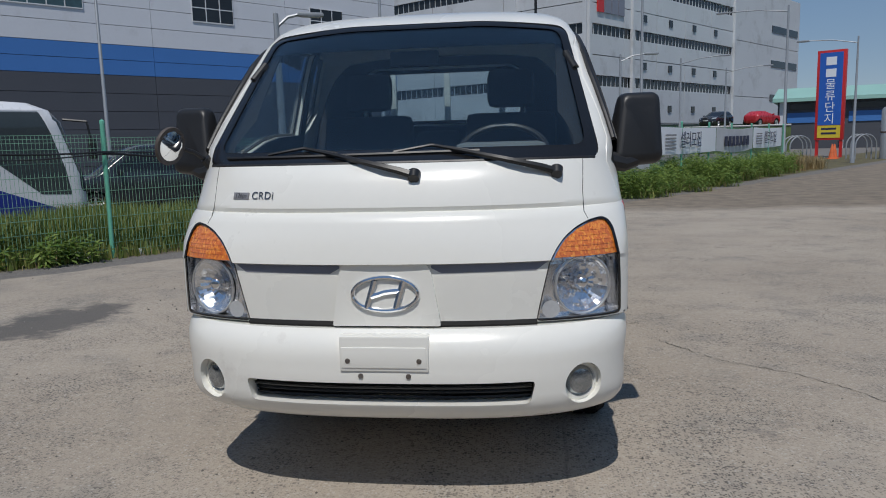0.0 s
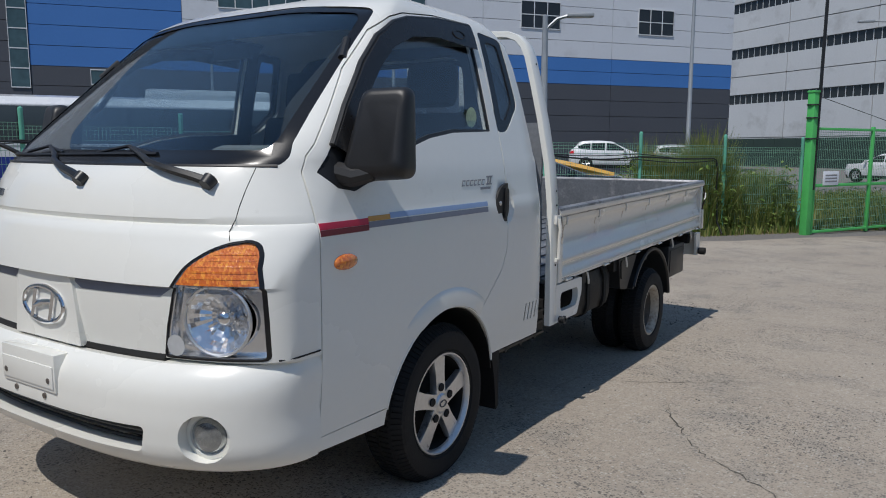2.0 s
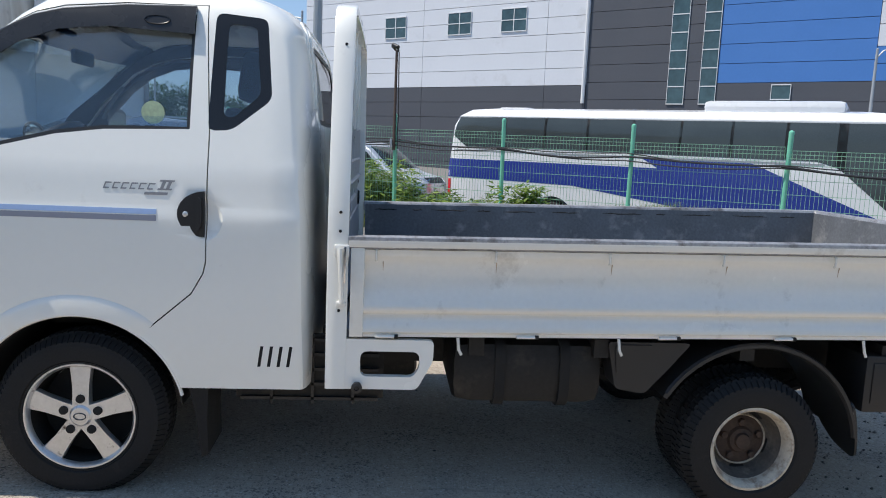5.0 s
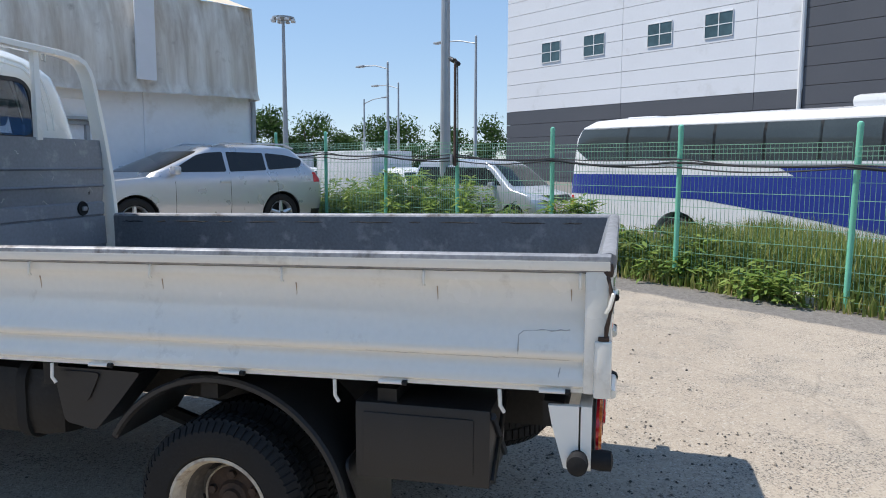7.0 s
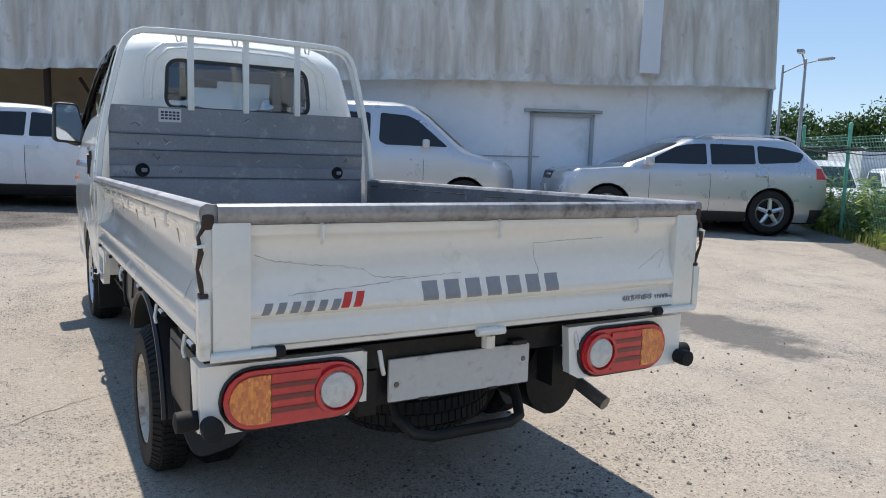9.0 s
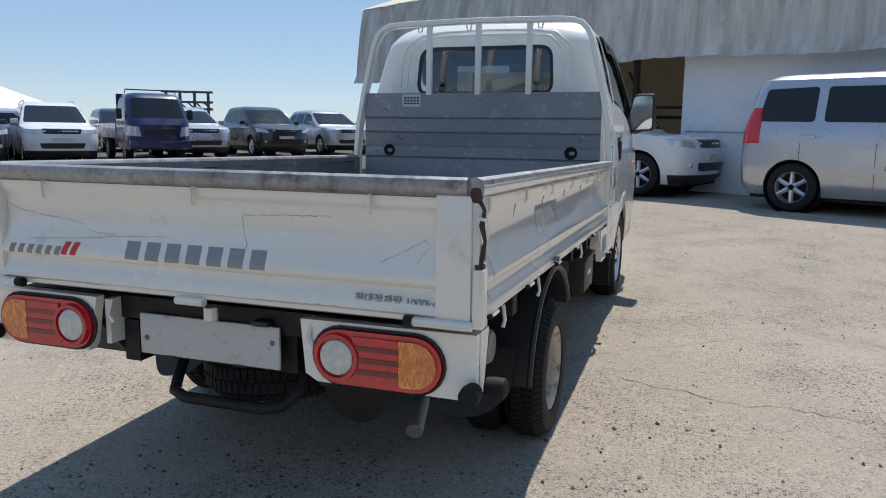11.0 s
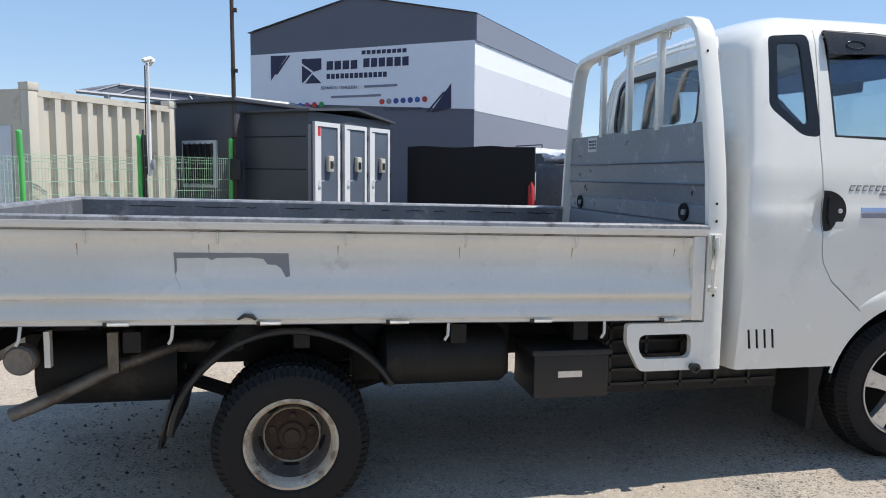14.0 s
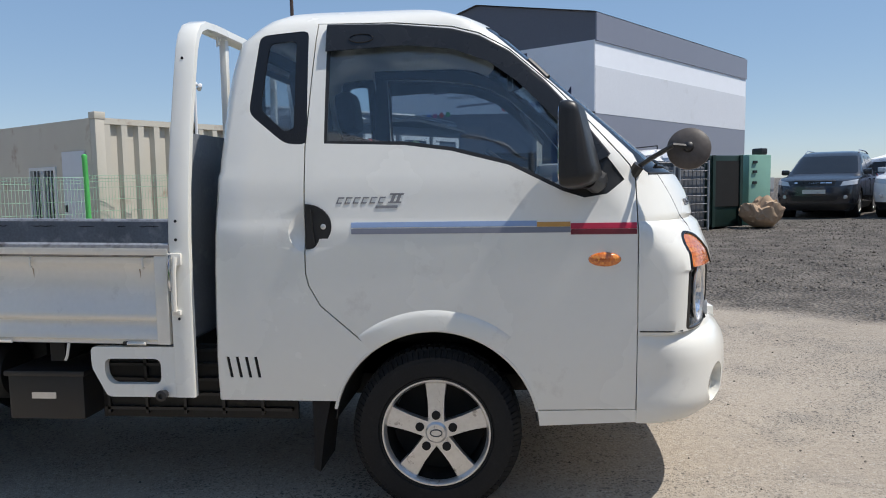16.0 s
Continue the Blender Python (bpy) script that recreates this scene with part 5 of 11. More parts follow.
for x0, xe, xl, xr in ((0.606, 0.148, -0.168, 0.328), (0.102, -0.345, -0.665, -0.170)):
    piv = on_screen(x0, 1.226, 0.012)
    part("wiper_cap", moved(lathe(bmesh.new(), [(-0.02, 0.020), (0.012, 0.024), (0.016, 0.01)], 14, "y", close=False), Matrix.Translation(piv) @ pose(0, 0, 0, 40)), M["black"], truck, "black wiper pivot")
    path = [on_screen(x0 + (xe - x0) * k / 8, 1.226 + 0.104 * (k / 8) ** 0.85, 0.014 + 0.020 * math.sin(math.pi * k / 8)) for k in range(9)]
    wiper = part("wiper", rod(bmesh.new(), path, [0.015 - 0.0010 * k for k in range(9)], 6), M["black"], truck, "black wiper arm")
    part("wiper_bridge", rod(bmesh.new(), [on_screen(xe + dx, 1.330 - abs(dx) * 0.16, 0.018 - abs(dx) * 0.06) for dx in np.linspace(-0.14, 0.14, 9)], 0.006, 6), M["black"], wiper)
    part("wiper_blade", rod(bmesh.new(), [on_screen(x, 1.302 + 0.004 * math.sin(3 * x), 0.007) for x in np.linspace(xl, xr, 11)], 0.0075, 6), M["black"], wiper, "black wiper blade")
part("cowl", rod(bmesh.new(), [(x, CAB.front(x, 1.270) + 0.004, 1.270) for x in np.linspace(-0.75, 0.75, 41)], 0.007, 6), M["black"], truck, "black cowl strip")

# round wide-angle mirror on the passenger corner
disc = bmesh.new()
lathe(disc, [(-0.002, 0.070), (-0.003, 0.074), (0.002, 0.0765), (0.010, 0.0755), (0.014, 0.071), (0.022, 0.058), (0.028, 0.036), (0.030, 0.004)], 36, "y", close=False)
base = Matrix.Translation((-0.86, -0.91, 1.352)) @ Vector((0, -1, 0)).rotation_difference(Vector((0.93, -0.28, -0.22))).to_matrix().to_4x4() @ Matrix.Scale(0.98, 4)
wide = part("round_mirror", moved(disc, base), M["faded"], truck, "round wide-angle mirror on a stalk")
part("round_glass", moved(lathe(bmesh.new(), [(-0.010, 0.004), (-0.008, 0.04), (0.001, 0.068)], 28, "y", close=False), base), M["mirror"], wide, "round convex mirror glass")
clamp = base @ Vector((0, 0.034, 0))
part("mirror_stalk", rod(bmesh.new(), [(-0.79, -0.735, 1.285), (-0.825, -0.79, 1.325), (clamp.x - 0.012, clamp.y + 0.05, clamp.z + 0.006), tuple(clamp)], 0.009, 8), M["black"], wide, "black stalk")
part("stalk_clamp", moved(lathe(bmesh.new(), [(0.024, 0.020), (0.040, 0.017), (0.046, 0.009), (0.047, 0.002)], 16, "y", close=False), base), M["black"], wide, "black ball clamp")
part("stalk_foot", rod(bmesh.new(), [(-0.775, -0.72, 1.25), (-0.80, -0.75, 1.30)], 0.022, 8), M["black"], wide, "black rubber foot")

# ---- cabin ----
def seat_at(x, w):
    s = part("seat", boxes((x - w / 2, x + w / 2, -0.10, 0.42, 0.80, 0.98), bevel=0.05), M["seat"], truck, "charcoal cloth seat")
    part("backrest", moved(boxes((-w / 2, w / 2, -0.07, 0.07, 0.0, 0.55), bevel=0.05), Matrix.Translation((x, 0.44, 0.95)) @ pose(0, 0, 0, -12)), M["seat"], s, "seat backrest")
    part("headrest", moved(boxes((-0.13, 0.13, -0.05, 0.05, 0.0, 0.21), bevel=0.045), Matrix.Translation((x, 0.555, 1.52)) @ pose(0, 0, 0, -8)), M["seat"], s, "headrest")


seat_at(0.40, 0.50)
seat_at(-0.40, 0.50)
part("centre_seat", moved(boxes((-0.13, 0.13, -0.06, 0.06, 0.0, 0.46), bevel=0.05), Matrix.Translation((0.0, 0.44, 0.95)) @ pose(0, 0, 0, -12)), M["seat"], truck, "centre seat back")
part("cabin_floor", boxes((-0.82, 0.82, -0.62, 0.80, 0.74, 0.79)), M["cabin"], truck)
INSIDE = CAB.mesh(0.046)
part("cabin_back", boolean(boolean(boxes((-0.80, 0.80, 0.735, 0.75, 0.75, 1.90)), prism(grown(REAR_WINDOW, 0.01), "y", 0.5, 1.2)), copy_mesh(INSIDE), "INTERSECT"), M["cabin"], truck)
dash = part("dashboard", boolean(prism(round_poly([(-1.0, 1.10), (-1.0, 1.25), (-0.62, 1.275), (-0.48, 1.235), (-0.45, 1.05)], 0.05, 4), "x", -0.80, 0.80), copy_mesh(INSIDE), "INTERSECT"), M["dash"], truck, "grey dashboard")
part("instrument_hood", boxes((0.20, 0.58, -0.60, -0.42, 1.22, 1.335), bevel=0.04), M["dash"], dash, "grey instrument hood")
wheel = part("steering_wheel", moved(rod(bmesh.new(), arc((0, 0, 0), 0.195, 0, 350, 35, "xy"), 0.015, 8, closed=True), Matrix.Translation((0.39, -0.32, 1.285)) @ pose(0, 0, 0, 38)), M["black"], truck, "dark grey steering wheel")
part("wheel_hub", moved(boxes((-0.07, 0.07, -0.06, 0.06, -0.04, 0.01), bevel=0.02), Matrix.Translation((0.39, -0.32, 1.285)) @ pose(0, 0, 0, 38)), M["black"], wheel)
for s in (-1, 1):
    part("wheel_spoke", moved(rod(bmesh.new(), [(0, 0, -0.01), (s * 0.19, 0.02, 0)], 0.014, 6), Matrix.Translation((0.39, -0.32, 1.285)) @ pose(0, 0, 0, 38)), M["black"], wheel)
part("inside_mirror", boxes((-0.11, 0.11, -0.30, -0.275, 1.68, 1.745), bevel=0.012), M["black"], truck, "black inside mirror")
for sgn in (1, -1):
    grab = rod(bmesh.new(), [(sgn * 0.735, -0.47, 1.46), (sgn * 0.70, -0.44, 1.50), (sgn * 0.68, -0.37, 1.60), (sgn * 0.70, -0.35, 1.63)], 0.012, 6)
    part("grab_handle", grab, M["dash"], truck, "grey grab handle")
part("visor_band", skin(CAB.shell(0.013, 0.016), boolean(prism(SCREEN_GLASS, "y", -1.6, 0), boxes((-1, 1, -2, 1, 1.745, 2)), "INTERSECT")), glass("screen_shade_band", (0.30, 0.42, 0.60), 0.0, 0.55), truck, "dark blue shade band")
sticker = [(CAB.side(0.27, 1.45) - 0.004, 0.27 + 0.042 * math.cos(t), 1.455 + 0.042 * math.sin(t)) for t in [k * math.pi / 12 for k in range(24)]]
sb = bmesh.new()
sb.faces.new([sb.verts.new(p) for p in sticker])
part("window_sticker", sb, surface("pale_green_sticker", (0.55, 0.66, 0.42), 0.5, var=0.2, scale=40), door_l, "round pale green sticker")

# ---- wheels ----
def tyre(bm, c, r, rim, w, tread=None, seg=72, floor=None):
    """A tyre about the x axis; c is its centre, tread the number of blocks round it, their fill and depth; floor flattens its foot."""
    h = w / 2
    wall = [(0.80, rim), (0.90, rim + (r - rim) * 0.10), (0.97, rim + (r - rim) * 0.14), (0.985, rim + (r - rim) * 0.35), (1.0, rim + (r - rim) * 0.58), (0.99, rim + (r - rim) * 0.63), (0.965, r - 0.036)]
    turns = [k / seg for k in range(seg)]
    if tread:
        n, fill, q = tread
        g = 1 - fill
        marks = [0.0, 0.05, g, g + 0.05, 0.5, 0.55, 0.5 + g, 0.55 + g]
        low_a, low_b = (1, 2), (5, 6)
        turns = [(k + m) / n for k in range(n) for m in marks]
        rows = [(-0.965, -0.62, low_a, 0.030), (-0.53, -0.06, low_b, 0.0), (0.05, 0.52, low_a, 0.0), (0.61, 0.965, low_b, 0.030)]
        face = []
        for u0, u1, low, drop in rows:
            d0, d1 = (drop, 0.006) if u0 < -0.6 else (0.006, drop) if u1 > 0.6 else (0.0, 0.0)
            if u0 > -0.6:
                face.append((u0 - 0.02, r - q - d0, None))
            face += [(u0, r - d0, low), (u1, r - d1, low)]
            if u1 < 0.6:
                face.append((u1 + 0.02, r - q - d1, None))
    else:
        q = 0.0
        face = [(-0.82, r - 0.010, None), (-0.5, r, None), (0.0, r, None), (0.5, r, None), (0.82, r - 0.010, None)]
    prof = [(-u, rad, None) for u, rad in wall] + face + [(u, rad, None) for u, rad in reversed(wall)]
    rings = []
    for u, rad, low in prof:
        ring = []
        for k, turn in enumerate(turns):
            t = 2 * math.pi * turn
            rr = rad - q if low and k % 8 in low else rad
            z = c[2] + rr * math.sin(t)
            ring.append(bm.verts.new((c[0] + u * h, c[1] + rr * math.cos(t), z if floor is None else max(z, floor))))
        rings.append(ring)
    for a, b in zip(rings, rings[1:]):
        for k in range(len(turns)):
            bm.faces.new((a[k], a[(k + 1) % len(turns)], b[(k + 1) % len(turns)], b[k]))
    return bm


def front_wheel(sgn):
    c = (sgn * 0.755, 0.0, 0.307)
    wh = part("front_wheel", tyre(bmesh.new(), c, 0.322, 0.205, 0.190, (88, 0.80, 0.005), 88, -0.003), M["rubber"], truck, "road tyre on a five-spoke alloy wheel", 30)
    o = sgn
    rim = bmesh.new()
    lathe(rim, [(o * 0.060 + c[0], 0.204), (o * 0.080 + c[0], 0.209), (o * 0.087 + c[0], 0.206), (o * 0.087 + c[0], 0.200), (o * 0.076 + c[0], 0.192), (o * 0.062 + c[0], 0.190)], 64, "x", (0, c[1], c[2]))
    part("rim", rim, M["alloy"], wh, "scuffed alloy rim")
    part("barrel", lathe(bmesh.new(), [(o * 0.062 + c[0], 0.191), (o * 0.03 + c[0], 0.184), (o * -0.05 + c[0], 0.180), (o * -0.05 + c[0], 0.200), (o * 0.062 + c[0], 0.203)], 48, "x", (0, c[1], c[2])), M["under"], wh, "dark inner rim")
    part("bead_ring", rod(bmesh.new(), [(c[0] + o * 0.084, c[1] + 0.2125 * math.cos(k * math.pi / 32), c[2] + 0.2125 * math.sin(k * math.pi / 32)) for k in range(64)], 0.005, 6, closed=True), M["gap"], wh, "dark groove round the rim")
    part("brake_drum", lathe(bmesh.new(), [(c[0] - o * 0.03, 0.01), (c[0] - o * 0.03, 0.178), (c[0] - o * 0.06, 0.178)], 32, "x", (0, c[1], c[2]), close=False), M["gap"], wh, "dark brake behind the spokes")
    for k in range(5):
        t = radians(90 + 72 * k)
        sp = bmesh.new()
        pts = [(0.030, -0.034), (0.075, -0.030), (0.12, -0.031), (0.194, -0.043), (0.196, 0.0), (0.194, 0.043), (0.12, 0.031), (0.075, 0.030), (0.030, 0.034)]
        slab(sp, pts, "z", 0.0, 0.028)
        for v in sp.verts:
            v.co.z += 0.010 * (1 - v.co.x / 0.19) if v.co.z > 0.01 else 0
        bmesh.ops.bevel(sp, geom=list(sp.edges), offset=0.004, segments=1, affect="EDGES")
        rot = Matrix(((0, 0, o, c[0] + o * 0.040), (math.cos(t), -math.sin(t), 0, c[1]), (math.sin(t), math.cos(t), 0, c[2]), (0, 0, 0, 1)))
        part("spoke", moved(sp, rot), M["alloy"], wh)
        a = t
        part("wheel_nut", lathe(bmesh.new(), [(c[0] + o * 0.055, 0.018), (c[0] + o * 0.0800, 0.0165), (c[0] + o * 0.0805, 0.008)], 16, "x", (0, c[1] + 0.066 * math.cos(a), c[2] + 0.066 * math.sin(a)), close=False), M["gap"], wh, "dark recessed nut")
    part("hub_cap", lathe(bmesh.new(), [(c[0] + o * 0.04, 0.044), (c[0] + o * 0.076, 0.042), (c[0] + o * 0.084, 0.034), (c[0] + o * 0.086, 0.01)], 32, "x", (0, c[1], c[2]), close=False), M["alloy"], wh, "alloy hub cap")
    mark = [(c[0] + o * 0.0868, c[1] + 0.022 * math.cos(k * math.pi / 10), c[2] + 0.013 * math.sin(k * math.pi / 10)) for k in range(20)]
    part("cap_mark", rod(bmesh.new(), mark, 0.0022, 5, closed=True), M["charcoal"], wh, "dark oval mark")


def rear_wheel(sgn):
    z = 0.213
    wh = part("rear_wheel", tyre(bmesh.new(), (sgn * 0.790, 2.64, z), 0.294, 0.168, 0.160, (66, 0.72, 0.0065), 72, -0.076), M["rubber"], truck, "outer twin tyre on a rusty steel rim", 30)
    part("inner_tyre", tyre(bmesh.new(), (sgn * 0.600, 2.64, z), 0.294, 0.168, 0.160, (66, 0.72, 0.0065), 72, -0.076), M["rubber"], wh, "inner twin tyre")
    o, x = sgn, sgn * 0.790
    rim = lathe(bmesh.new(), [(x + o * 0.058, 0.168), (x + o * 0.072, 0.176), (x + o * 0.074, 0.166), (x + o * 0.056, 0.153), (x + o * 0.044, 0.149), (x + o * 0.020, 0.147), (x + o * 0.020, 0.165)], 56, "x", (0, 2.64, z))
    part("rim", rim, M["steel_rim"], wh, "cream steel rim with rust")
    barrel = lathe(bmesh.new(), [(x + o * 0.020, 0.146), (x - o * 0.02, 0.138), (x - o * 0.055, 0.128), (x - o * 0.06, 0.11), (x - o * 0.065, 0.11), (x - o * 0.065, 0.160), (x + o * 0.020, 0.160)], 48, "x", (0, 2.64, z))
    part("barrel", barrel, M["barrel"], wh, "grimy dark rim barrel")
    part("dish", lathe(bmesh.new(), [(x - o * 0.07, 0.004), (x - o * 0.055, 0.085), (x - o * 0.062, 0.135)], 40, "x", (0, 2.64, z), close=False), M["barrel"], wh, "grimy wheel dish")
    part("hub", lathe(bmesh.new(), [(x - o * 0.044, 0.104), (x - o * 0.038, 0.094), (x - o * 0.036, 0.058), (x - o * 0.024, 0.050), (x - o * 0.020, 0.034), (x - o * 0.008, 0.030), (x - o * 0.006, 0.005)], 36, "x", (0, 2.64, z), close=False), M["rust"], wh, "rusty axle hub")
    part("hub_ring", lathe(bmesh.new(), [(x - o * 0.072, 0.112), (x - o * 0.040, 0.1105), (x - o * 0.036, 0.107), (x - o * 0.040, 0.1035), (x - o * 0.050, 0.103), (x - o * 0.072, 0.103)], 44, "x", (0, 2.64, z)), M["steel_rim"], wh, "cream hub ring with rust")
    for k in range(5):
        a = radians(20 + 72 * k)
        part("wheel_nut", lathe(bmesh.new(), [(x - o * 0.038, 0.015), (x - o * 0.020, 0.015), (x - o * 0.017, 0.006)], 6, "x", (0, 2.64 + 0.078 * math.cos(a), z + 0.078 * math.sin(a)), close=False), M["rust"], wh)
        b = a + radians(36)
        part("rim_slot", moved(lathe(bmesh.new(), [(-o * 0.004, 0.026), (o * 0.006, 0.026)], 14, "x", close=False), Matrix.Translation((x - o * 0.058, 2.64 + 0.1235 * math.cos(b), z + 0.1235 * math.sin(b))) @ Matrix.Rotation(b, 4, "X") @ Matrix.Diagonal((1, 0.36, 1.25, 1))), M["gap"], wh)


for s in (1, -1):
    front_wheel(s)
    rear_wheel(s)

# ---- bed ----
def tilt(geo):
    """The bed rises a little to the rear."""
    me = mesh_of(geo)
    for v in me.vertices:
        v.co.z += 0.0150 * (v.co.y - 1.0)
    return me


YB0, YB1 = 1.005, 3.845
GATE = [(0.838, 0.648), (0.838, 0.985), (0.846, 0.985), (0.868, 0.982), (0.868, 0.962), (0.862, 0.952), (0.853, 0.938), (0.848, 0.915), (0.846, 0.885), (0.848, 0.855), (0.855, 0.822), (0.866, 0.790),
        (0.875, 0.770), (0.878, 0.757), (0.874, 0.744), (0.862, 0.736), (0.861, 0.724), (0.868, 0.704), (0.877, 0.688), (0.878, 0.668), (0.868, 0.660), (0.868, 0.648)]


def gate_face(z):
    """How far out the gate's pressed face stands at z."""
    rows = sorted((zz, a) for a, zz in GATE[3:])
    return float(np.interp(z, [r[0] for r in rows], [r[1] for r in rows]))


def side_gate(sgn):
    pts = [(sgn * a, z) for a, z in GATE]
    g = part("side_gate", tilt(prism(pts, "y", YB0 + 0.05, YB1 - 0.06)), M["bed_white"], truck, "white ribbed drop side with worn paint", 50)
    for a, b in ((YB0, YB0 + 0.052), (YB1 - 0.062, YB1)):
        part("end_stile", tilt(boxes((*sorted((sgn * 0.840, sgn * 0.880)), a, b, 0.648, 0.990), bevel=0.006)), M["bed_white"], g)
    rail = [(0.836, 0.982), (0.836, 1.020), (0.846, 1.034), (0.870, 1.037), (0.884, 1.030), (0.888, 1.012), (0.882, 0.992), (0.872, 0.984)]
    part("top_rail", tilt(prism([(sgn * a, z) for a, z in rail], "y", YB0 - 0.01, YB1 + 0.005)), M["rail_grey"], g, "rubbed grey top rail", 40)
    face = [(0.8845, 0.992), (0.8905, 1.008), (0.8895, 1.018), (0.884, 1.014)]
    part("rail_paint", tilt(prism([(sgn * a, z) for a, z in face], "y", YB0 - 0.008, YB1 + 0.003)), M["bed_white"], g, "white rail edge", 40)
    for y in (1.10, 1.55, 1.99, 2.44, 2.89, 3.33, 3.77):
        part("rope_hook", tilt(rod(bmesh.new(), [(sgn * 0.866, y, 0.985), (sgn * 0.880, y, 0.978), (sgn * 0.880, y, 0.945), (sgn * 0.872, y, 0.940)], 0.0048, 6)), M["bed_white"], g)
    for y in (1.14, 1.68, 2.24, 2.71, 3.23, 3.70):
        h = part("gate_hinge", tilt(rod(bmesh.new(), [(sgn * 0.881, y - 0.036, 0.652), (sgn * 0.881, y + 0.036, 0.652)], 0.0065, 8)), M["bed_white"], g, "small hinge barrel")
        part("hinge_pin", tilt(rod(bmesh.new(), [(sgn * 0.881, y + 0.036, 0.652), (sgn * 0.881, y + 0.050, 0.652)], 0.0085, 8)), M["gap"], h)
    for y in (1.42, 2.05, 3.05, 3.55):
        part("tie_hook", tilt(rod(bmesh.new(), [(sgn * 0.868, y, 0.646), (sgn * 0.876, y + 0.004, 0.600), (sgn * 0.872, y + 0.015, 0.580)], 0.006, 6)), M["bed_white"], g)
    for k, y in enumerate((1.12, 1.55, 2.00, 2.46, 2.92, 3.36, 3.74)):
        part("rust_run", tilt(rod(bmesh.new(), [(sgn * (gate_face(0.935 - d) + 0.0006), y + 0.006 + 0.002 * math.sin(9 * d + k), 0.935 - d) for d in (0.0, 0.012, 0.024, 0.034 + 0.004 * (k % 3))], [0.0022, 0.0018, 0.0012, 0.0006], 5)), M["rust_stain"], g, "thin rust run")
    # tension latch at the front end
    lt = part("gate_latch", rod(bmesh.new(), [(sgn * 0.895, 0.965, 0.985), (sgn * 0.903, 0.968, 0.93), (sgn * 0.897, 0.972, 0.88), (sgn * 0.893, 0.975, 0.78)], 0.009, 8), M["bed_white"], g, "over-centre gate latch")
    part("latch_lever", rod(bmesh.new(), [(sgn * 0.897, 0.985, 0.995), (sgn * 0.905, 0.985, 0.90), (sgn * 0.90, 0.985, 0.86)], 0.006, 6), M["chrome"], lt)
    part("latch_plate", boxes((*sorted((sgn * 0.872, sgn * 0.893)), 0.945, 1.0, 0.955, 1.0), bevel=0.004), M["bed_white"], lt)
    part("latch_foot", boxes((*sorted((sgn * 0.872, sgn * 0.893)), 0.955, 0.99, 0.765, 0.785), bevel=0.004), M["bed_white"], lt)
    return g


gate_l, gate_r = side_gate(1), side_gate(-1)
part("sling_hook", tilt(rod(bmesh.new(), [(-0.884, 2.825, 0.668), (-0.888, 2.80, 0.684), (-0.888, 2.775, 0.682), (-0.886, 2.76, 0.668)], [0.004, 0.008, 0.009, 0.005], 8)), M["black"], gate_r, "black rope hook")
# paint torn off one side down to grey primer
torn = [(3.045, 0.905), (2.66, 0.905), (2.645, 0.905), (2.640, 0.822), (2.655, 0.818), (2.672, 0.850), (2.69, 0.862), (2.72, 0.864), (2.735, 0.884), (2.78, 0.889), (2.90, 0.886), (2.915, 0.878), (2.93, 0.887), (3.036, 0.884), (3.034, 0.84), (3.041, 0.825)]
skin_r = tilt(prism([(-a - 0.0012 if a > 0.841 else -a, z) for a, z in GATE], "y", YB0 + 0.05, YB1 - 0.06))
part("torn_patch", boolean(boolean(skin_r, prism([(y, z + 0.0150 * (y - 1.0) + 0.0) for y, z in torn], "x", -1, -0.8), "INTERSECT"), boxes((-0.8435, 0, 0, 5, 0, 2))), M["grey_decal"], gate_r, "bare grey patch in the paint")

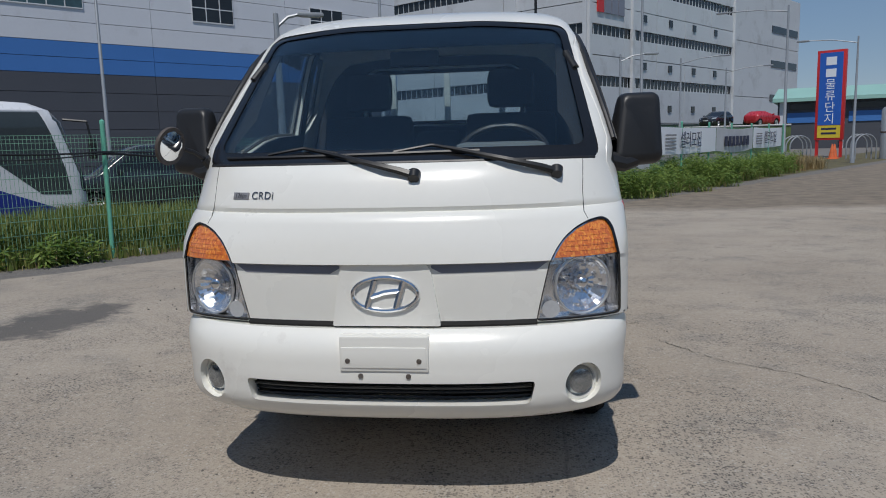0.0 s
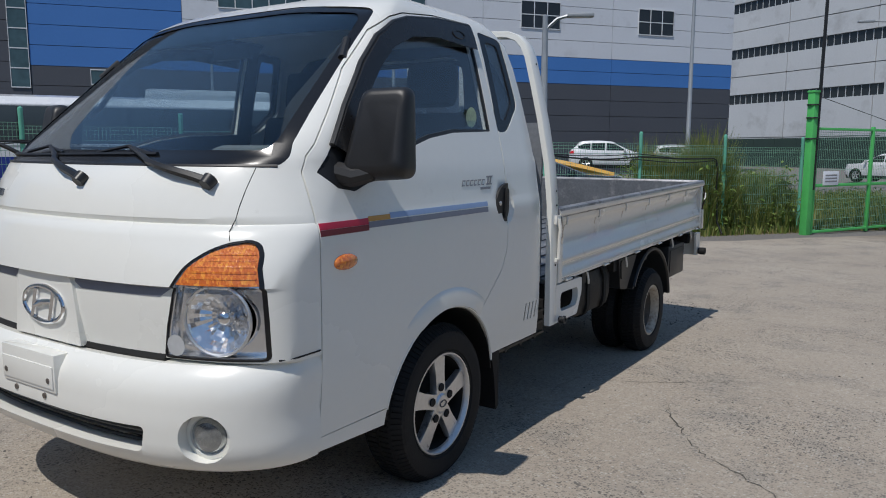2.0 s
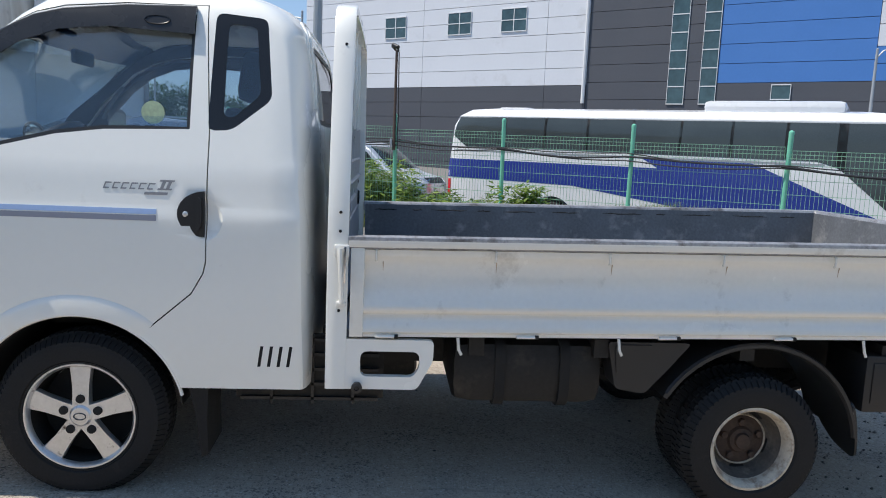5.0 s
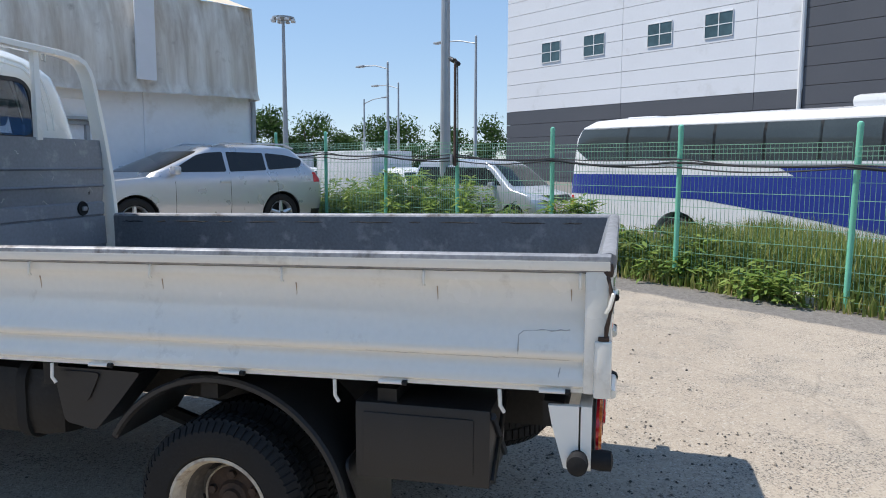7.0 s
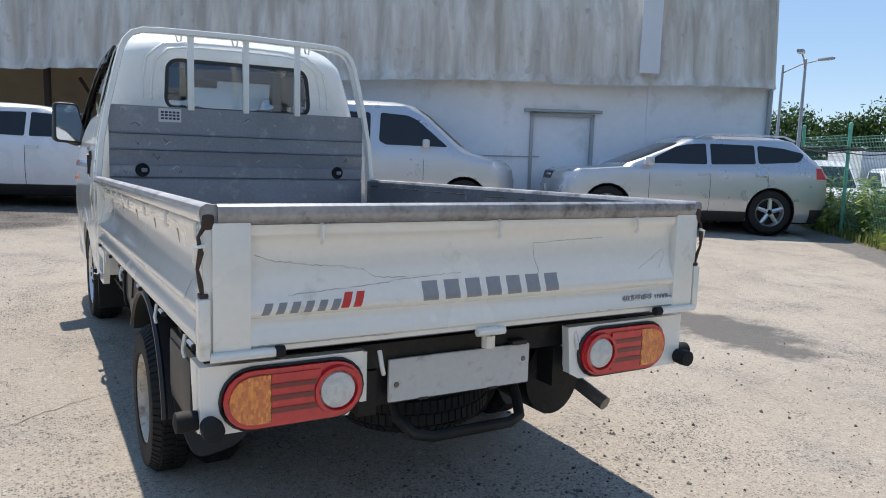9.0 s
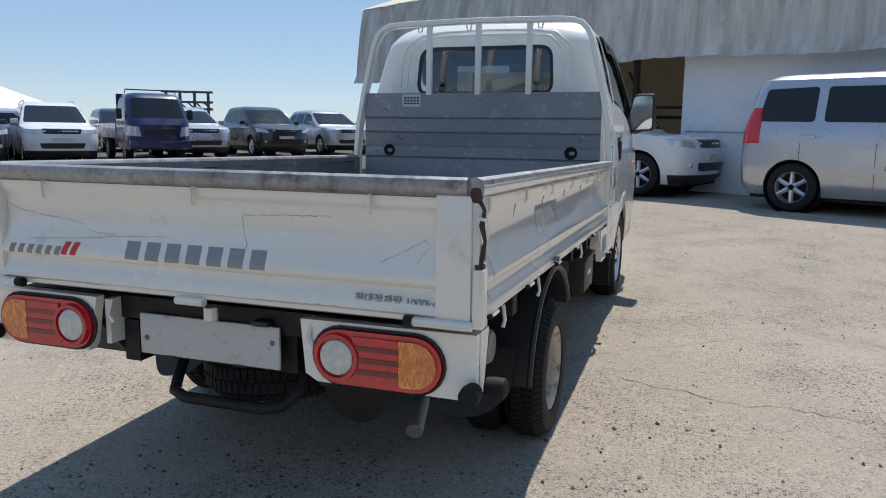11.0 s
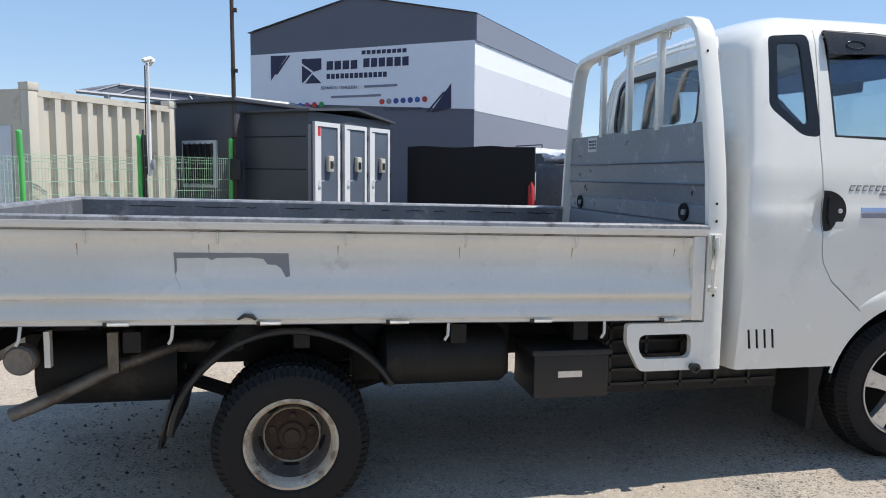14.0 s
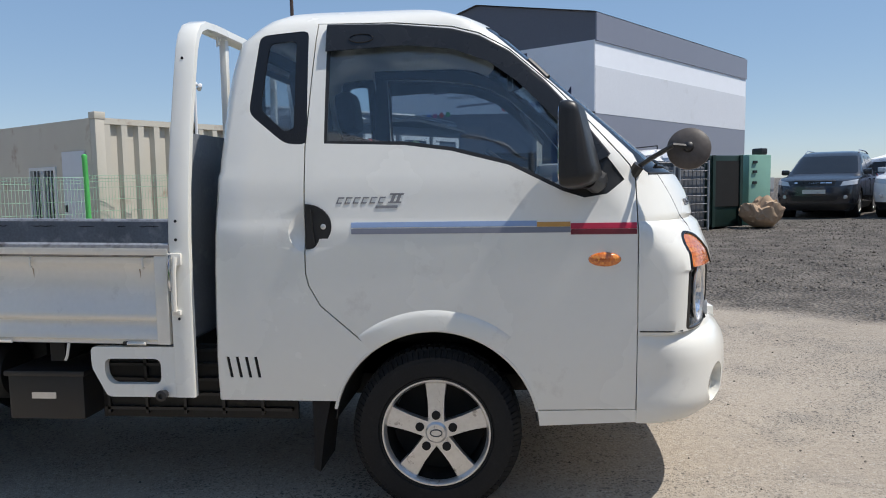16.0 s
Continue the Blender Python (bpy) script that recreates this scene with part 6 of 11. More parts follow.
tail = part("tailgate", tilt(prism([(YB1 + 0.010 - (0.877 - a) * 1.0, z) for a, z in GATE], "x", -0.80, 0.80)), M["bed_white"], truck, "white ribbed tailgate with peeling paint", 50)
for sgn in (1, -1):
    part("end_stile", tilt(boxes((*sorted((sgn * 0.76, sgn * 0.858)), YB1 - 0.026, YB1 + 0.012, 0.648, 0.990), bevel=0.006)), M["bed_white"], tail)
    post = boxes((*sorted((sgn * 0.862, sgn * 0.892)), YB1 - 0.034, YB1 + 0.014, 0.640, 0.800), bevel=0.008)
    part("corner_post", tilt(post), M["bed_white"], truck, "white rear corner post")
    part("corner_bolt", tilt(rod(bmesh.new(), [(sgn * 0.70, YB1 + 0.016, 0.648), (sgn * 0.865, YB1 + 0.016, 0.648)], 0.013, 8)), M["bed_white"], tail, "hinge rod")
    part("bolt_end", tilt(rod(bmesh.new(), [(sgn * 0.675, YB1 + 0.016, 0.648), (sgn * 0.70, YB1 + 0.016, 0.648)], 0.016, 8)), M["gap"], tail)
    part("corner_latch", tilt(rod(bmesh.new(), [(sgn * 0.870, YB1 - 0.004, 0.985), (sgn * 0.890, YB1 + 0.004, 0.955), (sgn * 0.886, YB1 + 0.012, 0.915), (sgn * 0.893, YB1 + 0.006, 0.875), (sgn * 0.884, YB1 - 0.002, 0.835), (sgn * 0.878, YB1 - 0.004, 0.79)], [0.007, 0.0045, 0.008, 0.0045, 0.007, 0.004], 8)), M["rust"], tail, "rusty gate latch")
    part("latch_pin", tilt(rod(bmesh.new(), [(sgn * 0.876, YB1 + 0.014, 0.935), (sgn * 0.897, YB1 + 0.013, 0.93), (sgn * 0.899, YB1 + 0.004, 0.895), (sgn * 0.892, YB1 - 0.004, 0.88)], 0.006, 6)), M["bed_white"], tail)
    part("corner_seal", tilt(boxes((*sorted((sgn * 0.852, sgn * 0.868)), YB1 - 0.020, YB1 - 0.002, 0.66, 0.975))), M["gap"], tail, "dark gap between the gates")
    part("post_cap", tilt(boxes((*sorted((sgn * 0.866, sgn * 0.888)), YB1 - 0.024, YB1 + 0.006, 0.800, 0.812), bevel=0.003)), M["rust"], tail, "rusty pin head")
    part("corner_cap", tilt(boxes((*sorted((sgn * 0.850, sgn * 0.882)), YB1 - 0.016, YB1 + 0.013, 0.972, 1.012), bevel=0.012)), M["rust"], tail, "rusty corner cap")
railp = [(0.836, 0.982), (0.836, 1.020), (0.846, 1.034), (0.870, 1.037), (0.884, 1.030), (0.888, 1.012), (0.882, 0.992), (0.872, 0.984)]
part("top_rail", tilt(prism([(YB1 + 0.010 - (0.877 - a), z) for a, z in railp], "x", -0.845, 0.845)), M["rail_grey"], tail, "rubbed grey top rail", 40)
for x in (-0.57, 0.0, 0.57):
    part("rope_hook", tilt(rod(bmesh.new(), [(x, YB1, 0.985), (x, YB1 + 0.014, 0.978), (x, YB1 + 0.014, 0.940), (x, YB1 + 0.006, 0.930)], 0.006, 6)), M["bed_white"], tail)
part("centre_hinge", tilt(rod(bmesh.new(), [(-0.03, YB1 + 0.012, 0.640), (0.07, YB1 + 0.012, 0.640)], 0.013, 10)), M["bed_white"], tail, "centre hinge")


def scratch(pts, parent, side=0, r=0.0014, mt="peel", label="torn paint edge"):
    """A thin torn edge on a gate: side 0 the tailgate (x, z), else the drop side (y, z)."""
    rr = random.Random(len(pts) * 7 + int(pts[0][0] * 100))
    out = []
    for u, z in poly_line(pts, 0.012):
        z += rr.uniform(-0.0025, 0.0025)
        if side:
            out.append((side * (gate_face(z) + 0.0004), u, z))
        else:
            out.append((u, YB1 + 0.010 - (0.877 - gate_face(z)) + 0.0004, z))
    part("torn_edge", tilt(rod(bmesh.new(), out, [r * rr.uniform(0.2, 1.0) for _ in out], 5)), M[mt], parent, label)


scratch([(0.745, 0.905), (0.70, 0.885), (0.60, 0.872), (0.50, 0.862), (0.44, 0.850), (0.40, 0.826), (0.30, 0.822)], tail)
scratch([(0.66, 0.792), (0.56, 0.800), (0.44, 0.806), (0.30, 0.818), (0.12, 0.828)], tail)
scratch([(-0.15, 0.905), (-0.155, 0.86), (-0.17, 0.82), (-0.16, 0.80)], tail)
scratch([(-0.15, 0.905), (-0.3, 0.912), (-0.44, 0.915)], tail)
scratch([(-0.60, 0.80), (-0.66, 0.83), (-0.72, 0.865), (-0.735, 0.85), (-0.70, 0.80)], tail)
scratch([(0.745, 0.668), (0.60, 0.664), (0.45, 0.666), (0.35, 0.662)], tail, 0, 0.003)
scratch([(-0.20, 0.665), (-0.5, 0.668), (-0.72, 0.664)], tail, 0, 0.002)
for sd, g in ((1, gate_l), (-1, gate_r)):
    y0, y1 = (3.602, 3.744) if sd > 0 else (3.692, 3.775)
    scratch([(y0, 0.750), (y0, 0.806), (y0 + 0.012, 0.817), (y1, 0.821)], g, sd, 0.0022)
    scratch([(y0 - 0.45, 0.741), (y1, 0.738)], g, sd, 0.0012)
    scratch([(3.72, 0.716), (3.715, 0.690)], g, sd, 0.002)
scratch([(3.045, 0.905), (3.04, 0.82), (3.02, 0.78)], gate_r, -1, 0.0012)


def letter_block(pts, x0, z0, w, h, mt, nm, lb=""):
    """A plain lettered-looking block on the tailgate: polygon in a unit square."""
    cut = prism([(x0 - p[0] * w, z0 + p[1] * h) for p in pts], "y", YB1 - 0.030, YB1 + 0.05)
    bm = boolean(prism([(YB1 + 0.0108 - (0.877 - a), z) for a, z in GATE], "x", x0 - w * 1.1, x0 + 0.004), cut, "INTERSECT")
    part(nm, tilt(bm), mt, tail, lb)


# maker's name as seven plain grey blocks, model name as slanted bars
for k in range(7):
    x0 = 0.258 - k * 0.0745
    letter_block([(0, 0), (0.80, 0), (0.80, 1), (0, 1)], x0, 0.752, 0.064, 0.056, M["silver"], "name_block", "grey metallic lettering block")
for k in range(6):
    x0 = 0.735 - k * 0.038
    letter_block([(0.0, 0), (0.55, 0), (0.85, 1), (0.3, 1)], x0, 0.746, 0.040, 0.030, M["grey_decal"], "model_bar", "grey slanted model lettering bar")
for k in range(2):
    letter_block([(0.0, 0), (0.6, 0), (1.0, 1), (0.4, 1)], 0.515 - k * 0.036, 0.750, 0.040, 0.042, M["red"], "model_bar", "red model numeral bar")
lettering("load_text", "최대적재량 1000kg", M["grey_decal"], tail, 0.031, Matrix.Translation((-0.643, YB1 + 0.0125 - (0.877 - gate_face(0.700)), 0.696 + 0.043)) @ pose(0, 0, 0, 90, 0, 180), depth=0.002, label="grey load limit lettering")

part("tape_patch", tilt(boxes((-0.8825, -0.8805, YB1 - 0.044, YB1 - 0.004, 0.817, 0.863))), M["bed_grey"], gate_r, "square of grey tape")
for sd, g in ((1, gate_l), (-1, gate_r)):
    rr = random.Random(8 + sd)
    y = 1.06
    while y < 3.72:
        run = rr.uniform(0.05, 0.32)
        part("worn_line", tilt(rod(bmesh.new(), [(sd * 0.8255, y + run * k / 5, 0.992 + rr.uniform(-0.0025, 0.0025)) for k in range(6)], [0.001, 0.003, 0.0036, 0.003, 0.0036, 0.001], 5)), M["gap"], g, "black worn line")
        y += run + rr.uniform(0.02, 0.16)

# floor, inner panels, headboard
floor = part("bed_floor", tilt(boxes((-0.842, 0.842, YB0 - 0.02, YB1 - 0.02, 0.640, 0.668))), M["bed_grey"], truck, "grey steel bed floor")
for k in range(11):
    x = -0.75 + k * 0.15
    part("floor_rib", tilt(boxes((x - 0.03, x + 0.03, YB0, YB1 - 0.04, 0.668, 0.676))), M["bed_grey"], floor)
for sgn in (1, -1):
    part("inner_lining", tilt(boxes((*sorted((sgn * 0.826, sgn * 0.838)), YB0, YB1 - 0.03, 0.655, 1.022))), M["bed_grey"], gate_l if sgn > 0 else gate_r, "grey worn inner face")
part("inner_lining", tilt(boxes((-0.83, 0.83, YB1 - 0.036, YB1 - 0.024, 0.655, 1.020))), M["bed_grey"], tail, "grey worn inner face")

hb = bmesh.new()
zs = [0.66, 0.86, 0.866, 1.02, 1.028, 1.036, 1.10, 1.108, 1.19, 1.198, 1.206, 1.285, 1.293, 1.301, 1.455]
off = {1.028: -0.010, 1.108: -0.012, 1.198: 0.012, 1.293: 0.012, 0.866: 0.006}
prof = [(0.965 + off.get(z, 0), z) for z in zs]
slab(hb, prof + [(0.950, z) for _, z in reversed(prof)], "x", -0.800, 0.800)
head = part("headboard", hb, M["head_grey"], truck, "grey steel headboard with pressed ribs", 25)
for sgn in (1, -1):
    part("headboard_hole", lathe(bmesh.new(), [(0.966, 0.001), (0.9705, 0.030), (0.975, 0.037), (0.966, 0.041)], 20, "y", (sgn * 0.62, 0, 1.075), close=False), M["gap"], head)
    part("hole_tab", boxes((sgn * 0.62 - 0.026, sgn * 0.62 + 0.008, 0.966, 0.980, 1.062, 1.086), bevel=0.006), M["head_grey"], head)
# worn spots and scuffs
rr = random.Random(12)
for k in range(26):
    x, z = rr.uniform(-0.72, 0.72), rr.choice((rr.uniform(1.31, 1.44), rr.uniform(1.21, 1.28), rr.uniform(1.04, 1.18)))
    run = rr.uniform(0.008, 0.06)
    part("scuff", rod(bmesh.new(), [(x + run * t, 0.9652 + off.get(z, 0), z + 0.012 * math.sin(5 * t + k)) for t in (0, 0.35, 0.7, 1)], [0.0008, 0.0022, 0.0016, 0.0006], 5), M["plate"] if k % 3 else M["gap"], head)
# sticker with plain bars
st = part("sticker", boxes((0.395, 0.525, 0.965, 0.9675, 1.365, 1.445)), M["plate"], head, "small white sticker with grey bars")
for k, (w, z) in enumerate(((0.105, 1.423), (0.105, 1.405), (0.10, 1.386))):
    for j in range(5):
        part("sticker_bar", boxes((0.405 + j * 0.0225, 0.405 + j * 0.0225 + 0.017, 0.9675, 0.9682, z - 0.006, z + 0.006)), M["navy"], st)
# hoop over the headboard
def hoop_section(path, wide, deep):
    bm = bmesh.new()
    rings = []
    n = len(path)
    for i, p in enumerate(path):
        a, b = Vector(path[max(0, i - 1)]), Vector(path[min(n - 1, i + 1)])
        d = (b - a).normalized()
        s = Vector((d.z, 0, -d.x))
        rings.append([bm.verts.new(Vector(p) + s * u * deep / 2 + Vector((0, v * wide / 2, 0))) for u, v in ((-1, -0.8), (-0.8, -1), (0.8, -1), (1, -0.8), (1, 0.8), (0.8, 1), (-0.8, 1), (-1, 0.8))])
    for a, b in zip(rings, rings[1:]):
        for k in range(8):
            bm.faces.new((a[k], a[(k + 1) % 8], b[(k + 1) % 8], b[k]))
    bm.faces.new(rings[0])
    bm.faces.new(list(reversed(rings[-1])))
    return bm


def hoop_path(s):
    return [(s * 0.862, 0.957, 0.445), (s * 0.862, 0.957, 1.05), (s * 0.842, 0.957, 1.25), (s * 0.800, 0.957, 1.47), (s * 0.755, 0.957, 1.66), (s * 0.725, 0.957, 1.775), (s * 0.70, 0.957, 1.830),
            (s * 0.665, 0.957, 1.868), (s * 0.61, 0.957, 1.889), (s * 0.5, 0.957, 1.897)]


hoop = part("hoop", hoop_section(hoop_path(1) + [(0, 0.957, 1.905)] + list(reversed(hoop_path(-1))), 0.078, 0.034), M["white"], truck, "white tubular guard frame", 40)
for x in (0.335, 0.0, -0.335):
    part("guard_bar", boxes((x - 0.019, x + 0.019, 0.945, 0.975, 1.44, 1.895), bevel=0.006), M["white"], hoop, "white upright bar")
    part("rope_eye", rod(bmesh.new(), [(x + 0.05 * (1 if x >= 0 else -1), 0.955, 1.885), (x + 0.055 * (1 if x >= 0 else -1), 0.96, 1.850), (x + 0.075 * (1 if x >= 0 else -1), 0.96, 1.845), (x + 0.085 * (1 if x >= 0 else -1), 0.955, 1.885)], 0.005, 6), M["white"], hoop)
for s in (1, -1):
    for z in (0.75, 1.05, 1.12, 1.30, 1.55, 1.74):
        part("bolt_hole", lathe(bmesh.new(), [(0, 0.006), (s * 0.002, 0.005)], 10, "x", (s * (0.881 if z < 1.1 else 0.881 - (z - 1.1) * 0.20), 0.965, z), close=False), M["gap"], hoop)
    br = prism(round_poly([(0.925, 0.445), (1.268, 0.445), (1.328, 0.560), (1.328, 0.640), (0.925, 0.640)], 0.02, 4), "x", *sorted((s * 0.845, s * 0.876)))
    slot = prism(round_poly([(1.050, 0.495), (1.250, 0.495), (1.275, 0.530), (1.275, 0.594), (1.050, 0.594)], 0.03, 5), "x", -1.2, 1.2)
    brk = part("side_bracket", boolean(br, slot), M["white"], hoop, "white side bracket with a slot")
    knob = lathe(bmesh.new(), [(s * 0.87, 0.016), (s * 0.895, 0.017), (s * 0.899, 0.021), (s * 0.908, 0.021), (s * 0.911, 0.010), (s * 0.904, 0.008), (s * 0.904, 0.001)], 18, "x", (0, 1.040, 0.458), close=False)
    part("bracket_bolt", knob, M["black"], brk, "dark steel bolt")

# ---- under the bed ----
for s in (1, -1):
    part("frame_rail", boxes((*sorted((s * 0.34, s * 0.40)), -0.6, 3.72, 0.42, 0.56)), M["under"], truck, "black chassis rail")
    part("leaf_spring", rod(bmesh.new(), [(s * 0.45, 2.10, 0.40), (s * 0.45, 2.4, 0.31), (s * 0.45, 2.64, 0.285), (s * 0.45, 2.9, 0.31), (s * 0.45, 3.2, 0.42)], 0.028, 6), M["under"], truck, "leaf spring")
for y in (1.0, 1.5, 2.0, 2.6, 3.2, 3.7):
    part("cross_member", boxes((-0.82, 0.82, y - 0.03, y + 0.03, 0.57, 0.645)), M["under"], truck)
part("gearbox", boxes((-0.22, 0.22, -0.3, 1.3, 0.26, 0.56), bevel=0.06), M["under"], truck)
part("rear_axle", lathe(bmesh.new(), [(-0.65, 0.05), (-0.16, 0.055), (-0.13, 0.12), (0.13, 0.12), (0.16, 0.055), (0.65, 0.05)], 20, "x", (0, 2.64, 0.215), close=False), M["under"], truck, "rear axle")
part("drive_shaft", rod(bmesh.new(), [(0, 1.3, 0.42), (0, 2.56, 0.25)], 0.04, 10), M["under"], truck)
part("front_axle_beam", rod(bmesh.new(), [(-0.66, 0, 0.30), (0.66, 0, 0.30)], 0.05, 10), M["under"], truck)
# louvred guards behind the cab
for s in (1, -1):
    gd = part("side_guard", boxes((*sorted((s * 0.72, s * 0.735)), 0.56, 1.14 if s > 0 else 1.37, 0.32 if s < 0 else 0.36, 0.62)), M["under"], truck, "black ribbed guard panel")
    for z in (0.36, 0.42, 0.48, 0.54, 0.60):
        part("guard_rib", boxes((*sorted((s * 0.735, s * 0.75)), 0.58, 1.12 if s > 0 else 1.36, z - 0.006, z + 0.006)), M["black"], gd)
    for y in (0.70, 0.86, 1.02) if s > 0 else (0.70, 0.86, 1.02, 1.18, 1.34):
        part("guard_rib", boxes((*sorted((s * 0.735, s * 0.75)), y - 0.006, y + 0.006, 0.34, 0.62)), M["black"], gd)
# fuel tank on the driver's side, tank and battery box on the other
tank = part("fuel_tank", boxes((0.40, 0.80, 1.40, 2.03, 0.355, 0.625), bevel=0.085), M["under"], truck, "black plastic fuel tank")
for y in (1.60, 1.86):
    part("tank_strap", prism(round_poly([(0.39, 0.345), (0.81, 0.345), (0.81, 0.635), (0.39, 0.635)], 0.09, 6), "y", y - 0.02, y + 0.02), M["gap"], tank, "black steel strap")
part("air_tank", moved(lathe(bmesh.new(), [(0, 0.02), (0.012, 0.105), (0.03, 0.116), (0.50, 0.116), (0.52, 0.09), (0.53, 0.02)], 28, "y", close=False), Matrix.Translation((-0.66, 1.775, 0.490))), M["under"], truck, "black tank")
part("tank_shield", boxes((-0.56, -0.40, 1.72, 2.40, 0.36, 0.64), bevel=0.02), M["under"], truck)
bb = part("battery_box", boxes((-0.845, -0.56, 1.385, 1.70, 0.340, 0.530), bevel=0.012), M["black"], truck, "black battery box with a worn label")
part("box_lid", boxes((-0.855, -0.55, 1.375, 1.71, 0.515, 0.537), bevel=0.006), M["black"], bb)
part("box_label", boxes((-0.8475, -0.845, 1.50, 1.60, 0.425, 0.450)), M["alloy"], bb, "worn silver label")
# toolbox and cover panel on the driver's side
tb = part("toolbox", boxes((0.56, 0.835, 3.10, 3.52, 0.365, 0.605), bevel=0.012), M["black"], truck, "black plastic toolbox")
part("toolbox_panel", boxes((0.832, 0.841, 3.13, 3.47, 0.405, 0.575), bevel=0.004), M["black"], tb)
for d in (1, -1):
    part("toolbox_brace", rod(bmesh.new(), [(0.58, 3.523, 0.485 - d * 0.10), (0.82, 3.523, 0.485 + d * 0.10)], 0.012, 6), M["black"], tb)
cp = part("side_cover", prism(round_poly([(2.02, 0.64), (2.36, 0.64), (2.27, 0.53), (2.18, 0.43), (2.06, 0.45)], 0.02, 4), "x", 0.70, 0.835), M["black"], truck, "black plastic side cover")
part("cover_panel", prism(round_poly([(2.05, 0.63), (2.21, 0.63), (2.16, 0.53), (2.06, 0.51)], 0.02, 4), "x", 0.835, 0.842), M["black"], cp)
# rear mudguards
for s in (1, -1):
    pts = [(2.64 + r * math.cos(radians(t)), 0.205 + r * 1.0 * math.sin(radians(t))) for r, t in [(0.445, 8 + 8.9 * k) for k in range(17)]] + \
          [(2.64 + r * math.cos(radians(t)), 0.205 + r * math.sin(radians(t))) for r, t in [(0.425, 150.4 - 8.9 * k) for k in range(17)]]
    mg = part("mudguard", prism(pts, "x", *sorted((s * 0.50, s * 0.850))), M["black"], truck, "black plastic mudguard", 40)
    part("mudguard_edge", rod(bmesh.new(), [(s * 0.85, 2.64 + 0.436 * math.cos(radians(8 + 4 * k)), 0.205 + 0.436 * math.sin(radians(8 + 4 * k))) for k in range(36)], 0.013, 6), M["black"], mg)
    a, b = sorted((s * 0.48, s * 0.835))
    fl = moved(prism(round_poly([(a + 0.03, 0.02), (a + 0.05, -0.16), (a + 0.14, -0.24), (b - 0.07, -0.265), (b - 0.02, -0.12), (b, 0.02)], 0.045, 6), "y", 0, 0.010), pose(0, 3.066, 0.385, 17))
    part("mud_flap", fl, M["black"], mg, "black rear mud flap")
# spare wheel
sp = part("spare_wheel", moved(tyre(bmesh.new(), (0, 0, 0), 0.285, 0.165, 0.16, (66, 0.72, 0.0065)), Matrix.Translation((0.02, 3.34, 0.355)) @ pose(0, 0, 0, 0, 93, 0)), M["rubber"], truck, "spare wheel slung under the bed")
part("spare_rim", moved(lathe(bmesh.new(), [(-0.05, 0.168), (-0.05, 0.01), (-0.02, 0.01), (-0.02, 0.168)], 32, "x"), Matrix.Translation((0.02, 3.34, 0.355)) @ pose(0, 0, 0, 0, 93, 0)), M["rust"], sp)
# exhaust and small horn
part("exhaust_pipe", rod(bmesh.new(), [(-0.42, 2.85, 0.50), (-0.50, 3.1, 0.52), (-0.54, 3.30, 0.46), (-0.61, 3.56, 0.345), (-0.635, 3.68, 0.300)], 0.027, 14), M["exhaust"], truck, "dull steel exhaust pipe")
part("muffler", moved(lathe(bmesh.new(), [(-0.25, 0.06), (-0.24, 0.12), (0.24, 0.12), (0.25, 0.06)], 24, "y", close=False), Matrix.Translation((-0.42, 3.36, 0.42)) @ Matrix.Diagonal((1, 1.1, 1.2, 1))), M["under"], truck, "black muffler")
part("exhaust_strap", boxes((-0.60, -0.575, 3.30, 3.34, 0.44, 0.60)), M["exhaust"], truck)
hn = part("reverse_buzzer", lathe(bmesh.new(), [(-0.838, 0.01), (-0.842, 0.045), (-0.832, 0.053), (-0.78, 0.053), (-0.77, 0.03)], 24, "x", (0, 3.57, 0.556), close=False), M["exhaust"], truck, "round grey horn")
part("buzzer_bracket", boxes((-0.80, -0.77, 3.48, 3.50, 0.52, 0.65)), M["bed_white"], hn)

# ---- tail panels, lamps and plate ----
def capsule(x0, x1, z0, z1, n=10):
    r = (z1 - z0) / 2
    c0, c1, zc = x0 + r, x1 - r, (z0 + z1) / 2
    return [(c1 + r * math.cos(radians(-90 + 180 * k / n)), zc + r * math.sin(radians(-90 + 180 * k / n))) for k in range(n + 1)] + \
           [(c0 + r * math.cos(radians(90 + 180 * k / n)), zc + r * math.sin(radians(90 + 180 * k / n))) for k in range(n + 1)]


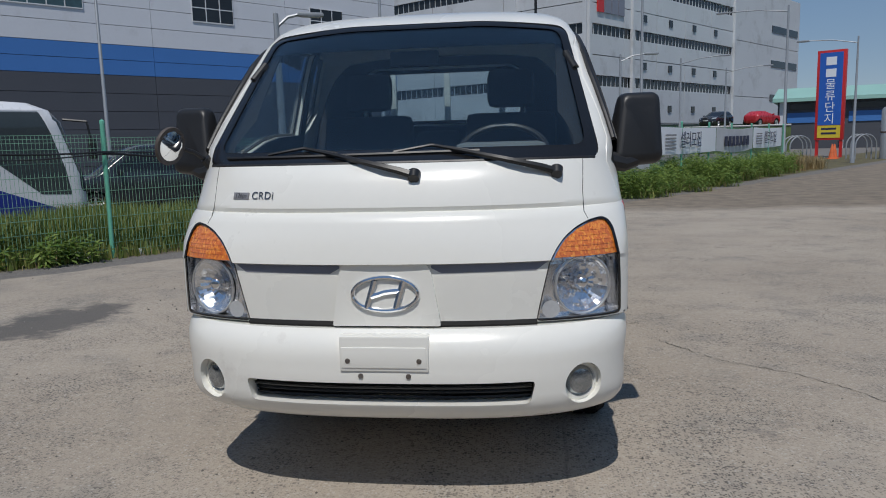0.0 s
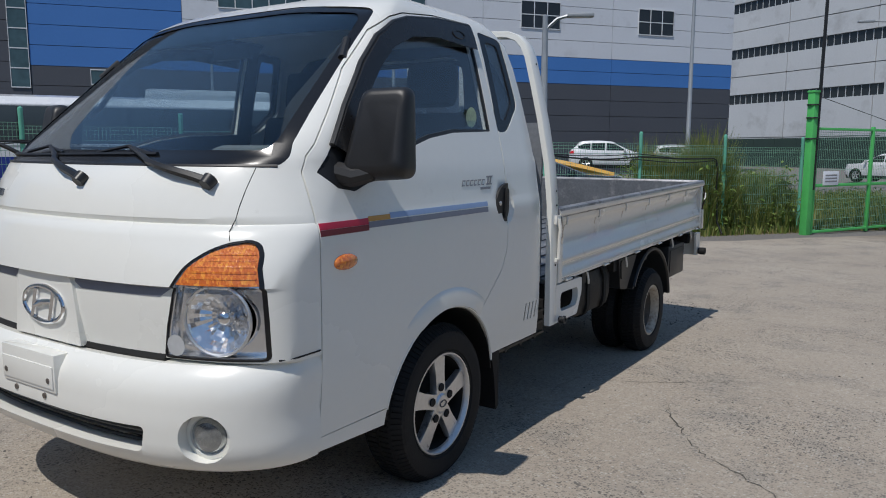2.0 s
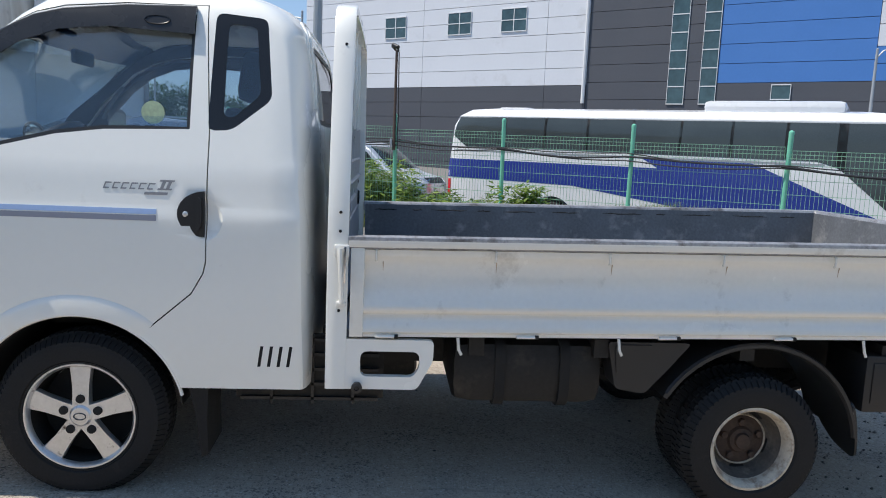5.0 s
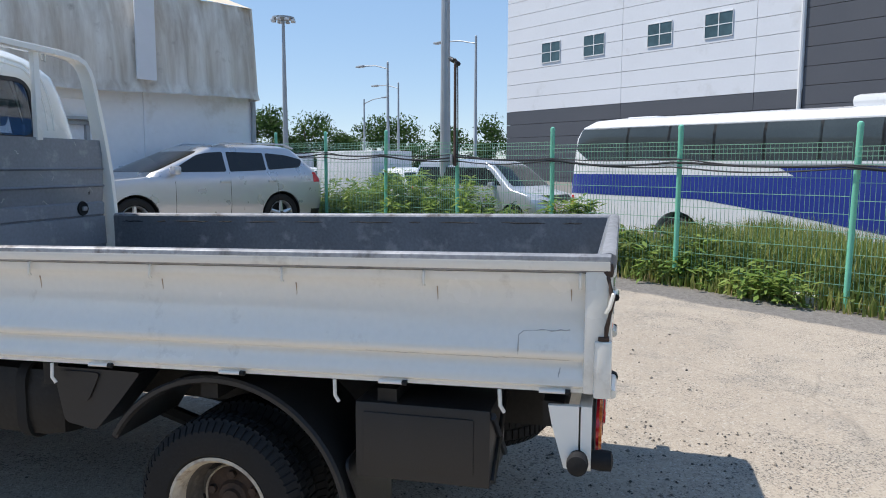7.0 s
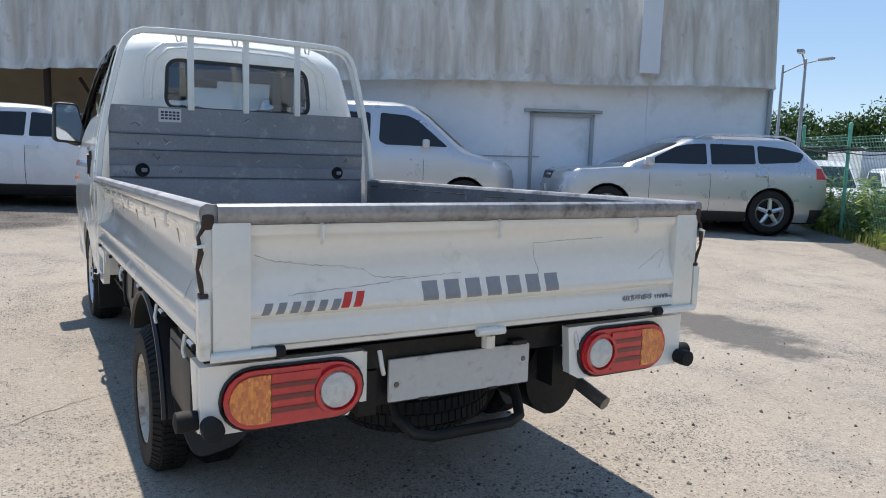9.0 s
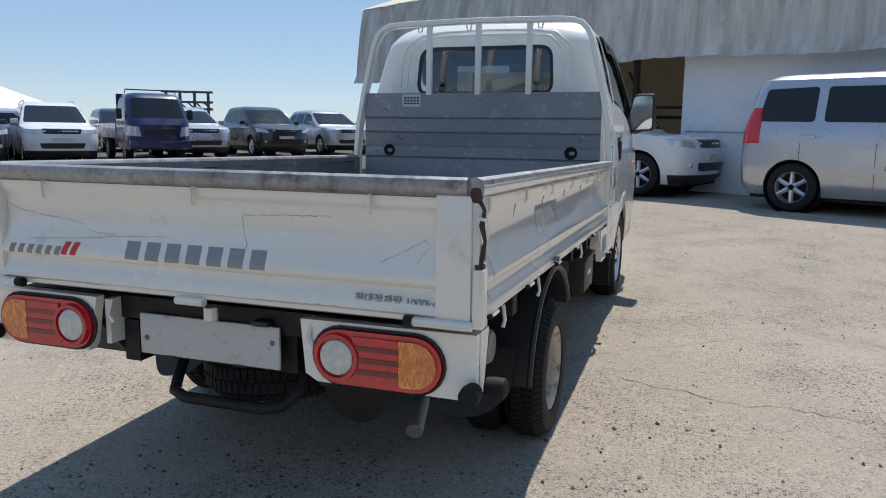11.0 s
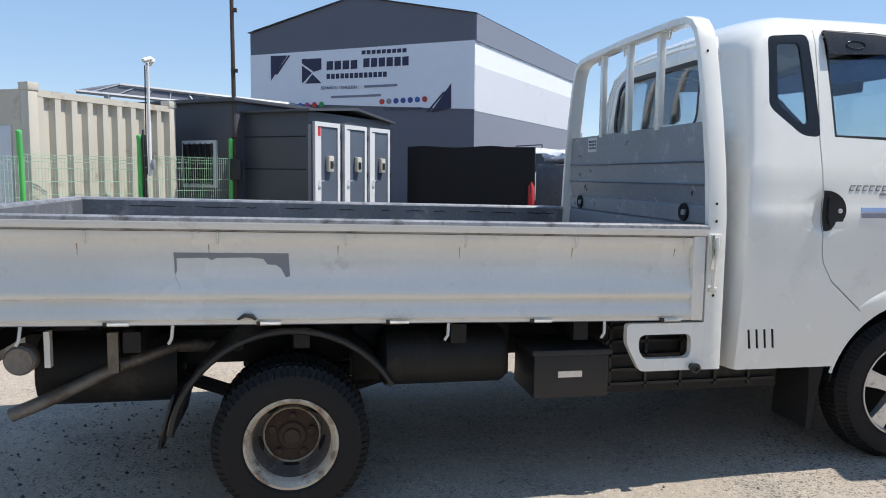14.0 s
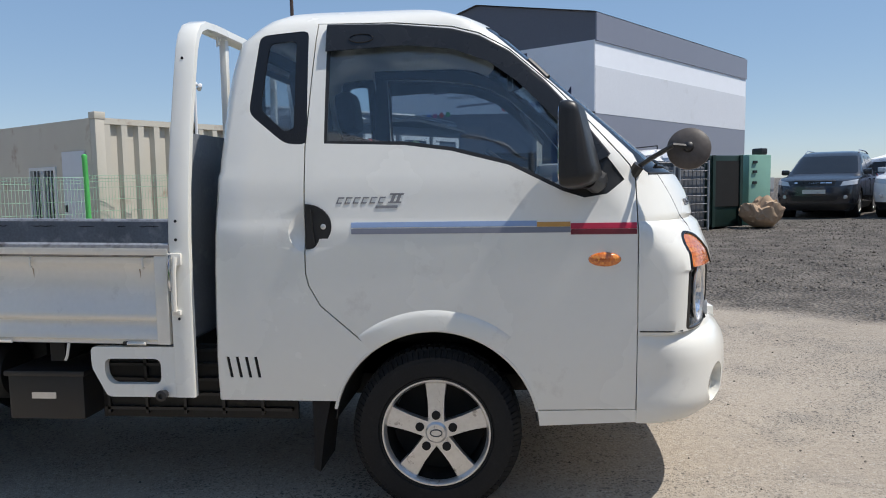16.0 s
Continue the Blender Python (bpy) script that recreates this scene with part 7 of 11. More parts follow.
YT = 3.810
for s in (1, -1):
    pts = [(s * 0.425, 0.652), (s * 0.882, 0.655), (s * 0.882, 0.478), (s * 0.870, 0.468), (s * 0.470, 0.468), (s * 0.455, 0.49)]
    if s < 0:
        pts = [(-0.345, 0.652), (-0.882, 0.655), (-0.882, 0.478), (-0.870, 0.468), (-0.400, 0.468), (-0.360, 0.49)]
    tp = part("tail_panel", moved(prism(pts, "y", YT - 0.035, YT), Matrix()), M["white"], truck, "white rear valance", 30)
    wedge = prism([(3.69, 0.652), (3.70, 0.60), (3.735, 0.475), (YT - 0.03, 0.468), (YT - 0.03, 0.655)], "x", *sorted((s * 0.862, s * 0.882)))
    part("side_wing", wedge, M["white"], tp)
    part("inner_wing", boxes((*sorted((s * 0.40, s * 0.42)), 3.70, YT - 0.03, 0.49, 0.64)), M["white"], tp)
    x0, x1 = sorted((s * 0.422, s * 0.815))
    lamp = part("tail_lamp", prism(capsule(x0, x1, 0.476, 0.636), "y", YT - 0.01, YT + 0.018), M["red_lens"], truck, "oval red tail lamp with amber and clear ends", 40)
    part("lamp_bezel", rod(bmesh.new(), [(x, YT + 0.004, z) for x, z in capsule(x0 - 0.004, x1 + 0.004, 0.472, 0.640)], 0.006, 6, closed=True), M["black"], lamp, "dark bezel")
    amber = boolean(prism(capsule(x0 + 0.014, x1 - 0.014, 0.490, 0.622), "y", YT, YT + 0.026), boxes((*sorted((s * 0.69, s * 1.0)), YT - 0.1, YT + 0.1, 0.4, 0.7)), "INTERSECT")
    part("indicator_lens", amber, M["amber"], lamp, "amber indicator lens", 40)
    mid = boolean(prism(capsule(x0 + 0.014, x1 - 0.014, 0.490, 0.622), "y", YT, YT + 0.024), boxes((*sorted((s * 0.55, s * 0.688)), YT - 0.1, YT + 0.1, 0.4, 0.7)), "INTERSECT")
    part("brake_lens", mid, M["red_lens"], lamp, "dark red ribbed lens", 40)
    part("lens_rib", boxes((*sorted((s * 0.548, s * 0.692)), YT + 0.020, YT + 0.0275, 0.583, 0.596), (*sorted((s * 0.548, s * 0.692)), YT + 0.020, YT + 0.0275, 0.549, 0.563), (*sorted((s * 0.548, s * 0.692)), YT + 0.020, YT + 0.0275, 0.515, 0.529)), M["dark_red"], lamp)
    part("reverse_ring", lathe(bmesh.new(), [(YT + 0.016, 0.072), (YT + 0.032, 0.068), (YT + 0.032, 0.058), (YT + 0.016, 0.056)], 32, "y", (s * 0.500, 0, 0.556)), M["red_lens"], lamp)
    part("reverse_lens", lathe(bmesh.new(), [(YT + 0.01, 0.058), (YT + 0.028, 0.050), (YT + 0.034, 0.02), (YT + 0.035, 0.003)], 28, "y", (s * 0.500, 0, 0.556), close=False), M["clear_lens"], lamp, "clear round reverse lens")
    lamp.location.x = 0.012 if s > 0 else 0.044
    tp.location.x = 0.0 if s > 0 else 0.018
    part("rubber_stop", lathe(bmesh.new(), [(YT, 0.026), (YT + 0.03, 0.030), (YT + 0.055, 0.028), (YT + 0.06, 0.012)], 18, "y", (s * 0.858, 0, 0.498), close=False), M["rubber"], truck, "round rubber stop")
    part("rubber_stop", moved(lathe(bmesh.new(), [(0.0, 0.026), (s * 0.03, 0.030), (s * 0.055, 0.028), (s * 0.06, 0.012)], 18, "x", close=False), Matrix.Translation((s * 0.882, YT - 0.035, 0.505))), M["rubber"], truck, "round rubber stop")
pl = part("rear_plate", boxes((-0.215, 0.312, 3.735, 3.747, 0.460, 0.596), bevel=0.005), M["plate"], truck, "blank scuffed white rear plate")
part("plate_frame", boxes((-0.25, 0.34, 3.66, 3.70, 0.44, 0.66)), M["under"], truck, "black plate carrier")
for x in (-0.07, 0.19):
    part("plate_clip", boxes((x - 0.016, x + 0.016, 3.732, 3.7495, 0.456, 0.463)), M["black"], pl)
for x, z in ((0.285, 0.515), (-0.19, 0.545)):
    part("plate_screw", lathe(bmesh.new(), [(3.746, 0.010), (3.750, 0.008), (3.751, 0.002)], 12, "y", (x, 0, z), close=False), M["exhaust"], pl)
part("plate_lamp", boxes((-0.19, -0.13, 3.70, 3.77, 0.598, 0.616), bevel=0.008), M["black"], pl, "black plate lamp")
part("plate_bracket", boxes((-0.15, -0.10, 3.695, 3.74, 0.50, 0.58), (0.20, 0.25, 3.695, 3.74, 0.50, 0.58)), M["under"], pl)
part("hinge_drop", rod(bmesh.new(), [(-0.01, 3.80, 0.655), (-0.01, 3.80, 0.615)], 0.022, 8), M["bed_white"], pl)
part("rear_step", rod(bmesh.new(), [(0.235, 3.60, 0.46), (0.235, 3.66, 0.37), (0.205, 3.72, 0.335), (0.15, 3.74, 0.325), (-0.15, 3.74, 0.325), (-0.205, 3.72, 0.335), (-0.235, 3.66, 0.37), (-0.235, 3.60, 0.46)], 0.019, 10), M["under"], truck, "black tubular under-run bar")
for x in (0.37, -0.36):
    part("valance_hook", rod(bmesh.new(), [(x, 3.80, 0.645), (x, 3.82, 0.60), (x - 0.01, 3.81, 0.575)], 0.007, 6), M["bed_white"], truck)

# ---- the warehouse behind the fence ----
def frame_at(origin, along):
    """A frame with x along a wall, y out of it towards the yard, z up."""
    u = Vector((along[0], along[1], 0)).normalized()
    n = Vector((u.y, -u.x, 0))
    return Matrix(((u.x, n.x, 0, origin[0]), (u.y, n.y, 0, origin[1]), (0, 0, 1, origin[2] if len(origin) > 2 else 0), (0, 0, 0, 1)))


def grid_window(parent, s0, s1, z0, z1, cols, rows, pane_mat, out=0.03):
    fr = bmesh.new()
    b = 0.045
    box(fr, s0, s1, 0.0, out + 0.02, z0, z0 + b)
    box(fr, s0, s1, 0.0, out + 0.02, z1 - b, z1)
    for i in range(cols + 1):
        x = s0 + (s1 - s0) * i / cols
        box(fr, max(s0, x - b / 2), min(s1, x + b / 2), 0.0, out + 0.018, z0 + b, z1 - b)
    for j in range(1, rows):
        z = z0 + (z1 - z0) * j / rows
        box(fr, s0 + b / 2, s1 - b / 2, 0.0, out + 0.016, z - b / 2, z + b / 2)
    w = part("window", fr, M["frame_white"], parent)
    for i in range(cols):
        for j in range(rows):
            x0, x1 = s0 + (s1 - s0) * i / cols, s0 + (s1 - s0) * (i + 1) / cols
            y0, y1 = z0 + (z1 - z0) * j / rows, z0 + (z1 - z0) * (j + 1) / rows
            part("pane", boxes((x0 + 0.01, x1 - 0.01, 0.002, out, y0 + 0.01, y1 - 0.01)), pane_mat, w)
    return w


def warehouse():
    h = thing("warehouse", "large white, blue and dark grey panelled warehouse", "warehouse", m=Matrix.Translation((2.5, 1.0, 1.33)) @ Matrix.Scale(1.38, 4) @ Matrix.Translation((-2.5, -1.0, -1.33)) @ frame_at((-42.37, -0.26, -1.0), (0.62, 0.785)))
    B = 1.0
    part("core", boxes((-5.0, 56.4, -9, -0.10, 0, 22)), M["panel_grey"], h, "building core")
    def rows(s0, s1, z0, z1, mt, step=0.86):
        n = max(1, round((z1 - z0) / step))
        for i in range(n):
            a, b = z0 + (z1 - z0) * i / n, z0 + (z1 - z0) * (i + 1) / n
            part("wall_panel", boxes((s0, s1, -0.10, 0.0, a + 0.012, b - 0.012)), mt, h)
    for s0, s1 in ((-5.2, 3.99), (4.01, 11.79), (11.81, 14.1)):
        rows(s0, s1, 0, 4.8 + B, M["panel_grey"])
        rows(s0, s1, 4.8 + B, 22, M["panel_white"])
    rows(14.12, 20.43, 0, 22, M["panel_grey"])
    rows(20.45, 26.58, 0, 4.8 + B, M["panel_grey"])
    rows(20.45, 26.58, 4.8 + B, 22, M["panel_blue"])
    for s0, s1 in ((26.6, 32.9), (32.92, 41.0), (41.02, 48.5), (48.52, 56.4)):
        rows(s0, s1, 0, 4.8 + B, M["panel_grey"])
        rows(s0, s1, 4.8 + B, 6.18 + B, M["panel_blue"], 0.7)
        rows(s0, s1, 6.18 + B, 22, M["panel_white"])
    for s in (-2.1, 1.25, 5.68, 9.08):
        grid_window(h, s, s + 1.52, 7.6 + B, 8.82 + B, 2, 2, M["win_green"])
        grid_window(h, s, s + 1.52, 11.6 + B, 12.82 + B, 2, 2, M["win_green"])
    for s0, s1 in ((18.2, 19.0), (19.68, 20.42)):
        grid_window(h, s0, s1, 3.85 + B, 12.85 + B, 1, 11, M["win_green"])
    grid_window(h, 22.75, 23.55, 4.05 + B, 4.72 + B, 1, 1, M["win_green"])
    grid_window(h, 28.15, 37.95, 7.62 + B, 8.84 + B, 13, 2, M["win_green"])
    for s in (43.1, 50.1):
        grid_window(h, s, s + 2.25, 7.55 + B, 8.95 + B, 3, 2, M["win_dark"])
    part("downpipe", rod(bmesh.new(), [(14.0, 0.06, 3.9 + B), (14.0, 0.06, 22)], 0.10, 8), M["frame_white"], h, "white downpipe")


warehouse()


def office_tower():
    """Two white faces meeting in a corner, with long dark window strips."""
    h = thing("logistics_tower", "distant white logistics tower with dark window strips", "building", m=Matrix.Translation((6.8, 86.8, -1.5)))
    uL, uR = Vector((-0.832, 0.556, 0)), Vector((0.595, 0.803, 0))
    def face(u, L, sgn):
        n = Vector((u.y, -u.x, 0)) * sgn
        f = Matrix(((u.x, n.x, 0, 0), (u.y, n.y, 0, 0), (0, 0, 1, 0), (0, 0, 0, 1)))
        return f
    fL, fR = face(uL, 60, -1), face(uR, 42, 1)
    if fL.to_3x3() @ Vector((0, 1, 0)) @ Vector((0, -1, 0)) < 0:
        fL = fL @ Matrix.Diagonal((1, -1, 1, 1))
    if fR.to_3x3() @ Vector((0, 1, 0)) @ Vector((0, -1, 0)) < 0:
        fR = fR @ Matrix.Diagonal((1, -1, 1, 1))
    for f, L in ((fL, 60.0), (fR, 42.0)):
        zs = [(0, 9.0), (10.2, 15.0), (16.2, 21.0), (22.2, 27.0)]
        for a, b in zs:
            k = 5
            for i in range(k):
                part("wall_panel", moved(boxes((L * i / k + 0.05, L * (i + 1) / k - 0.05, -0.6, 0.0, a + 0.05, (a + b) / 2 - 0.05)), f.copy()), M["stone_white"], h)
                part("wall_panel", moved(boxes((L * i / k + 0.05, L * (i + 1) / k - 0.05, -0.6, 0.0, (a + b) / 2 + 0.05, b - 0.02)), f.copy()), M["stone_white"], h)
        for a in (9.0, 15.0, 21.0):
            st = part("window_strip", moved(boxes((0.4, L - 0.4, -0.5, -0.25, a, a + 1.2)), f.copy()), M["win_dark"], h, "dark window strip")
            mull = bmesh.new()
            for i in range(int(L / 1.0)):
                box(mull, 0.6 + i, 0.66 + i, -0.25, -0.18, a, a + 1.2)
            part("mullion", moved(mull, f.copy()), M["stone_white"], st, kind="stuff")
        for x in (0.0, 10.0, L - 0.4):
            part("pilaster", moved(boxes((x, x + 0.5, -0.1, 0.35, 0, 27)), f.copy()), M["stone_white"], h)
        part("core", moved(boxes((0.3, L - 0.3, -3.0, -0.62, 0, 26.5)), f.copy()), M["stone_white"], h)
        for i in range(4 if L < 50 else 0):
            for a in (11.4, 17.4, 6.0):
                x = 13 + i * 7.2
                if x < L - 2:
                    part("vent_window", moved(boxes((x, x + 1.0, 0.0, 0.12, a, a + 0.9)), f.copy()), M["win_dark"], h)
    top = bmesh.new()
    slab(top, [tuple((uL * a + uR * b)[:2]) for a, b in ((1, 1), (1, 41), (59, 41), (59, 1))], "z", 26.4, 26.9)
    part("roof", top, M["stone_white"], h)
    # red and grey blocks high on the corner in place of the sign
    for i, mt in enumerate(("sign_red", "slate_decal", "slate_decal", "slate_decal")):
        part("sign_block", moved(boxes((2.0 + i * 1.6, 3.3 + i * 1.6, 0.0, 0.2, 17.6, 19.6)), fR.copy()), M[mt], h)
    # the set-back wing at the far end
    for k in range(3):
        part("wing_panel", moved(boxes((42.2, 76, -9, -1.5, k * 9.0, k * 9.0 + 8.9)), fR.copy()), M["stone_white"], h)
        part("window_strip", moved(boxes((62, 75, -1.55, -1.4, 8.4 + k * 6, 9.6 + k * 6)), fR.copy()), M["win_dark"], h, "dark window strip")


office_tower()

# ---- the tarpaulin hall ahead of the truck ----
hall = thing("tarpaulin_hall", "weathered hall with a stained tarpaulin top and white walls", "hall", m=frame_at((-7.2, -5.45, 0.0), (0.888, -0.46)) @ Matrix.Diagonal((1, -1, 1, 1)))


def build_hall():
    # along the wall: s runs away from the corner; the corner stands at s = -4.3
    wall = boxes((-4.28, 7.0, -0.22, -0.04, -0.1, 2.75))
    wall = boolean(wall, boxes((-0.97, 0.17, -0.5, 0.2, -0.2, 2.03)))
    w = part("wall", wall, M["old_wall"], hall, "weathered white wall")
    part("wall_joint", boxes((-2.02, -1.98, -0.04, -0.015, 0.1, 2.75)), M["old_wall"], w)
    part("wall_band", boxes((-1.95, 6.95, -0.04, -0.02, 2.42, 2.56)), M["old_wall"], w)
    part("corner_pipe", rod(bmesh.new(), [(-4.30, 0.0, 0.1), (-4.30, 0.0, 2.75)], 0.05, 8), M["pole"], w, "grey downpipe")
    d = part("door", boxes((-0.94, 0.14, -0.16, -0.10, 0.05, 2.0)), M["old_wall"], hall, "closed white steel door")
    part("door_frame", boxes((-1.0, -0.94, -0.10, 0.0, 0.05, 2.06), (0.14, 0.20, -0.10, 0.0, 0.05, 2.06), (-1.0, 0.20, -0.10, 0.0, 2.0, 2.06)), M["pole"], d, "grey door frame")
    part("door_canopy", boxes((-1.12, 0.32, -0.05, 0.10, 2.08, 2.13)), M["pole"], d)
    part("door_handle", boxes((-0.90, -0.87, -0.10, -0.05, 0.95, 1.10)), M["black"], d)
    for z in (1.25,):
        part("wall_cable", rod(bmesh.new(), [(0.0, -0.02, z), (2.5, -0.02, z - 0.02), (6.9, -0.02, z + 0.03)], 0.012, 5), M["pole"], w)
    # the end wall round the corner
    part("end_wall", boxes((-4.28, -4.10, -14, -0.22, -0.1, 2.75)), M["old_wall"], hall, "white end wall")
    # hanging tarpaulin, in soft vertical folds
    rng = random.Random(3)
    TOP = 4.42
    verts, faces = [], []
    n, rows = 260, 9
    for i in range(n + 1):
        s = -4.24 + (16.5 + 4.24) * i / n
        fold = 0.085 * math.sin(s * 14.0 + 1.5 * noise.noise((s * 0.8, 2, 0))) * (0.6 + 0.8 * abs(noise.noise((s * 0.5, 7, 0)))) + 0.05 * math.sin(s * 5.1 + 1.3) + 0.08 * noise.noise((s * 1.2, 0, 0))
        hem = 2.52 + 0.05 * math.sin(s * 1.1) + 0.12 * max(0, 1 - abs(s + 2) / 3.5) + 0.02 * noise.noise((s * 3, 5, 0))
        for j in range(rows + 1):
            t = j / rows
            z = hem + t * (TOP - hem)
            out = 0.30 + fold * (1 - 0.55 * t) - 0.25 * t ** 2 + (0.10 if j == 0 else 0)
            verts.append((s, out, z))
    for i in range(n):
        for j in range(rows):
            a = i * (rows + 1) + j
            faces.append((a, a + rows + 1, a + rows + 2, a + 1))
    me = bpy.data.meshes.new("tarpaulin")
    me.from_pydata(verts, [], faces)
    cover = part("tarpaulin", me, M["fabric"], hall, "grey-brown tarpaulin in folds", 80)
    verts, faces = [], []
    for j in range(11):
        t = j / 10
        y, z = 0.10 - 7.0 * t, TOP + 1.6 * math.sin(t * math.pi / 2)
        verts += [(-4.24, y, z), (16.5, y, z)]
    faces = [(2 * j, 2 * j + 1, 2 * j + 3, 2 * j + 2) for j in range(10)]
    me = bpy.data.meshes.new("roof")
    me.from_pydata(verts, [], faces)
    part("roof", me, M["roof_tan"], hall, "arched tarpaulin roof", 80)
    bm = bmesh.new()
    slab(bm, [(0.25, 2.6), (0.10, TOP), (-7.0, TOP + 1.6), (-14, TOP), (-14, 2.6)], "x", -4.26, -4.22)
    part("gable", bm, M["fabric"], hall, "tarpaulin gable")
    part("patch", boxes((-2.02, -1.66, 0.40, 0.43, 2.80, 4.40)), M["panel_white"], cover, "pale repair strip")
    # open bay
    for s in (8.1, 9.05, 10.4, 12.5):
        part("bay_post", boxes((s, s + 0.09, -0.35, -0.25, 0.1, 2.7)), M["rust"], hall, "rusty steel post")
    part("bay_back", boxes((7.0, 16.5, -3.2, -3.1, 0, 3.6)), M["barn"], hall, "tan inner wall")
    part("bay_side", boxes((6.98, 7.06, -3.2, -0.2, 0, 3.6)), M["old_wall"], hall)
    part("bay_rail", rod(bmesh.new(), [(7.0, -1.5, 1.55), (16.0, -1.5, 1.75)], 0.04, 6), M["rust"], hall)
    part("bay_rail", rod(bmesh.new(), [(7.0, -1.5, 1.75), (16.0, -1.5, 1.95)], 0.03, 6), M["rust"], hall)
    part("bay_brace", rod(bmesh.new(), [(8.0, -1.2, 1.1), (8.9, -1.2, 2.5)], 0.035, 6), M["rust"], hall)
    part("bay_bench", boxes((9.6, 11.0, -2.4, -1.6, 0.2, 0.8)), M["gap"], hall)


build_hall()

# ---- the sign hall across the lot ----
RU = Vector((-0.5124, -0.8588, 0))


def sign_hall():
    f = Matrix(((RU.x, -0.8588, 0, 26.07), (RU.y, 0.5124, 0, 4.68), (0, 0, 1, 0), (0, 0, 0, 1)))
    h = thing("sign_hall", "dark grey gabled hall with a large printed banner", "hall", m=f)
    g = [(0, -0.2), (9.03, -0.2), (9.03, 6.69), (4.45, 7.57), (0, 6.5)]
    part("front_wall", prism(g, "y", -0.3, 0.0), M["gable_grey"], h, "slate grey gable wall")
    # long side, banded
    v = Vector((32.5 - 21.44, -11.23 + 3.08, 0))
    L = v.length
    v.normalize()
    inv = f.to_3x3().inverted()
    vl = inv @ v
    def side_band(z0, z1, mt, nm, out=0.0):
        bm = bmesh.new()
        p = [Vector((9.03, 0, 0)), Vector((9.03, 0, 0)) + vl * L]
        nn = Vector((vl.y, -vl.x, 0))
        if nn.x < 0:
            nn = -nn
        q = [p[0] + nn * out, p[1] + nn * out, p[1] - nn * 0.3, p[0] - nn * 0.3]
        slab(bm, [(a.x, a.y) for a in q], "z", z0, z1)
        part(nm, bm, mt, h)
    side_band(-0.2, 3.45, M["slate_decal"], "side_wall", 0.0)
    side_band(3.45, 5.0, M["panel_white"], "side_wall", 0.01)
    side_band(5.0, 5.80, M["sign_white"], "side_wall", 0.0)
    side_band(5.80, 6.69, M["slate_decal"], "side_wall", 0.05)
    roof = bmesh.new()
    e = vl * L
    a = [Vector((9.06, 0.1, 6.72)), Vector((4.45, 0.1, 7.6)), Vector((-0.1, 0.1, 6.53))]
    fr = [roof.verts.new(p) for p in a]
    bk = [roof.verts.new(p + e) for p in a]
    for i in range(2):
        roof.faces.new((fr[i], fr[i + 1], bk[i + 1], bk[i]))
    part("roof", roof, M["slate_decal"], h)
    sg = part("banner", prism([(0.02, 3.92), (9.03, 3.50), (9.03, 5.82), (0.02, 5.70)], "y", 0.005, 0.04), M["sign_white"], h, "white printed banner with navy shapes")
    def shape(pts, mt, nm="print"):
        part(nm, prism(pts, "y", 0.04, 0.052), mt, sg)
    shape([(0.93, 5.64), (1.66, 5.62), (0.93, 4.72)], M["navy"])
    shape([(1.70, 5.62), (1.78, 5.62), (1.20, 4.92), (1.14, 4.98)], M["navy"])
    shape([(8.19, 4.40), (8.20, 3.56), (7.44, 3.42)], M["navy"])
    shape([(7.28, 3.44), (7.36, 3.44), (7.95, 4.08), (7.92, 4.14)], M["navy"])
    shape([(2.28, 5.46), (3.10, 5.46), (3.10, 5.06), (2.78, 4.98), (2.28, 5.30)], M["navy"])
    shape([(2.28, 5.22), (2.70, 4.95), (2.28, 4.56)], M["navy"])
    shape([(2.72, 4.90), (3.10, 4.56), (2.42, 4.56)], M["navy"])
    # trade name as plain blocks
    for k in range(4):
        shape([(3.32 + k * 0.33, 5.02), (3.58 + k * 0.33, 5.03), (3.58 + k * 0.33, 5.34), (3.32 + k * 0.33, 5.33)], M["navy"], "name_block")
    for k in range(6):
        shape([(4.82 + k * 0.305, 5.06), (5.06 + k * 0.305, 5.07), (5.06 + k * 0.305, 5.38), (4.82 + k * 0.305, 5.37)], M["navy"], "name_block")
    for k in range(13):
        shape([(3.32 + k * 0.19, 4.70), (3.46 + k * 0.19, 4.70), (3.46 + k * 0.19, 4.88), (3.32 + k * 0.19, 4.88)], M["navy"], "name_block")
    for k in range(9):
        shape([(4.75 + k * 0.20, 5.52), (4.90 + k * 0.20, 5.525), (4.90 + k * 0.20, 5.66), (4.75 + k * 0.20, 5.655)], M["navy"], "name_block")
    shape([(3.50, 4.00), (5.52, 4.02), (5.52, 4.10), (3.50, 4.08)], M["slate_decal"], "text_bar")
    shape([(4.86, 4.34), (6.16, 4.36), (6.16, 4.44), (4.86, 4.42)], M["slate_decal"], "text_bar")
    def words(txt, s, z, size):
        lettering("banner_text", txt, M["navy"], sg, size, Matrix.Translation((s, 0.054, z)) @ Matrix(((1, 0, 0, 0), (0, 0, 1, 0), (0, 1, 0, 0), (0, 0, 0, 1))))
    words("ESPAÑOL / ENGLISH :", 3.86, 4.37, 0.165)
    words("GLOBAL CAR EXPORTER", 6.38, 3.55, 0.135)
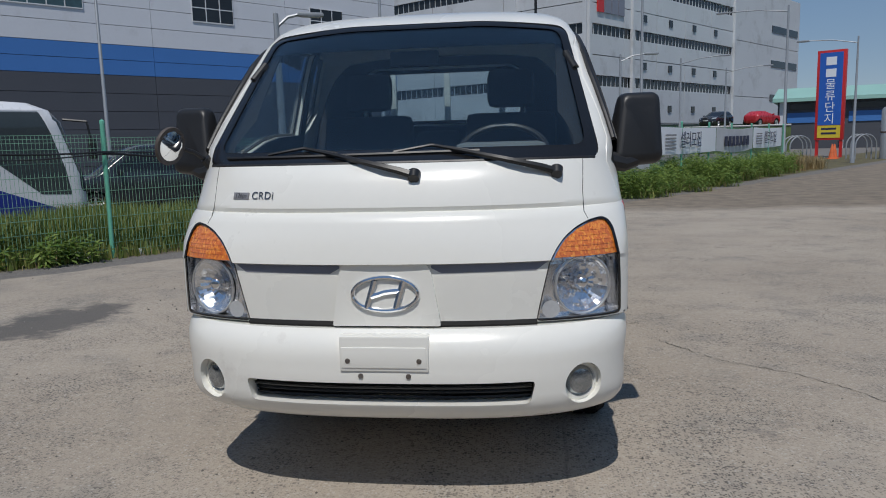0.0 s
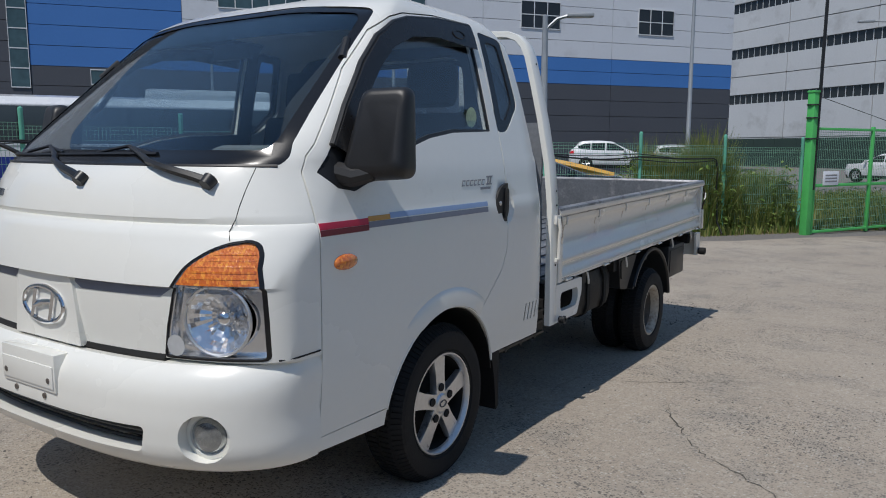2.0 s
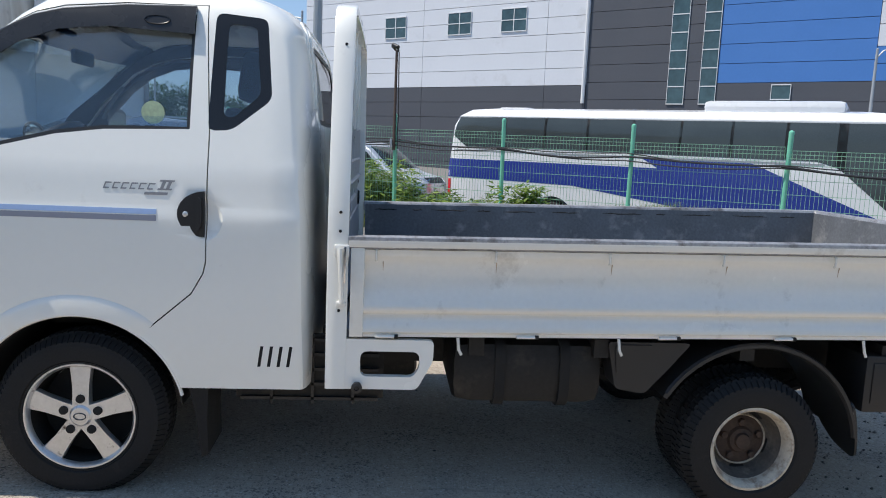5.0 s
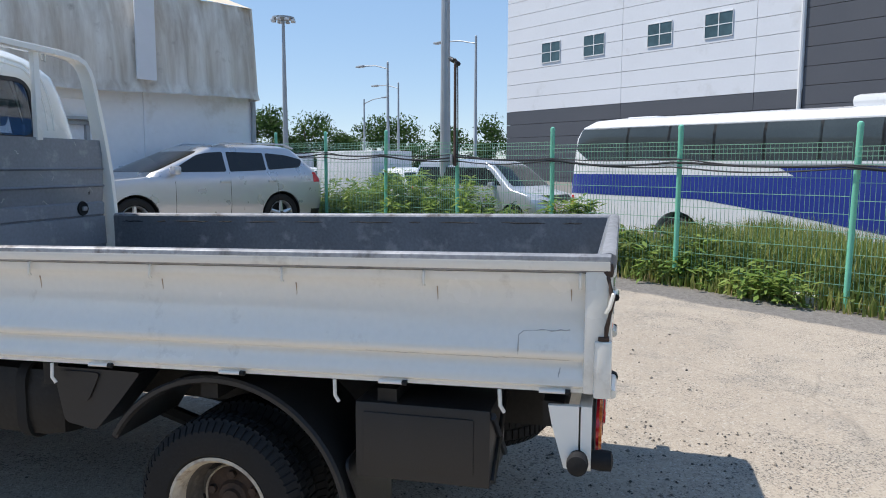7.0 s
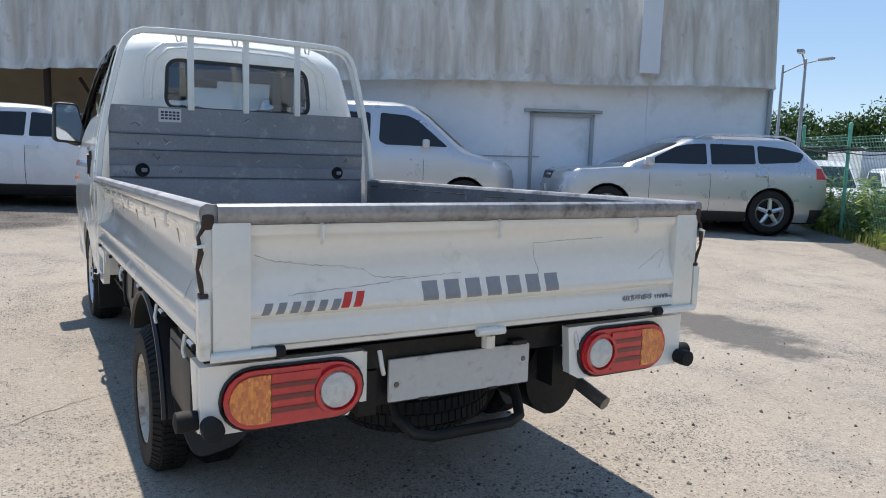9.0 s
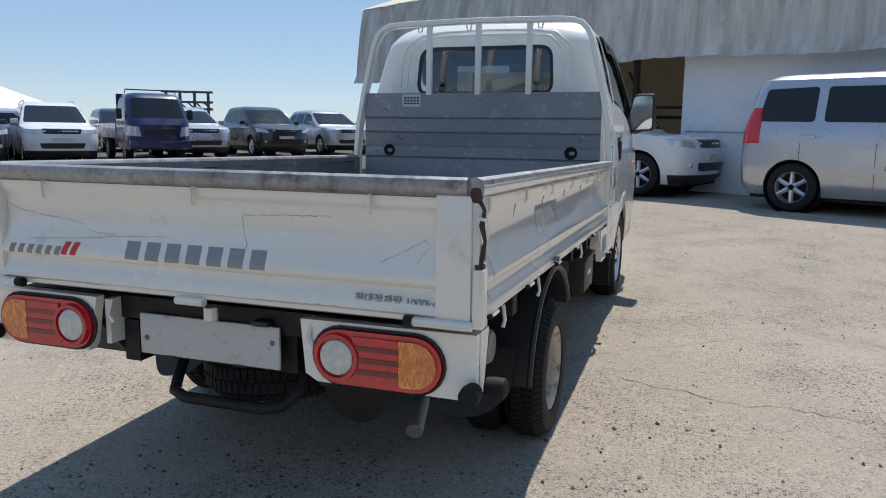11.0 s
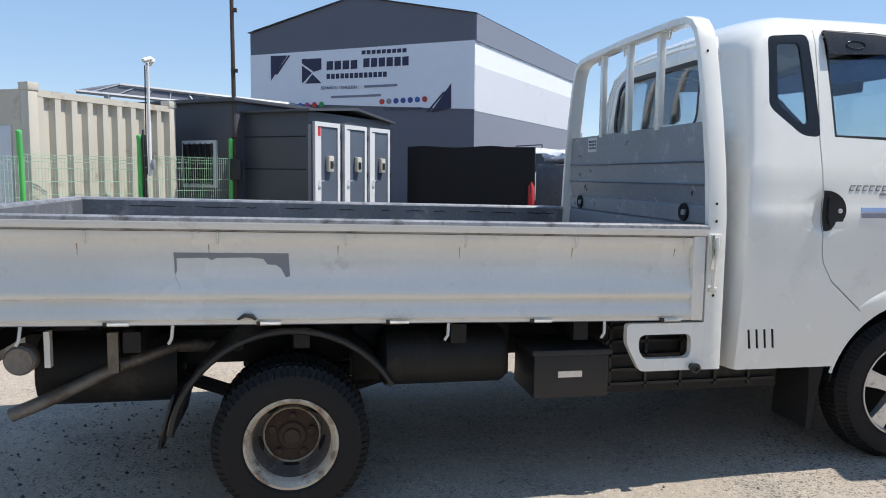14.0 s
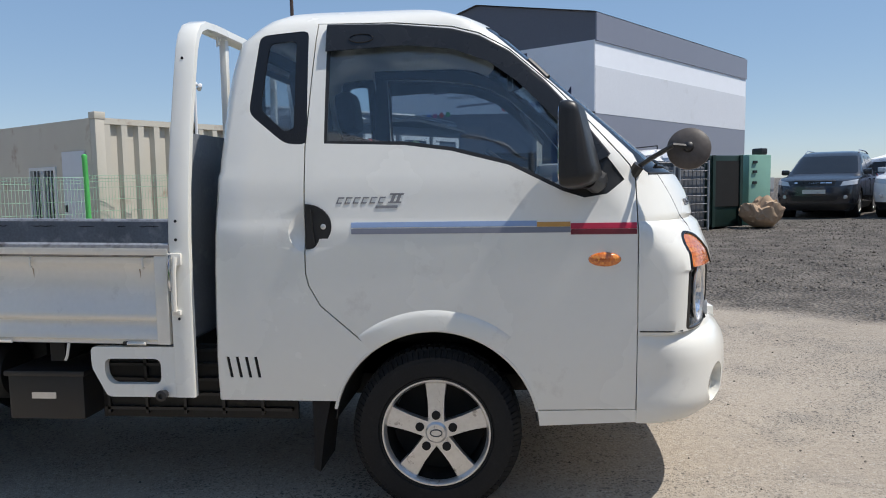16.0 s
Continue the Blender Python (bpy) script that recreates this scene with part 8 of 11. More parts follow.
    for k, c in enumerate(((0.55, 0.05, 0.05), (0.3, 0.3, 0.35), (0.05, 0.08, 0.35), (0.06, 0.1, 0.35), (0.05, 0.08, 0.3), (0.05, 0.15, 0.4), (0.45, 0.05, 0.05))):
        mt = surface("flag_spot", c, 0.5, var=0.2)
        part("flag_spot", lathe(bmesh.new(), [(0.04, 0.10), (0.055, 0.10)], 16, "y", (5.56 + k * 0.275, 0, 3.83 + k * 0.008), close=False), mt, sg)
    for k, c in enumerate(((0.05, 0.15, 0.5), (0.5, 0.1, 0.25), (0.6, 0.04, 0.03), (0.05, 0.35, 0.12))):
        mt = surface("icon_spot", c, 0.5, var=0.1)
        part("icon_spot", lathe(bmesh.new(), [(0.04, 0.10), (0.055, 0.10)], 16, "y", (2.20 + k * 0.30, 0, 3.76 + k * 0.01), close=False), mt, sg)


sign_hall()

# ---- container office, cabins, shelters ----
def corrugated(u0, u1, z0, z1, depth, n):
    """A pressed wall in the plane of u and z, with trapezoid ribs."""
    pts = []
    p = (u1 - u0) / n
    for i in range(n):
        a = u0 + i * p
        pts += [(a, 0), (a + p * 0.35, 0), (a + p * 0.5, -depth), (a + p * 0.85, -depth)]
    pts.append((u1, 0))
    pts += [(u1, -depth - 0.03), (u0, -depth - 0.03)]
    return prism(pts, "z", z0, z1)


def container_office():
    # near corner at (8.28, 6.59); the ribbed side runs to (10.9, 5.0)
    g = ground_z(9, 6)
    u = Vector((10.86 - 8.28, 5.0 - 6.59, 0)).normalized()
    f = frame_at((8.28, 6.59, g), (u.x, u.y))
    f = Matrix(((u.x, u.y, 0, 8.28), (u.y, -u.x, 0, 6.59), (0, 0, 1, g), (0, 0, 0, 1)))
    n = Vector((u.y, -u.x, 0))
    if n.x > 0:
        f = f @ Matrix.Diagonal((1, -1, 1, 1))
    h = thing("shipping_container", "cream corrugated shipping container used as an office", "container", m=f)
    top = 2.415 - g
    part("ribbed_wall", corrugated(0.16, 2.92, 0.12, top - 0.10, 0.085, 9), M["container"], h, "cream corrugated wall", 20)
    for s in (0.0, 2.92):
        part("corner_post", boxes((s, s + 0.16, -0.16, 0.01, 0, top), bevel=0.01), M["container"], h)
        part("corner_casting", boxes((s - 0.01, s + 0.18, -0.18, 0.02, top - 0.02, top + 0.10), bevel=0.01), M["container"], h)
    part("top_rail", boxes((0.16, 2.92, -0.08, 0.005, top - 0.10, top)), M["container"], h)
    part("roof", boxes((0.02, 3.06, -8.9, -0.02, top - 0.06, top - 0.02)), M["container"], h)
    back = boolean(boxes((0.0, 0.06, -8.9, -0.16, 0.05, top)), boxes((-0.2, 0.2, -2.35, -1.45, 0.85, 1.75)))
    part("side_wall", back, M["container"], h, "cream side wall")
    part("end_wall", boxes((0.0, 3.08, -8.98, -8.9, 0, top)), M["container"], h)
    d = part("door", boxes((-0.02, 0.0, -1.15, -0.35, 0.1, 2.05), bevel=0.005), M["panel_white"], h, "closed pale door")
    part("door_handle", boxes((-0.05, -0.02, -1.08, -1.03, 1.0, 1.12)), M["black"], d)
    wf = bmesh.new()
    box(wf, -0.03, 0.03, -2.40, -1.40, 0.80, 0.86)
    box(wf, -0.03, 0.03, -2.40, -1.40, 1.74, 1.80)
    for y in (-2.40, -1.93, -1.46):
        box(wf, -0.03, 0.03, y, y + 0.06, 0.86, 1.74)
    w = part("window", wf, M["frame_white"], h, "barred white window")
    part("pane", boxes((0.02, 0.03, -2.36, -1.44, 0.84, 1.76)), M["win_dark"], w)
    for k in range(7):
        part("window_bar", rod(bmesh.new(), [(-0.05, -2.30 + k * 0.13, 0.86), (-0.05, -2.30 + k * 0.13, 1.74)], 0.009, 5), M["frame_white"], w)


container_office()
hose = thing("hose", "black hose looped over a green fence post", "hose", m=pose(9.43, 5.295, ground_z(9.43, 5.3)))
part("loop", rod(bmesh.new(), [(0.03, -0.05, 0.02), (-0.01, -0.06, 0.6), (-0.02, -0.06, 1.3), (-0.03, -0.05, 1.92), (0.02, -0.05, 2.05), (0.08, -0.05, 1.98), (0.10, -0.06, 1.6), (0.16, -0.06, 1.0), (0.15, -0.07, 0.45), (0.06, -0.08, 0.02)], 0.020, 8), M["black"], hose, "", 60)


def dark_cabin():
    g = ground_z(12, 4)
    h = thing("dark_cabin", "flat-roofed charcoal cabin with a barred window", "cabin", m=pose(13.15, 3.72, g, 0, 0, -39))
    part("wall", boxes((-1.9, 2.2, -1.3, 1.2, 0, 2.55 - g), bevel=0.01), M["charcoal"], h, "charcoal wall")
    part("roof", boxes((-2.0, 2.3, -1.4, 1.3, 2.55 - g, 2.62 - g), bevel=0.01), M["charcoal"], h)
    w = part("window", boxes((-1.95, -1.9, -0.85, 0.05, 1.05, 1.95)), M["frame_white"], h, "white barred window")
    part("pane", boxes((-1.97, -1.95, -0.78, -0.02, 1.12, 1.88)), M["win_dark"], w)
    for k in range(6):
        part("window_bar", rod(bmesh.new(), [(-1.985, -0.78 + k * 0.15, 1.1), (-1.985, -0.78 + k * 0.15, 1.9)], 0.012, 5), M["black"], w)
    ac = part("air_conditioner", boxes((-2.25, -1.92, -0.85, -0.05, 0.15, 0.75), bevel=0.02), M["panel_white"], h, "white outdoor air conditioner")
    part("ac_fan", lathe(bmesh.new(), [(-2.26, 0.02), (-2.26, 0.22), (-2.25, 0.23)], 20, "x", (0, -0.38, 0.45), close=False), M["pole"], ac)


dark_cabin()


def toilet_block():
    """Three slate doors in white frames, under a shallow pitched roof."""
    a, b = Vector((10.24, 2.44, 0)), Vector((12.38, 0.83, 0))
    u = (b - a).normalized()
    g = ground_z(11, 2)
    n = Vector((u.y, -u.x, 0))
    if n.x > 0:
        n = -n
    f = Matrix(((u.x, n.x, 0, a.x), (u.y, n.y, 0, a.y), (0, 0, 1, g), (0, 0, 0, 1)))
    h = thing("toilet_cabin", "charcoal toilet cabin with three framed doors", "cabin", m=f)
    top = 2.42 - g
    part("wall", boxes((-0.12, 2.80, -1.75, -0.06, 0.12, top - 0.06), bevel=0.01), M["charcoal"], h, "charcoal wall")
    for z in (0.75, 1.35, 1.95):
        part("groove", boxes((-0.125, -0.118, -1.7, -0.1, z, z + 0.02)), M["gap"], h)
    roof = prism([(-0.22, top - 0.07), (1.35, top + 0.06), (2.86, top - 0.11), (2.86, top - 0.07), (1.35, top + 0.11), (-0.22, top - 0.03)], "y", -1.9, 0.05)
    part("roof", roof, M["charcoal"], h, "shallow charcoal roof")
    part("step", boxes((-0.10, 2.78, -0.06, 0.45, -0.12, 0.12)), M["charcoal"], h)
    for k, s in enumerate((0.02, 0.98, 1.90)):
        fr = bmesh.new()
        W, H0, H1 = 0.80, 0.14, 2.24
        box(fr, s, s + 0.08, -0.06, 0.0, H0, H1)
        box(fr, s + W - 0.08, s + W, -0.06, 0.0, H0, H1)
        box(fr, s + 0.08, s + W - 0.08, -0.06, 0.0, H1 - 0.08, H1)
        dr = part("door", fr, M["frame_white"], h, "slate door in a white frame")
        part("door_leaf", boxes((s + 0.08, s + W - 0.08, -0.055, -0.02, H0, H1 - 0.08)), M["slate"], dr)
        part("leaf_trim", boxes((s + 0.08, s + 0.20, -0.02, -0.012, H0, H1 - 0.1)), M["frame_white"], dr)
        part("lock_box", boxes((s + 0.36, s + 0.52, -0.02, 0.06, 1.32, 1.62), bevel=0.02), M["container"], dr, "cream lock box")
        part("lock_face", boxes((s + 0.39, s + 0.49, 0.06, 0.065, 1.38, 1.52)), M["black"], dr)
        part("knob", rod(bmesh.new(), [(s + 0.14, -0.02, 1.15), (s + 0.14, 0.05, 1.15), (s + 0.22, 0.05, 1.15)], 0.015, 6), M["chrome"], dr)
        for z in (0.6, 1.2, 1.95):
            part("hinge", boxes((s + W, s + W + 0.035, -0.05, 0.01, z, z + 0.12)), M["black"], dr)
    part("notice", boxes((0.12, 0.20, -0.02, -0.008, 1.98, 2.14)), M["sign_red"], h, "small red notice")


toilet_block()


def shade_fence():
    """Black cloth hung along a rail, beside wire cages of white sacks."""
    a, b = Vector((12.95, 0.35, 0)), Vector((11.56, -2.15, 0))
    g = ground_z(12, -1)
    u = (b - a).normalized()
    L = (b - a).length
    n = Vector((u.y, -u.x, 0))
    if n.x > 0:
        n = -n
    f = Matrix(((u.x, n.x, 0, a.x), (u.y, n.y, 0, a.y), (0, 0, 1, g), (0, 0, 0, 1)))
    h = thing("shade_fence", "black shade cloth fence", "fence", m=f)
    verts, faces = [], []
    nx = 48
    for i in range(nx + 1):
        s = L * i / nx
        for j in range(6):
            z = 0.05 + (1.85 - g - 0.05) * j / 5
            verts.append((s, 0.03 * math.sin(s * 6) * (1 - j / 6) + 0.03 * noise.noise((s * 2, z, 0)), z + (0.02 * math.sin(s * 4.2) if j == 5 else 0)))
    for i in range(nx):
        for j in range(5):
            k = i * 6 + j
            faces.append((k, k + 6, k + 7, k + 1))
    me = bpy.data.meshes.new("cloth")
    me.from_pydata(verts, [], faces)
    part("cloth", me, M["mesh_black"], h, "black shade cloth", 80)
    for i in range(4):
        part("post", rod(bmesh.new(), [(L * i / 3, -0.05, 0), (L * i / 3, -0.05, 1.85 - g)], 0.03, 6), M["black"], h)
    part("rail", rod(bmesh.new(), [(0, -0.05, 1.83 - g), (L, -0.05, 1.83 - g)], 0.02, 6), M["black"], h)
    ex = thing("fire_extinguisher", "red fire extinguisher on the shade fence", "extinguisher", m=Matrix.Translation((11.46, -2.08, ground_z(11.5, -2) + 0.55)))
    part("bottle", lathe(bmesh.new(), [(0, 0.05), (0.02, 0.07), (0.40, 0.07), (0.46, 0.03), (0.50, 0.02)], 16, "z", close=False), M["sign_red"], ex)
    part("hose", rod(bmesh.new(), [(0, 0, 0.5), (-0.06, 0.03, 0.48), (-0.08, 0.03, 0.25)], 0.012, 6), M["black"], ex)
    for k in range(2):
        c = thing("wire_cage", "grey wire mesh cage pallet", "cage", "cages by the shade fence", m=pose(12.35 + k * 0.62, -3.05 - k * 0.85, ground_z(12.5, -3), 0, 0, 30))
        for x in (-0.5, 0.5):
            for y in (-0.4, 0.4):
                part("post", rod(bmesh.new(), [(x, y, 0), (x, y, 1.55)], 0.025, 6), M["pole"], c)
        side = bmesh.new()
        for i in range(9):
            x = -0.5 + i * 0.125
            rod(side, [(x, -0.4, 0.1), (x, -0.4, 1.5)], 0.008, 4)
        for i in range(9):
            z = 0.1 + i * 0.175
            rod(side, [(-0.5, -0.4, z), (0.5, -0.4, z)], 0.008, 4)
        part("wire_side", side, M["cage_steel"], c, kind="stuff")
        side2 = bmesh.new()
        for i in range(8):
            y = -0.4 + i * 0.114
            rod(side2, [(-0.5, y, 0.1), (-0.5, y, 1.5)], 0.008, 4)
        for i in range(9):
            z = 0.1 + i * 0.175
            rod(side2, [(-0.5, -0.4, z), (-0.5, 0.4, z)], 0.008, 4)
        part("wire_side", side2, M["cage_steel"], c, kind="stuff")
        part("load", boxes((-0.46, 0.46, -0.36, 0.36, 0.12, 1.42), bevel=0.06), M["cage_steel"], c, "grey bundles")
        sk = bmesh.new()
        bmesh.ops.create_icosphere(sk, subdivisions=3, radius=0.45)
        for v in sk.verts:
            v.co = Vector((v.co.x, v.co.y * 0.8, v.co.z * 0.35)) * (1 + 0.25 * noise.noise(v.co * 5))
        bmesh.ops.translate(sk, vec=(0, 0, 1.58), verts=sk.verts)
        part("top_sack", sk, M["panel_white"], c, "crumpled white sack")
    t = thing("green_tank", "dark green steel tank on its side", "tank", m=pose(13.75, -4.75, ground_z(13.7, -4.7), 0, 0, 30))
    part("shell", boxes((-0.55, 0.55, -0.5, 0.5, 0.05, 1.62), bevel=0.05), M["bin_green"], t)
    part("panel", boxes((-0.57, -0.55, -0.35, 0.35, 0.5, 1.5)), M["gap"], t)
    for y in (-0.4, 0.4):
        part("rib", boxes((-0.59, -0.55, y - 0.04, y + 0.04, 0.05, 1.62)), M["bin_green"], t)
    mt = thing("machine_cabinet", "mint green machine cabinet", "machine", m=pose(14.6, -5.85, ground_z(14.6, -5.9), 0, 0, 30))
    part("cabinet", boxes((-0.4, 0.4, -0.35, 0.35, 0.0, 1.62), bevel=0.03), M["mint_box"], mt)
    for z in (0.95, 1.2, 1.42):
        part("latch", boxes((-0.43, -0.4, 0.12, 0.24, z, z + 0.06)), M["black"], mt)
    part("lamp_head", boxes((-0.25, 0.05, -0.4, -0.2, 1.62, 1.78), bevel=0.04), M["black"], mt)
    s = thing("jute_sack", "slumped brown jute sack on gravel", "sack", m=Matrix.Translation((13.15, -5.75, ground_z(13.1, -5.7))) @ Matrix.Scale(0.82, 4))
    bm = bmesh.new()
    bmesh.ops.create_icosphere(bm, subdivisions=4, radius=0.5)
    for v in bm.verts:
        k = 1 + 0.24 * noise.noise(v.co * 3.1) + 0.14 * noise.noise(v.co * 8) + 0.07 * noise.noise(v.co * 19)
        v.co = Vector((v.co.x * 1.0, v.co.y * 1.0, (v.co.z + 0.5) * 0.78 if v.co.z > -0.42 else 0.03)) * k
    part("sack_body", bm, M["sack"], s)
    part("sack_tie", rod(bmesh.new(), [(-0.3, -0.25, 0.75), (0.05, -0.45, 0.55), (0.2, -0.48, 0.2)], 0.02, 5), M["sack"], s)


shade_fence()

# ---- parked vehicles ----
def car_rows(L, W, H, hood=1.05, nose=0.98, belt=1.06, ws=0.95, rear=0.45, tail=0.06):
    """Level outlines of a car with its nose at -L/2: hood height, windscreen run, rear slope."""
    f, r = -L / 2, L / 2
    return [(0.20, f + 0.16, r - 0.14, W - 0.10, 0.35, 3, 0.25, 4),
            (0.32, f + 0.04, r - 0.05, W - 0.04, 0.40, 3, 0.25, 4),
            (0.55, f, r, W, 0.45, 3, 0.28, 4),
            (0.75, f + 0.02, r, W, 0.45, 3, 0.28, 4),
            (nose - 0.06, f + 0.07, r - 0.01, W - 0.005, 0.45, 3, 0.28, 4),
            (nose, f + 0.20, r - 0.015, W - 0.012, 0.42, 3, 0.28, 4),
            (belt - 0.02, f + hood, r - tail, W - 0.025, 0.30, 3, 0.28, 4),
            (belt + 0.04, f + hood + 0.12, r - tail - 0.02, W - 0.055, 0.22, 4, 0.26, 4),
            (H - 0.16, f + hood + ws, r - rear, W - 0.20, 0.22, 4, 0.25, 4),
            (H - 0.08, f + hood + ws + 0.16, r - rear - 0.10, W - 0.245, 0.22, 3.5, 0.22, 3.5),
            (H - 0.03, f + hood + ws + 0.42, r - rear - 0.30, W - 0.33, 0.2, 3, 0.2, 3),
            (H, f + hood + ws + 0.9, r - rear - 0.7, W - 0.55, 0.1, 2.5, 0.1, 2.5)]


def wheel_set(root, x, ys, r, w=0.22, rim_mat=None, spokes=5):
    tyre_me = smooth(mesh_of(tyre(bmesh.new(), (0, 0, 0), r, r * 0.66, w, seg=32)), 40)
    rim = bmesh.new()
    lathe(rim, [(w * 0.42, r * 0.66), (w * 0.46, r * 0.64), (w * 0.30, r * 0.58), (-w * 0.2, r * 0.56), (-w * 0.2, r * 0.66)], 28, "x")
    for k in range(spokes):
        a = radians(90 + 360 / spokes * k)
        rod(rim, [(w * 0.34, 0.04 * math.cos(a), 0.04 * math.sin(a)), (w * 0.33, r * 0.6 * math.cos(a), r * 0.6 * math.sin(a))], [r * 0.11, r * 0.085], 6)
    rim_me = smooth(mesh_of(rim), 40)
    disc = smooth(mesh_of(lathe(bmesh.new(), [(0.0, 0.01), (0.0, r * 0.6), (-0.02, r * 0.6)], 24, "x", close=False)), 40)
    tyre_me.materials.append(M["rubber"])
    rim_me.materials.append(rim_mat or M["alloy"])
    disc.materials.append(M["gap"])
    for sgn in (1, -1):
        for y in ys:
            o = new("wheel", tyre_me)
            o.parent = root
            o.matrix_local = Matrix.Translation((sgn * x, y, r)) @ (Matrix() if sgn > 0 else Matrix.Rotation(math.pi, 4, "Z"))
            for nm, me in (("rim", rim_me), ("brake", disc)):
                c = new(nm, me)
                c.parent = o


def car(label, paint, m, L=4.65, W=0.935, H=1.70, wb=2.7, r=0.35, name="suv", category="car", group="", rows=None, side=None, belt=1.06, lamps=0.86, plate=True, trim=True, spokes=5, rails=False, front_axle=None, rear_lamp=None, cladding=True):
    root = thing(name, label, category, group, m=m)
    H0 = Hull(rows or car_rows(L, W, H, belt=belt), nf=22, nr=14, ns=8, top=H - 0.15)
    fa = front_axle if front_axle is not None else -L / 2 + 0.93
    ys = (fa, fa + wb)
    body = H0.mesh(0, 0.09)
    for y in ys:
        body = boolean(body, lathe(bmesh.new(), [(-1.3, r * 1.13), (1.3, r * 1.13)], 28, "x", (0, y, r), close=False))
    part("body", body, paint, root, "", 30)
    part("underside", boxes((-W + 0.16, W - 0.16, -L / 2 + 0.25, L / 2 - 0.2, 0.17, 0.62)), M["gap"], root)
    over = H0.shell(-0.004, 0.006, 0.09)

    def piece(nm, cutter, mt, lb=""):
        me = boolean(copy_mesh(over), cutter, "INTERSECT")
        if len(me.polygons):
            part(nm, me, mt, root, lb)
    hood = -L / 2 + 1.05
    side = side or [round_poly([(hood + 0.46, belt + 0.05), (hood + 1.00, H - 0.21), (hood + 1.20, H - 0.165), (hood + 1.50, H - 0.145), (hood + 1.50, belt + 0.055)], 0.03, 3),
                    round_poly([(hood + 1.57, belt + 0.055), (hood + 1.57, H - 0.145), (hood + 2.3, H - 0.155), (hood + 2.3, belt + 0.08)], 0.03, 3),
                    round_poly([(hood + 2.35, belt + 0.085), (hood + 2.35, H - 0.155), (L / 2 - 0.86, H - 0.19), (L / 2 - 0.50, belt + 0.27), (L / 2 - 0.60, belt + 0.13)], 0.05, 4)]
    for a, b in ((0.4, 1.5), (-1.5, -0.4)):
        for outline in side if isinstance(side[0][0], tuple) else (side,):
            piece("side_window", prism(outline, "x", a, b), M["car_glass"], "dark side glass")
    yw0, yw1 = H0.rows[-5][1], H0.rows[-4][1]
    piece("windscreen", prism(round_poly([(-W + 0.13, belt + 0.05), (W - 0.13, belt + 0.05), (W - 0.27, H - 0.14), (-W + 0.27, H - 0.14)], 0.06, 4), "y", -L / 2, yw1 + 0.28), M["car_glass"], "dark windscreen")
    piece("rear_window", prism(round_poly([(-W + 0.22, belt + 0.12), (W - 0.22, belt + 0.12), (W - 0.30, H - 0.17), (-W + 0.30, H - 0.17)], 0.06, 4), "y", L / 2 - 0.75, L / 2 + 0.1), M["car_glass"], "dark rear window")
    for sgn in (1, -1):
        hl = [(sgn * (W - 0.36), lamps - 0.07), (sgn * (W - 0.02), lamps - 0.03), (sgn * (W - 0.01), lamps + 0.09), (sgn * (W - 0.30), lamps + 0.04)]
        piece("headlight", prism(hl if sgn > 0 else list(reversed(hl)), "y", -L / 2 - 0.1, -L / 2 + 0.48), M["lamp_glass"], "clear headlight")
        rl = rear_lamp or (0.92, 1.10, 0.22)
        tl = [(sgn * (W - rl[2]), rl[0]), (sgn * (W + 0.1), rl[0]), (sgn * (W + 0.1), rl[1]), (sgn * (W - rl[2]), rl[1])]
        piece("tail_lamp", prism(tl if sgn > 0 else list(reversed(tl)), "y", L / 2 - 0.34, L / 2 + 0.1), M["red_lens"], "red tail lamp")
        mir = bmesh.new()
        box(mir, -0.10, 0.10, -0.06, 0.06, -0.07, 0.07, bevel=0.04)
        part("wing_mirror", moved(mir, Matrix.Translation((sgn * (W + 0.06), hood + 0.52, belt + 0.08))), paint, root)
        for y in (hood + 1.35, hood + 2.30):
            part("door_handle", boxes((*sorted((sgn * (W - 0.02), sgn * (W + 0.02))), y, y + 0.18, belt - 0.13, belt - 0.09), bevel=0.01), paint, root)
        for y in (hood + 0.55, hood + 1.55, hood + 2.50):
            part("door_seam", rod(bmesh.new(), [(sgn * (H0.side(y, z) + 0.001), y, z) for z in (0.36, 0.55, 0.75, 0.95, belt + 0.04)], 0.004, 4), M["gap"], root)
        for y in ys:
            part("arch_shade", lathe(bmesh.new(), [(sgn * (W - 0.30), r * 1.12), (sgn * (W - 0.03), r * 1.12), (sgn * (W - 0.03), r * 1.10), (sgn * (W - 0.30), r * 1.10)], 28, "x", (0, y, r)), M["gap"], root)
        if rails:
            part("roof_rail", rod(bmesh.new(), [(sgn * (W - 0.27), hood + 1.35, H - 0.06), (sgn * (W - 0.29), hood + 1.55, H + 0.015), (sgn * (W - 0.30), L / 2 - 0.8, H + 0.005), (sgn * (W - 0.27), L / 2 - 0.62, H - 0.07)], 0.018, 6), M["alloy"], root, "silver roof rail")
    if cladding:
        piece("sill_trim", boxes((-1.5, 1.5, ys[0] + r * 1.1, ys[1] - r * 1.1, 0.1, 0.36)), M["black"], "black sill trim")
        piece("front_trim", boxes((-1.5, 1.5, -L / 2 - 0.1, -L / 2 + 0.42, 0.1, 0.36)), M["black"], "black front trim")
        piece("rear_trim", boxes((-1.5, 1.5, L / 2 - 0.40, L / 2 + 0.1, 0.1, 0.42)), M["black"] if trim else paint)
    piece("grille", prism(round_poly([(-0.44, lamps - 0.06), (0.44, lamps - 0.06), (0.48, lamps + 0.08), (-0.48, lamps + 0.08)], 0.03, 3), "y", -L / 2 - 0.1, -L / 2 + 0.3), M["black"], "black grille")
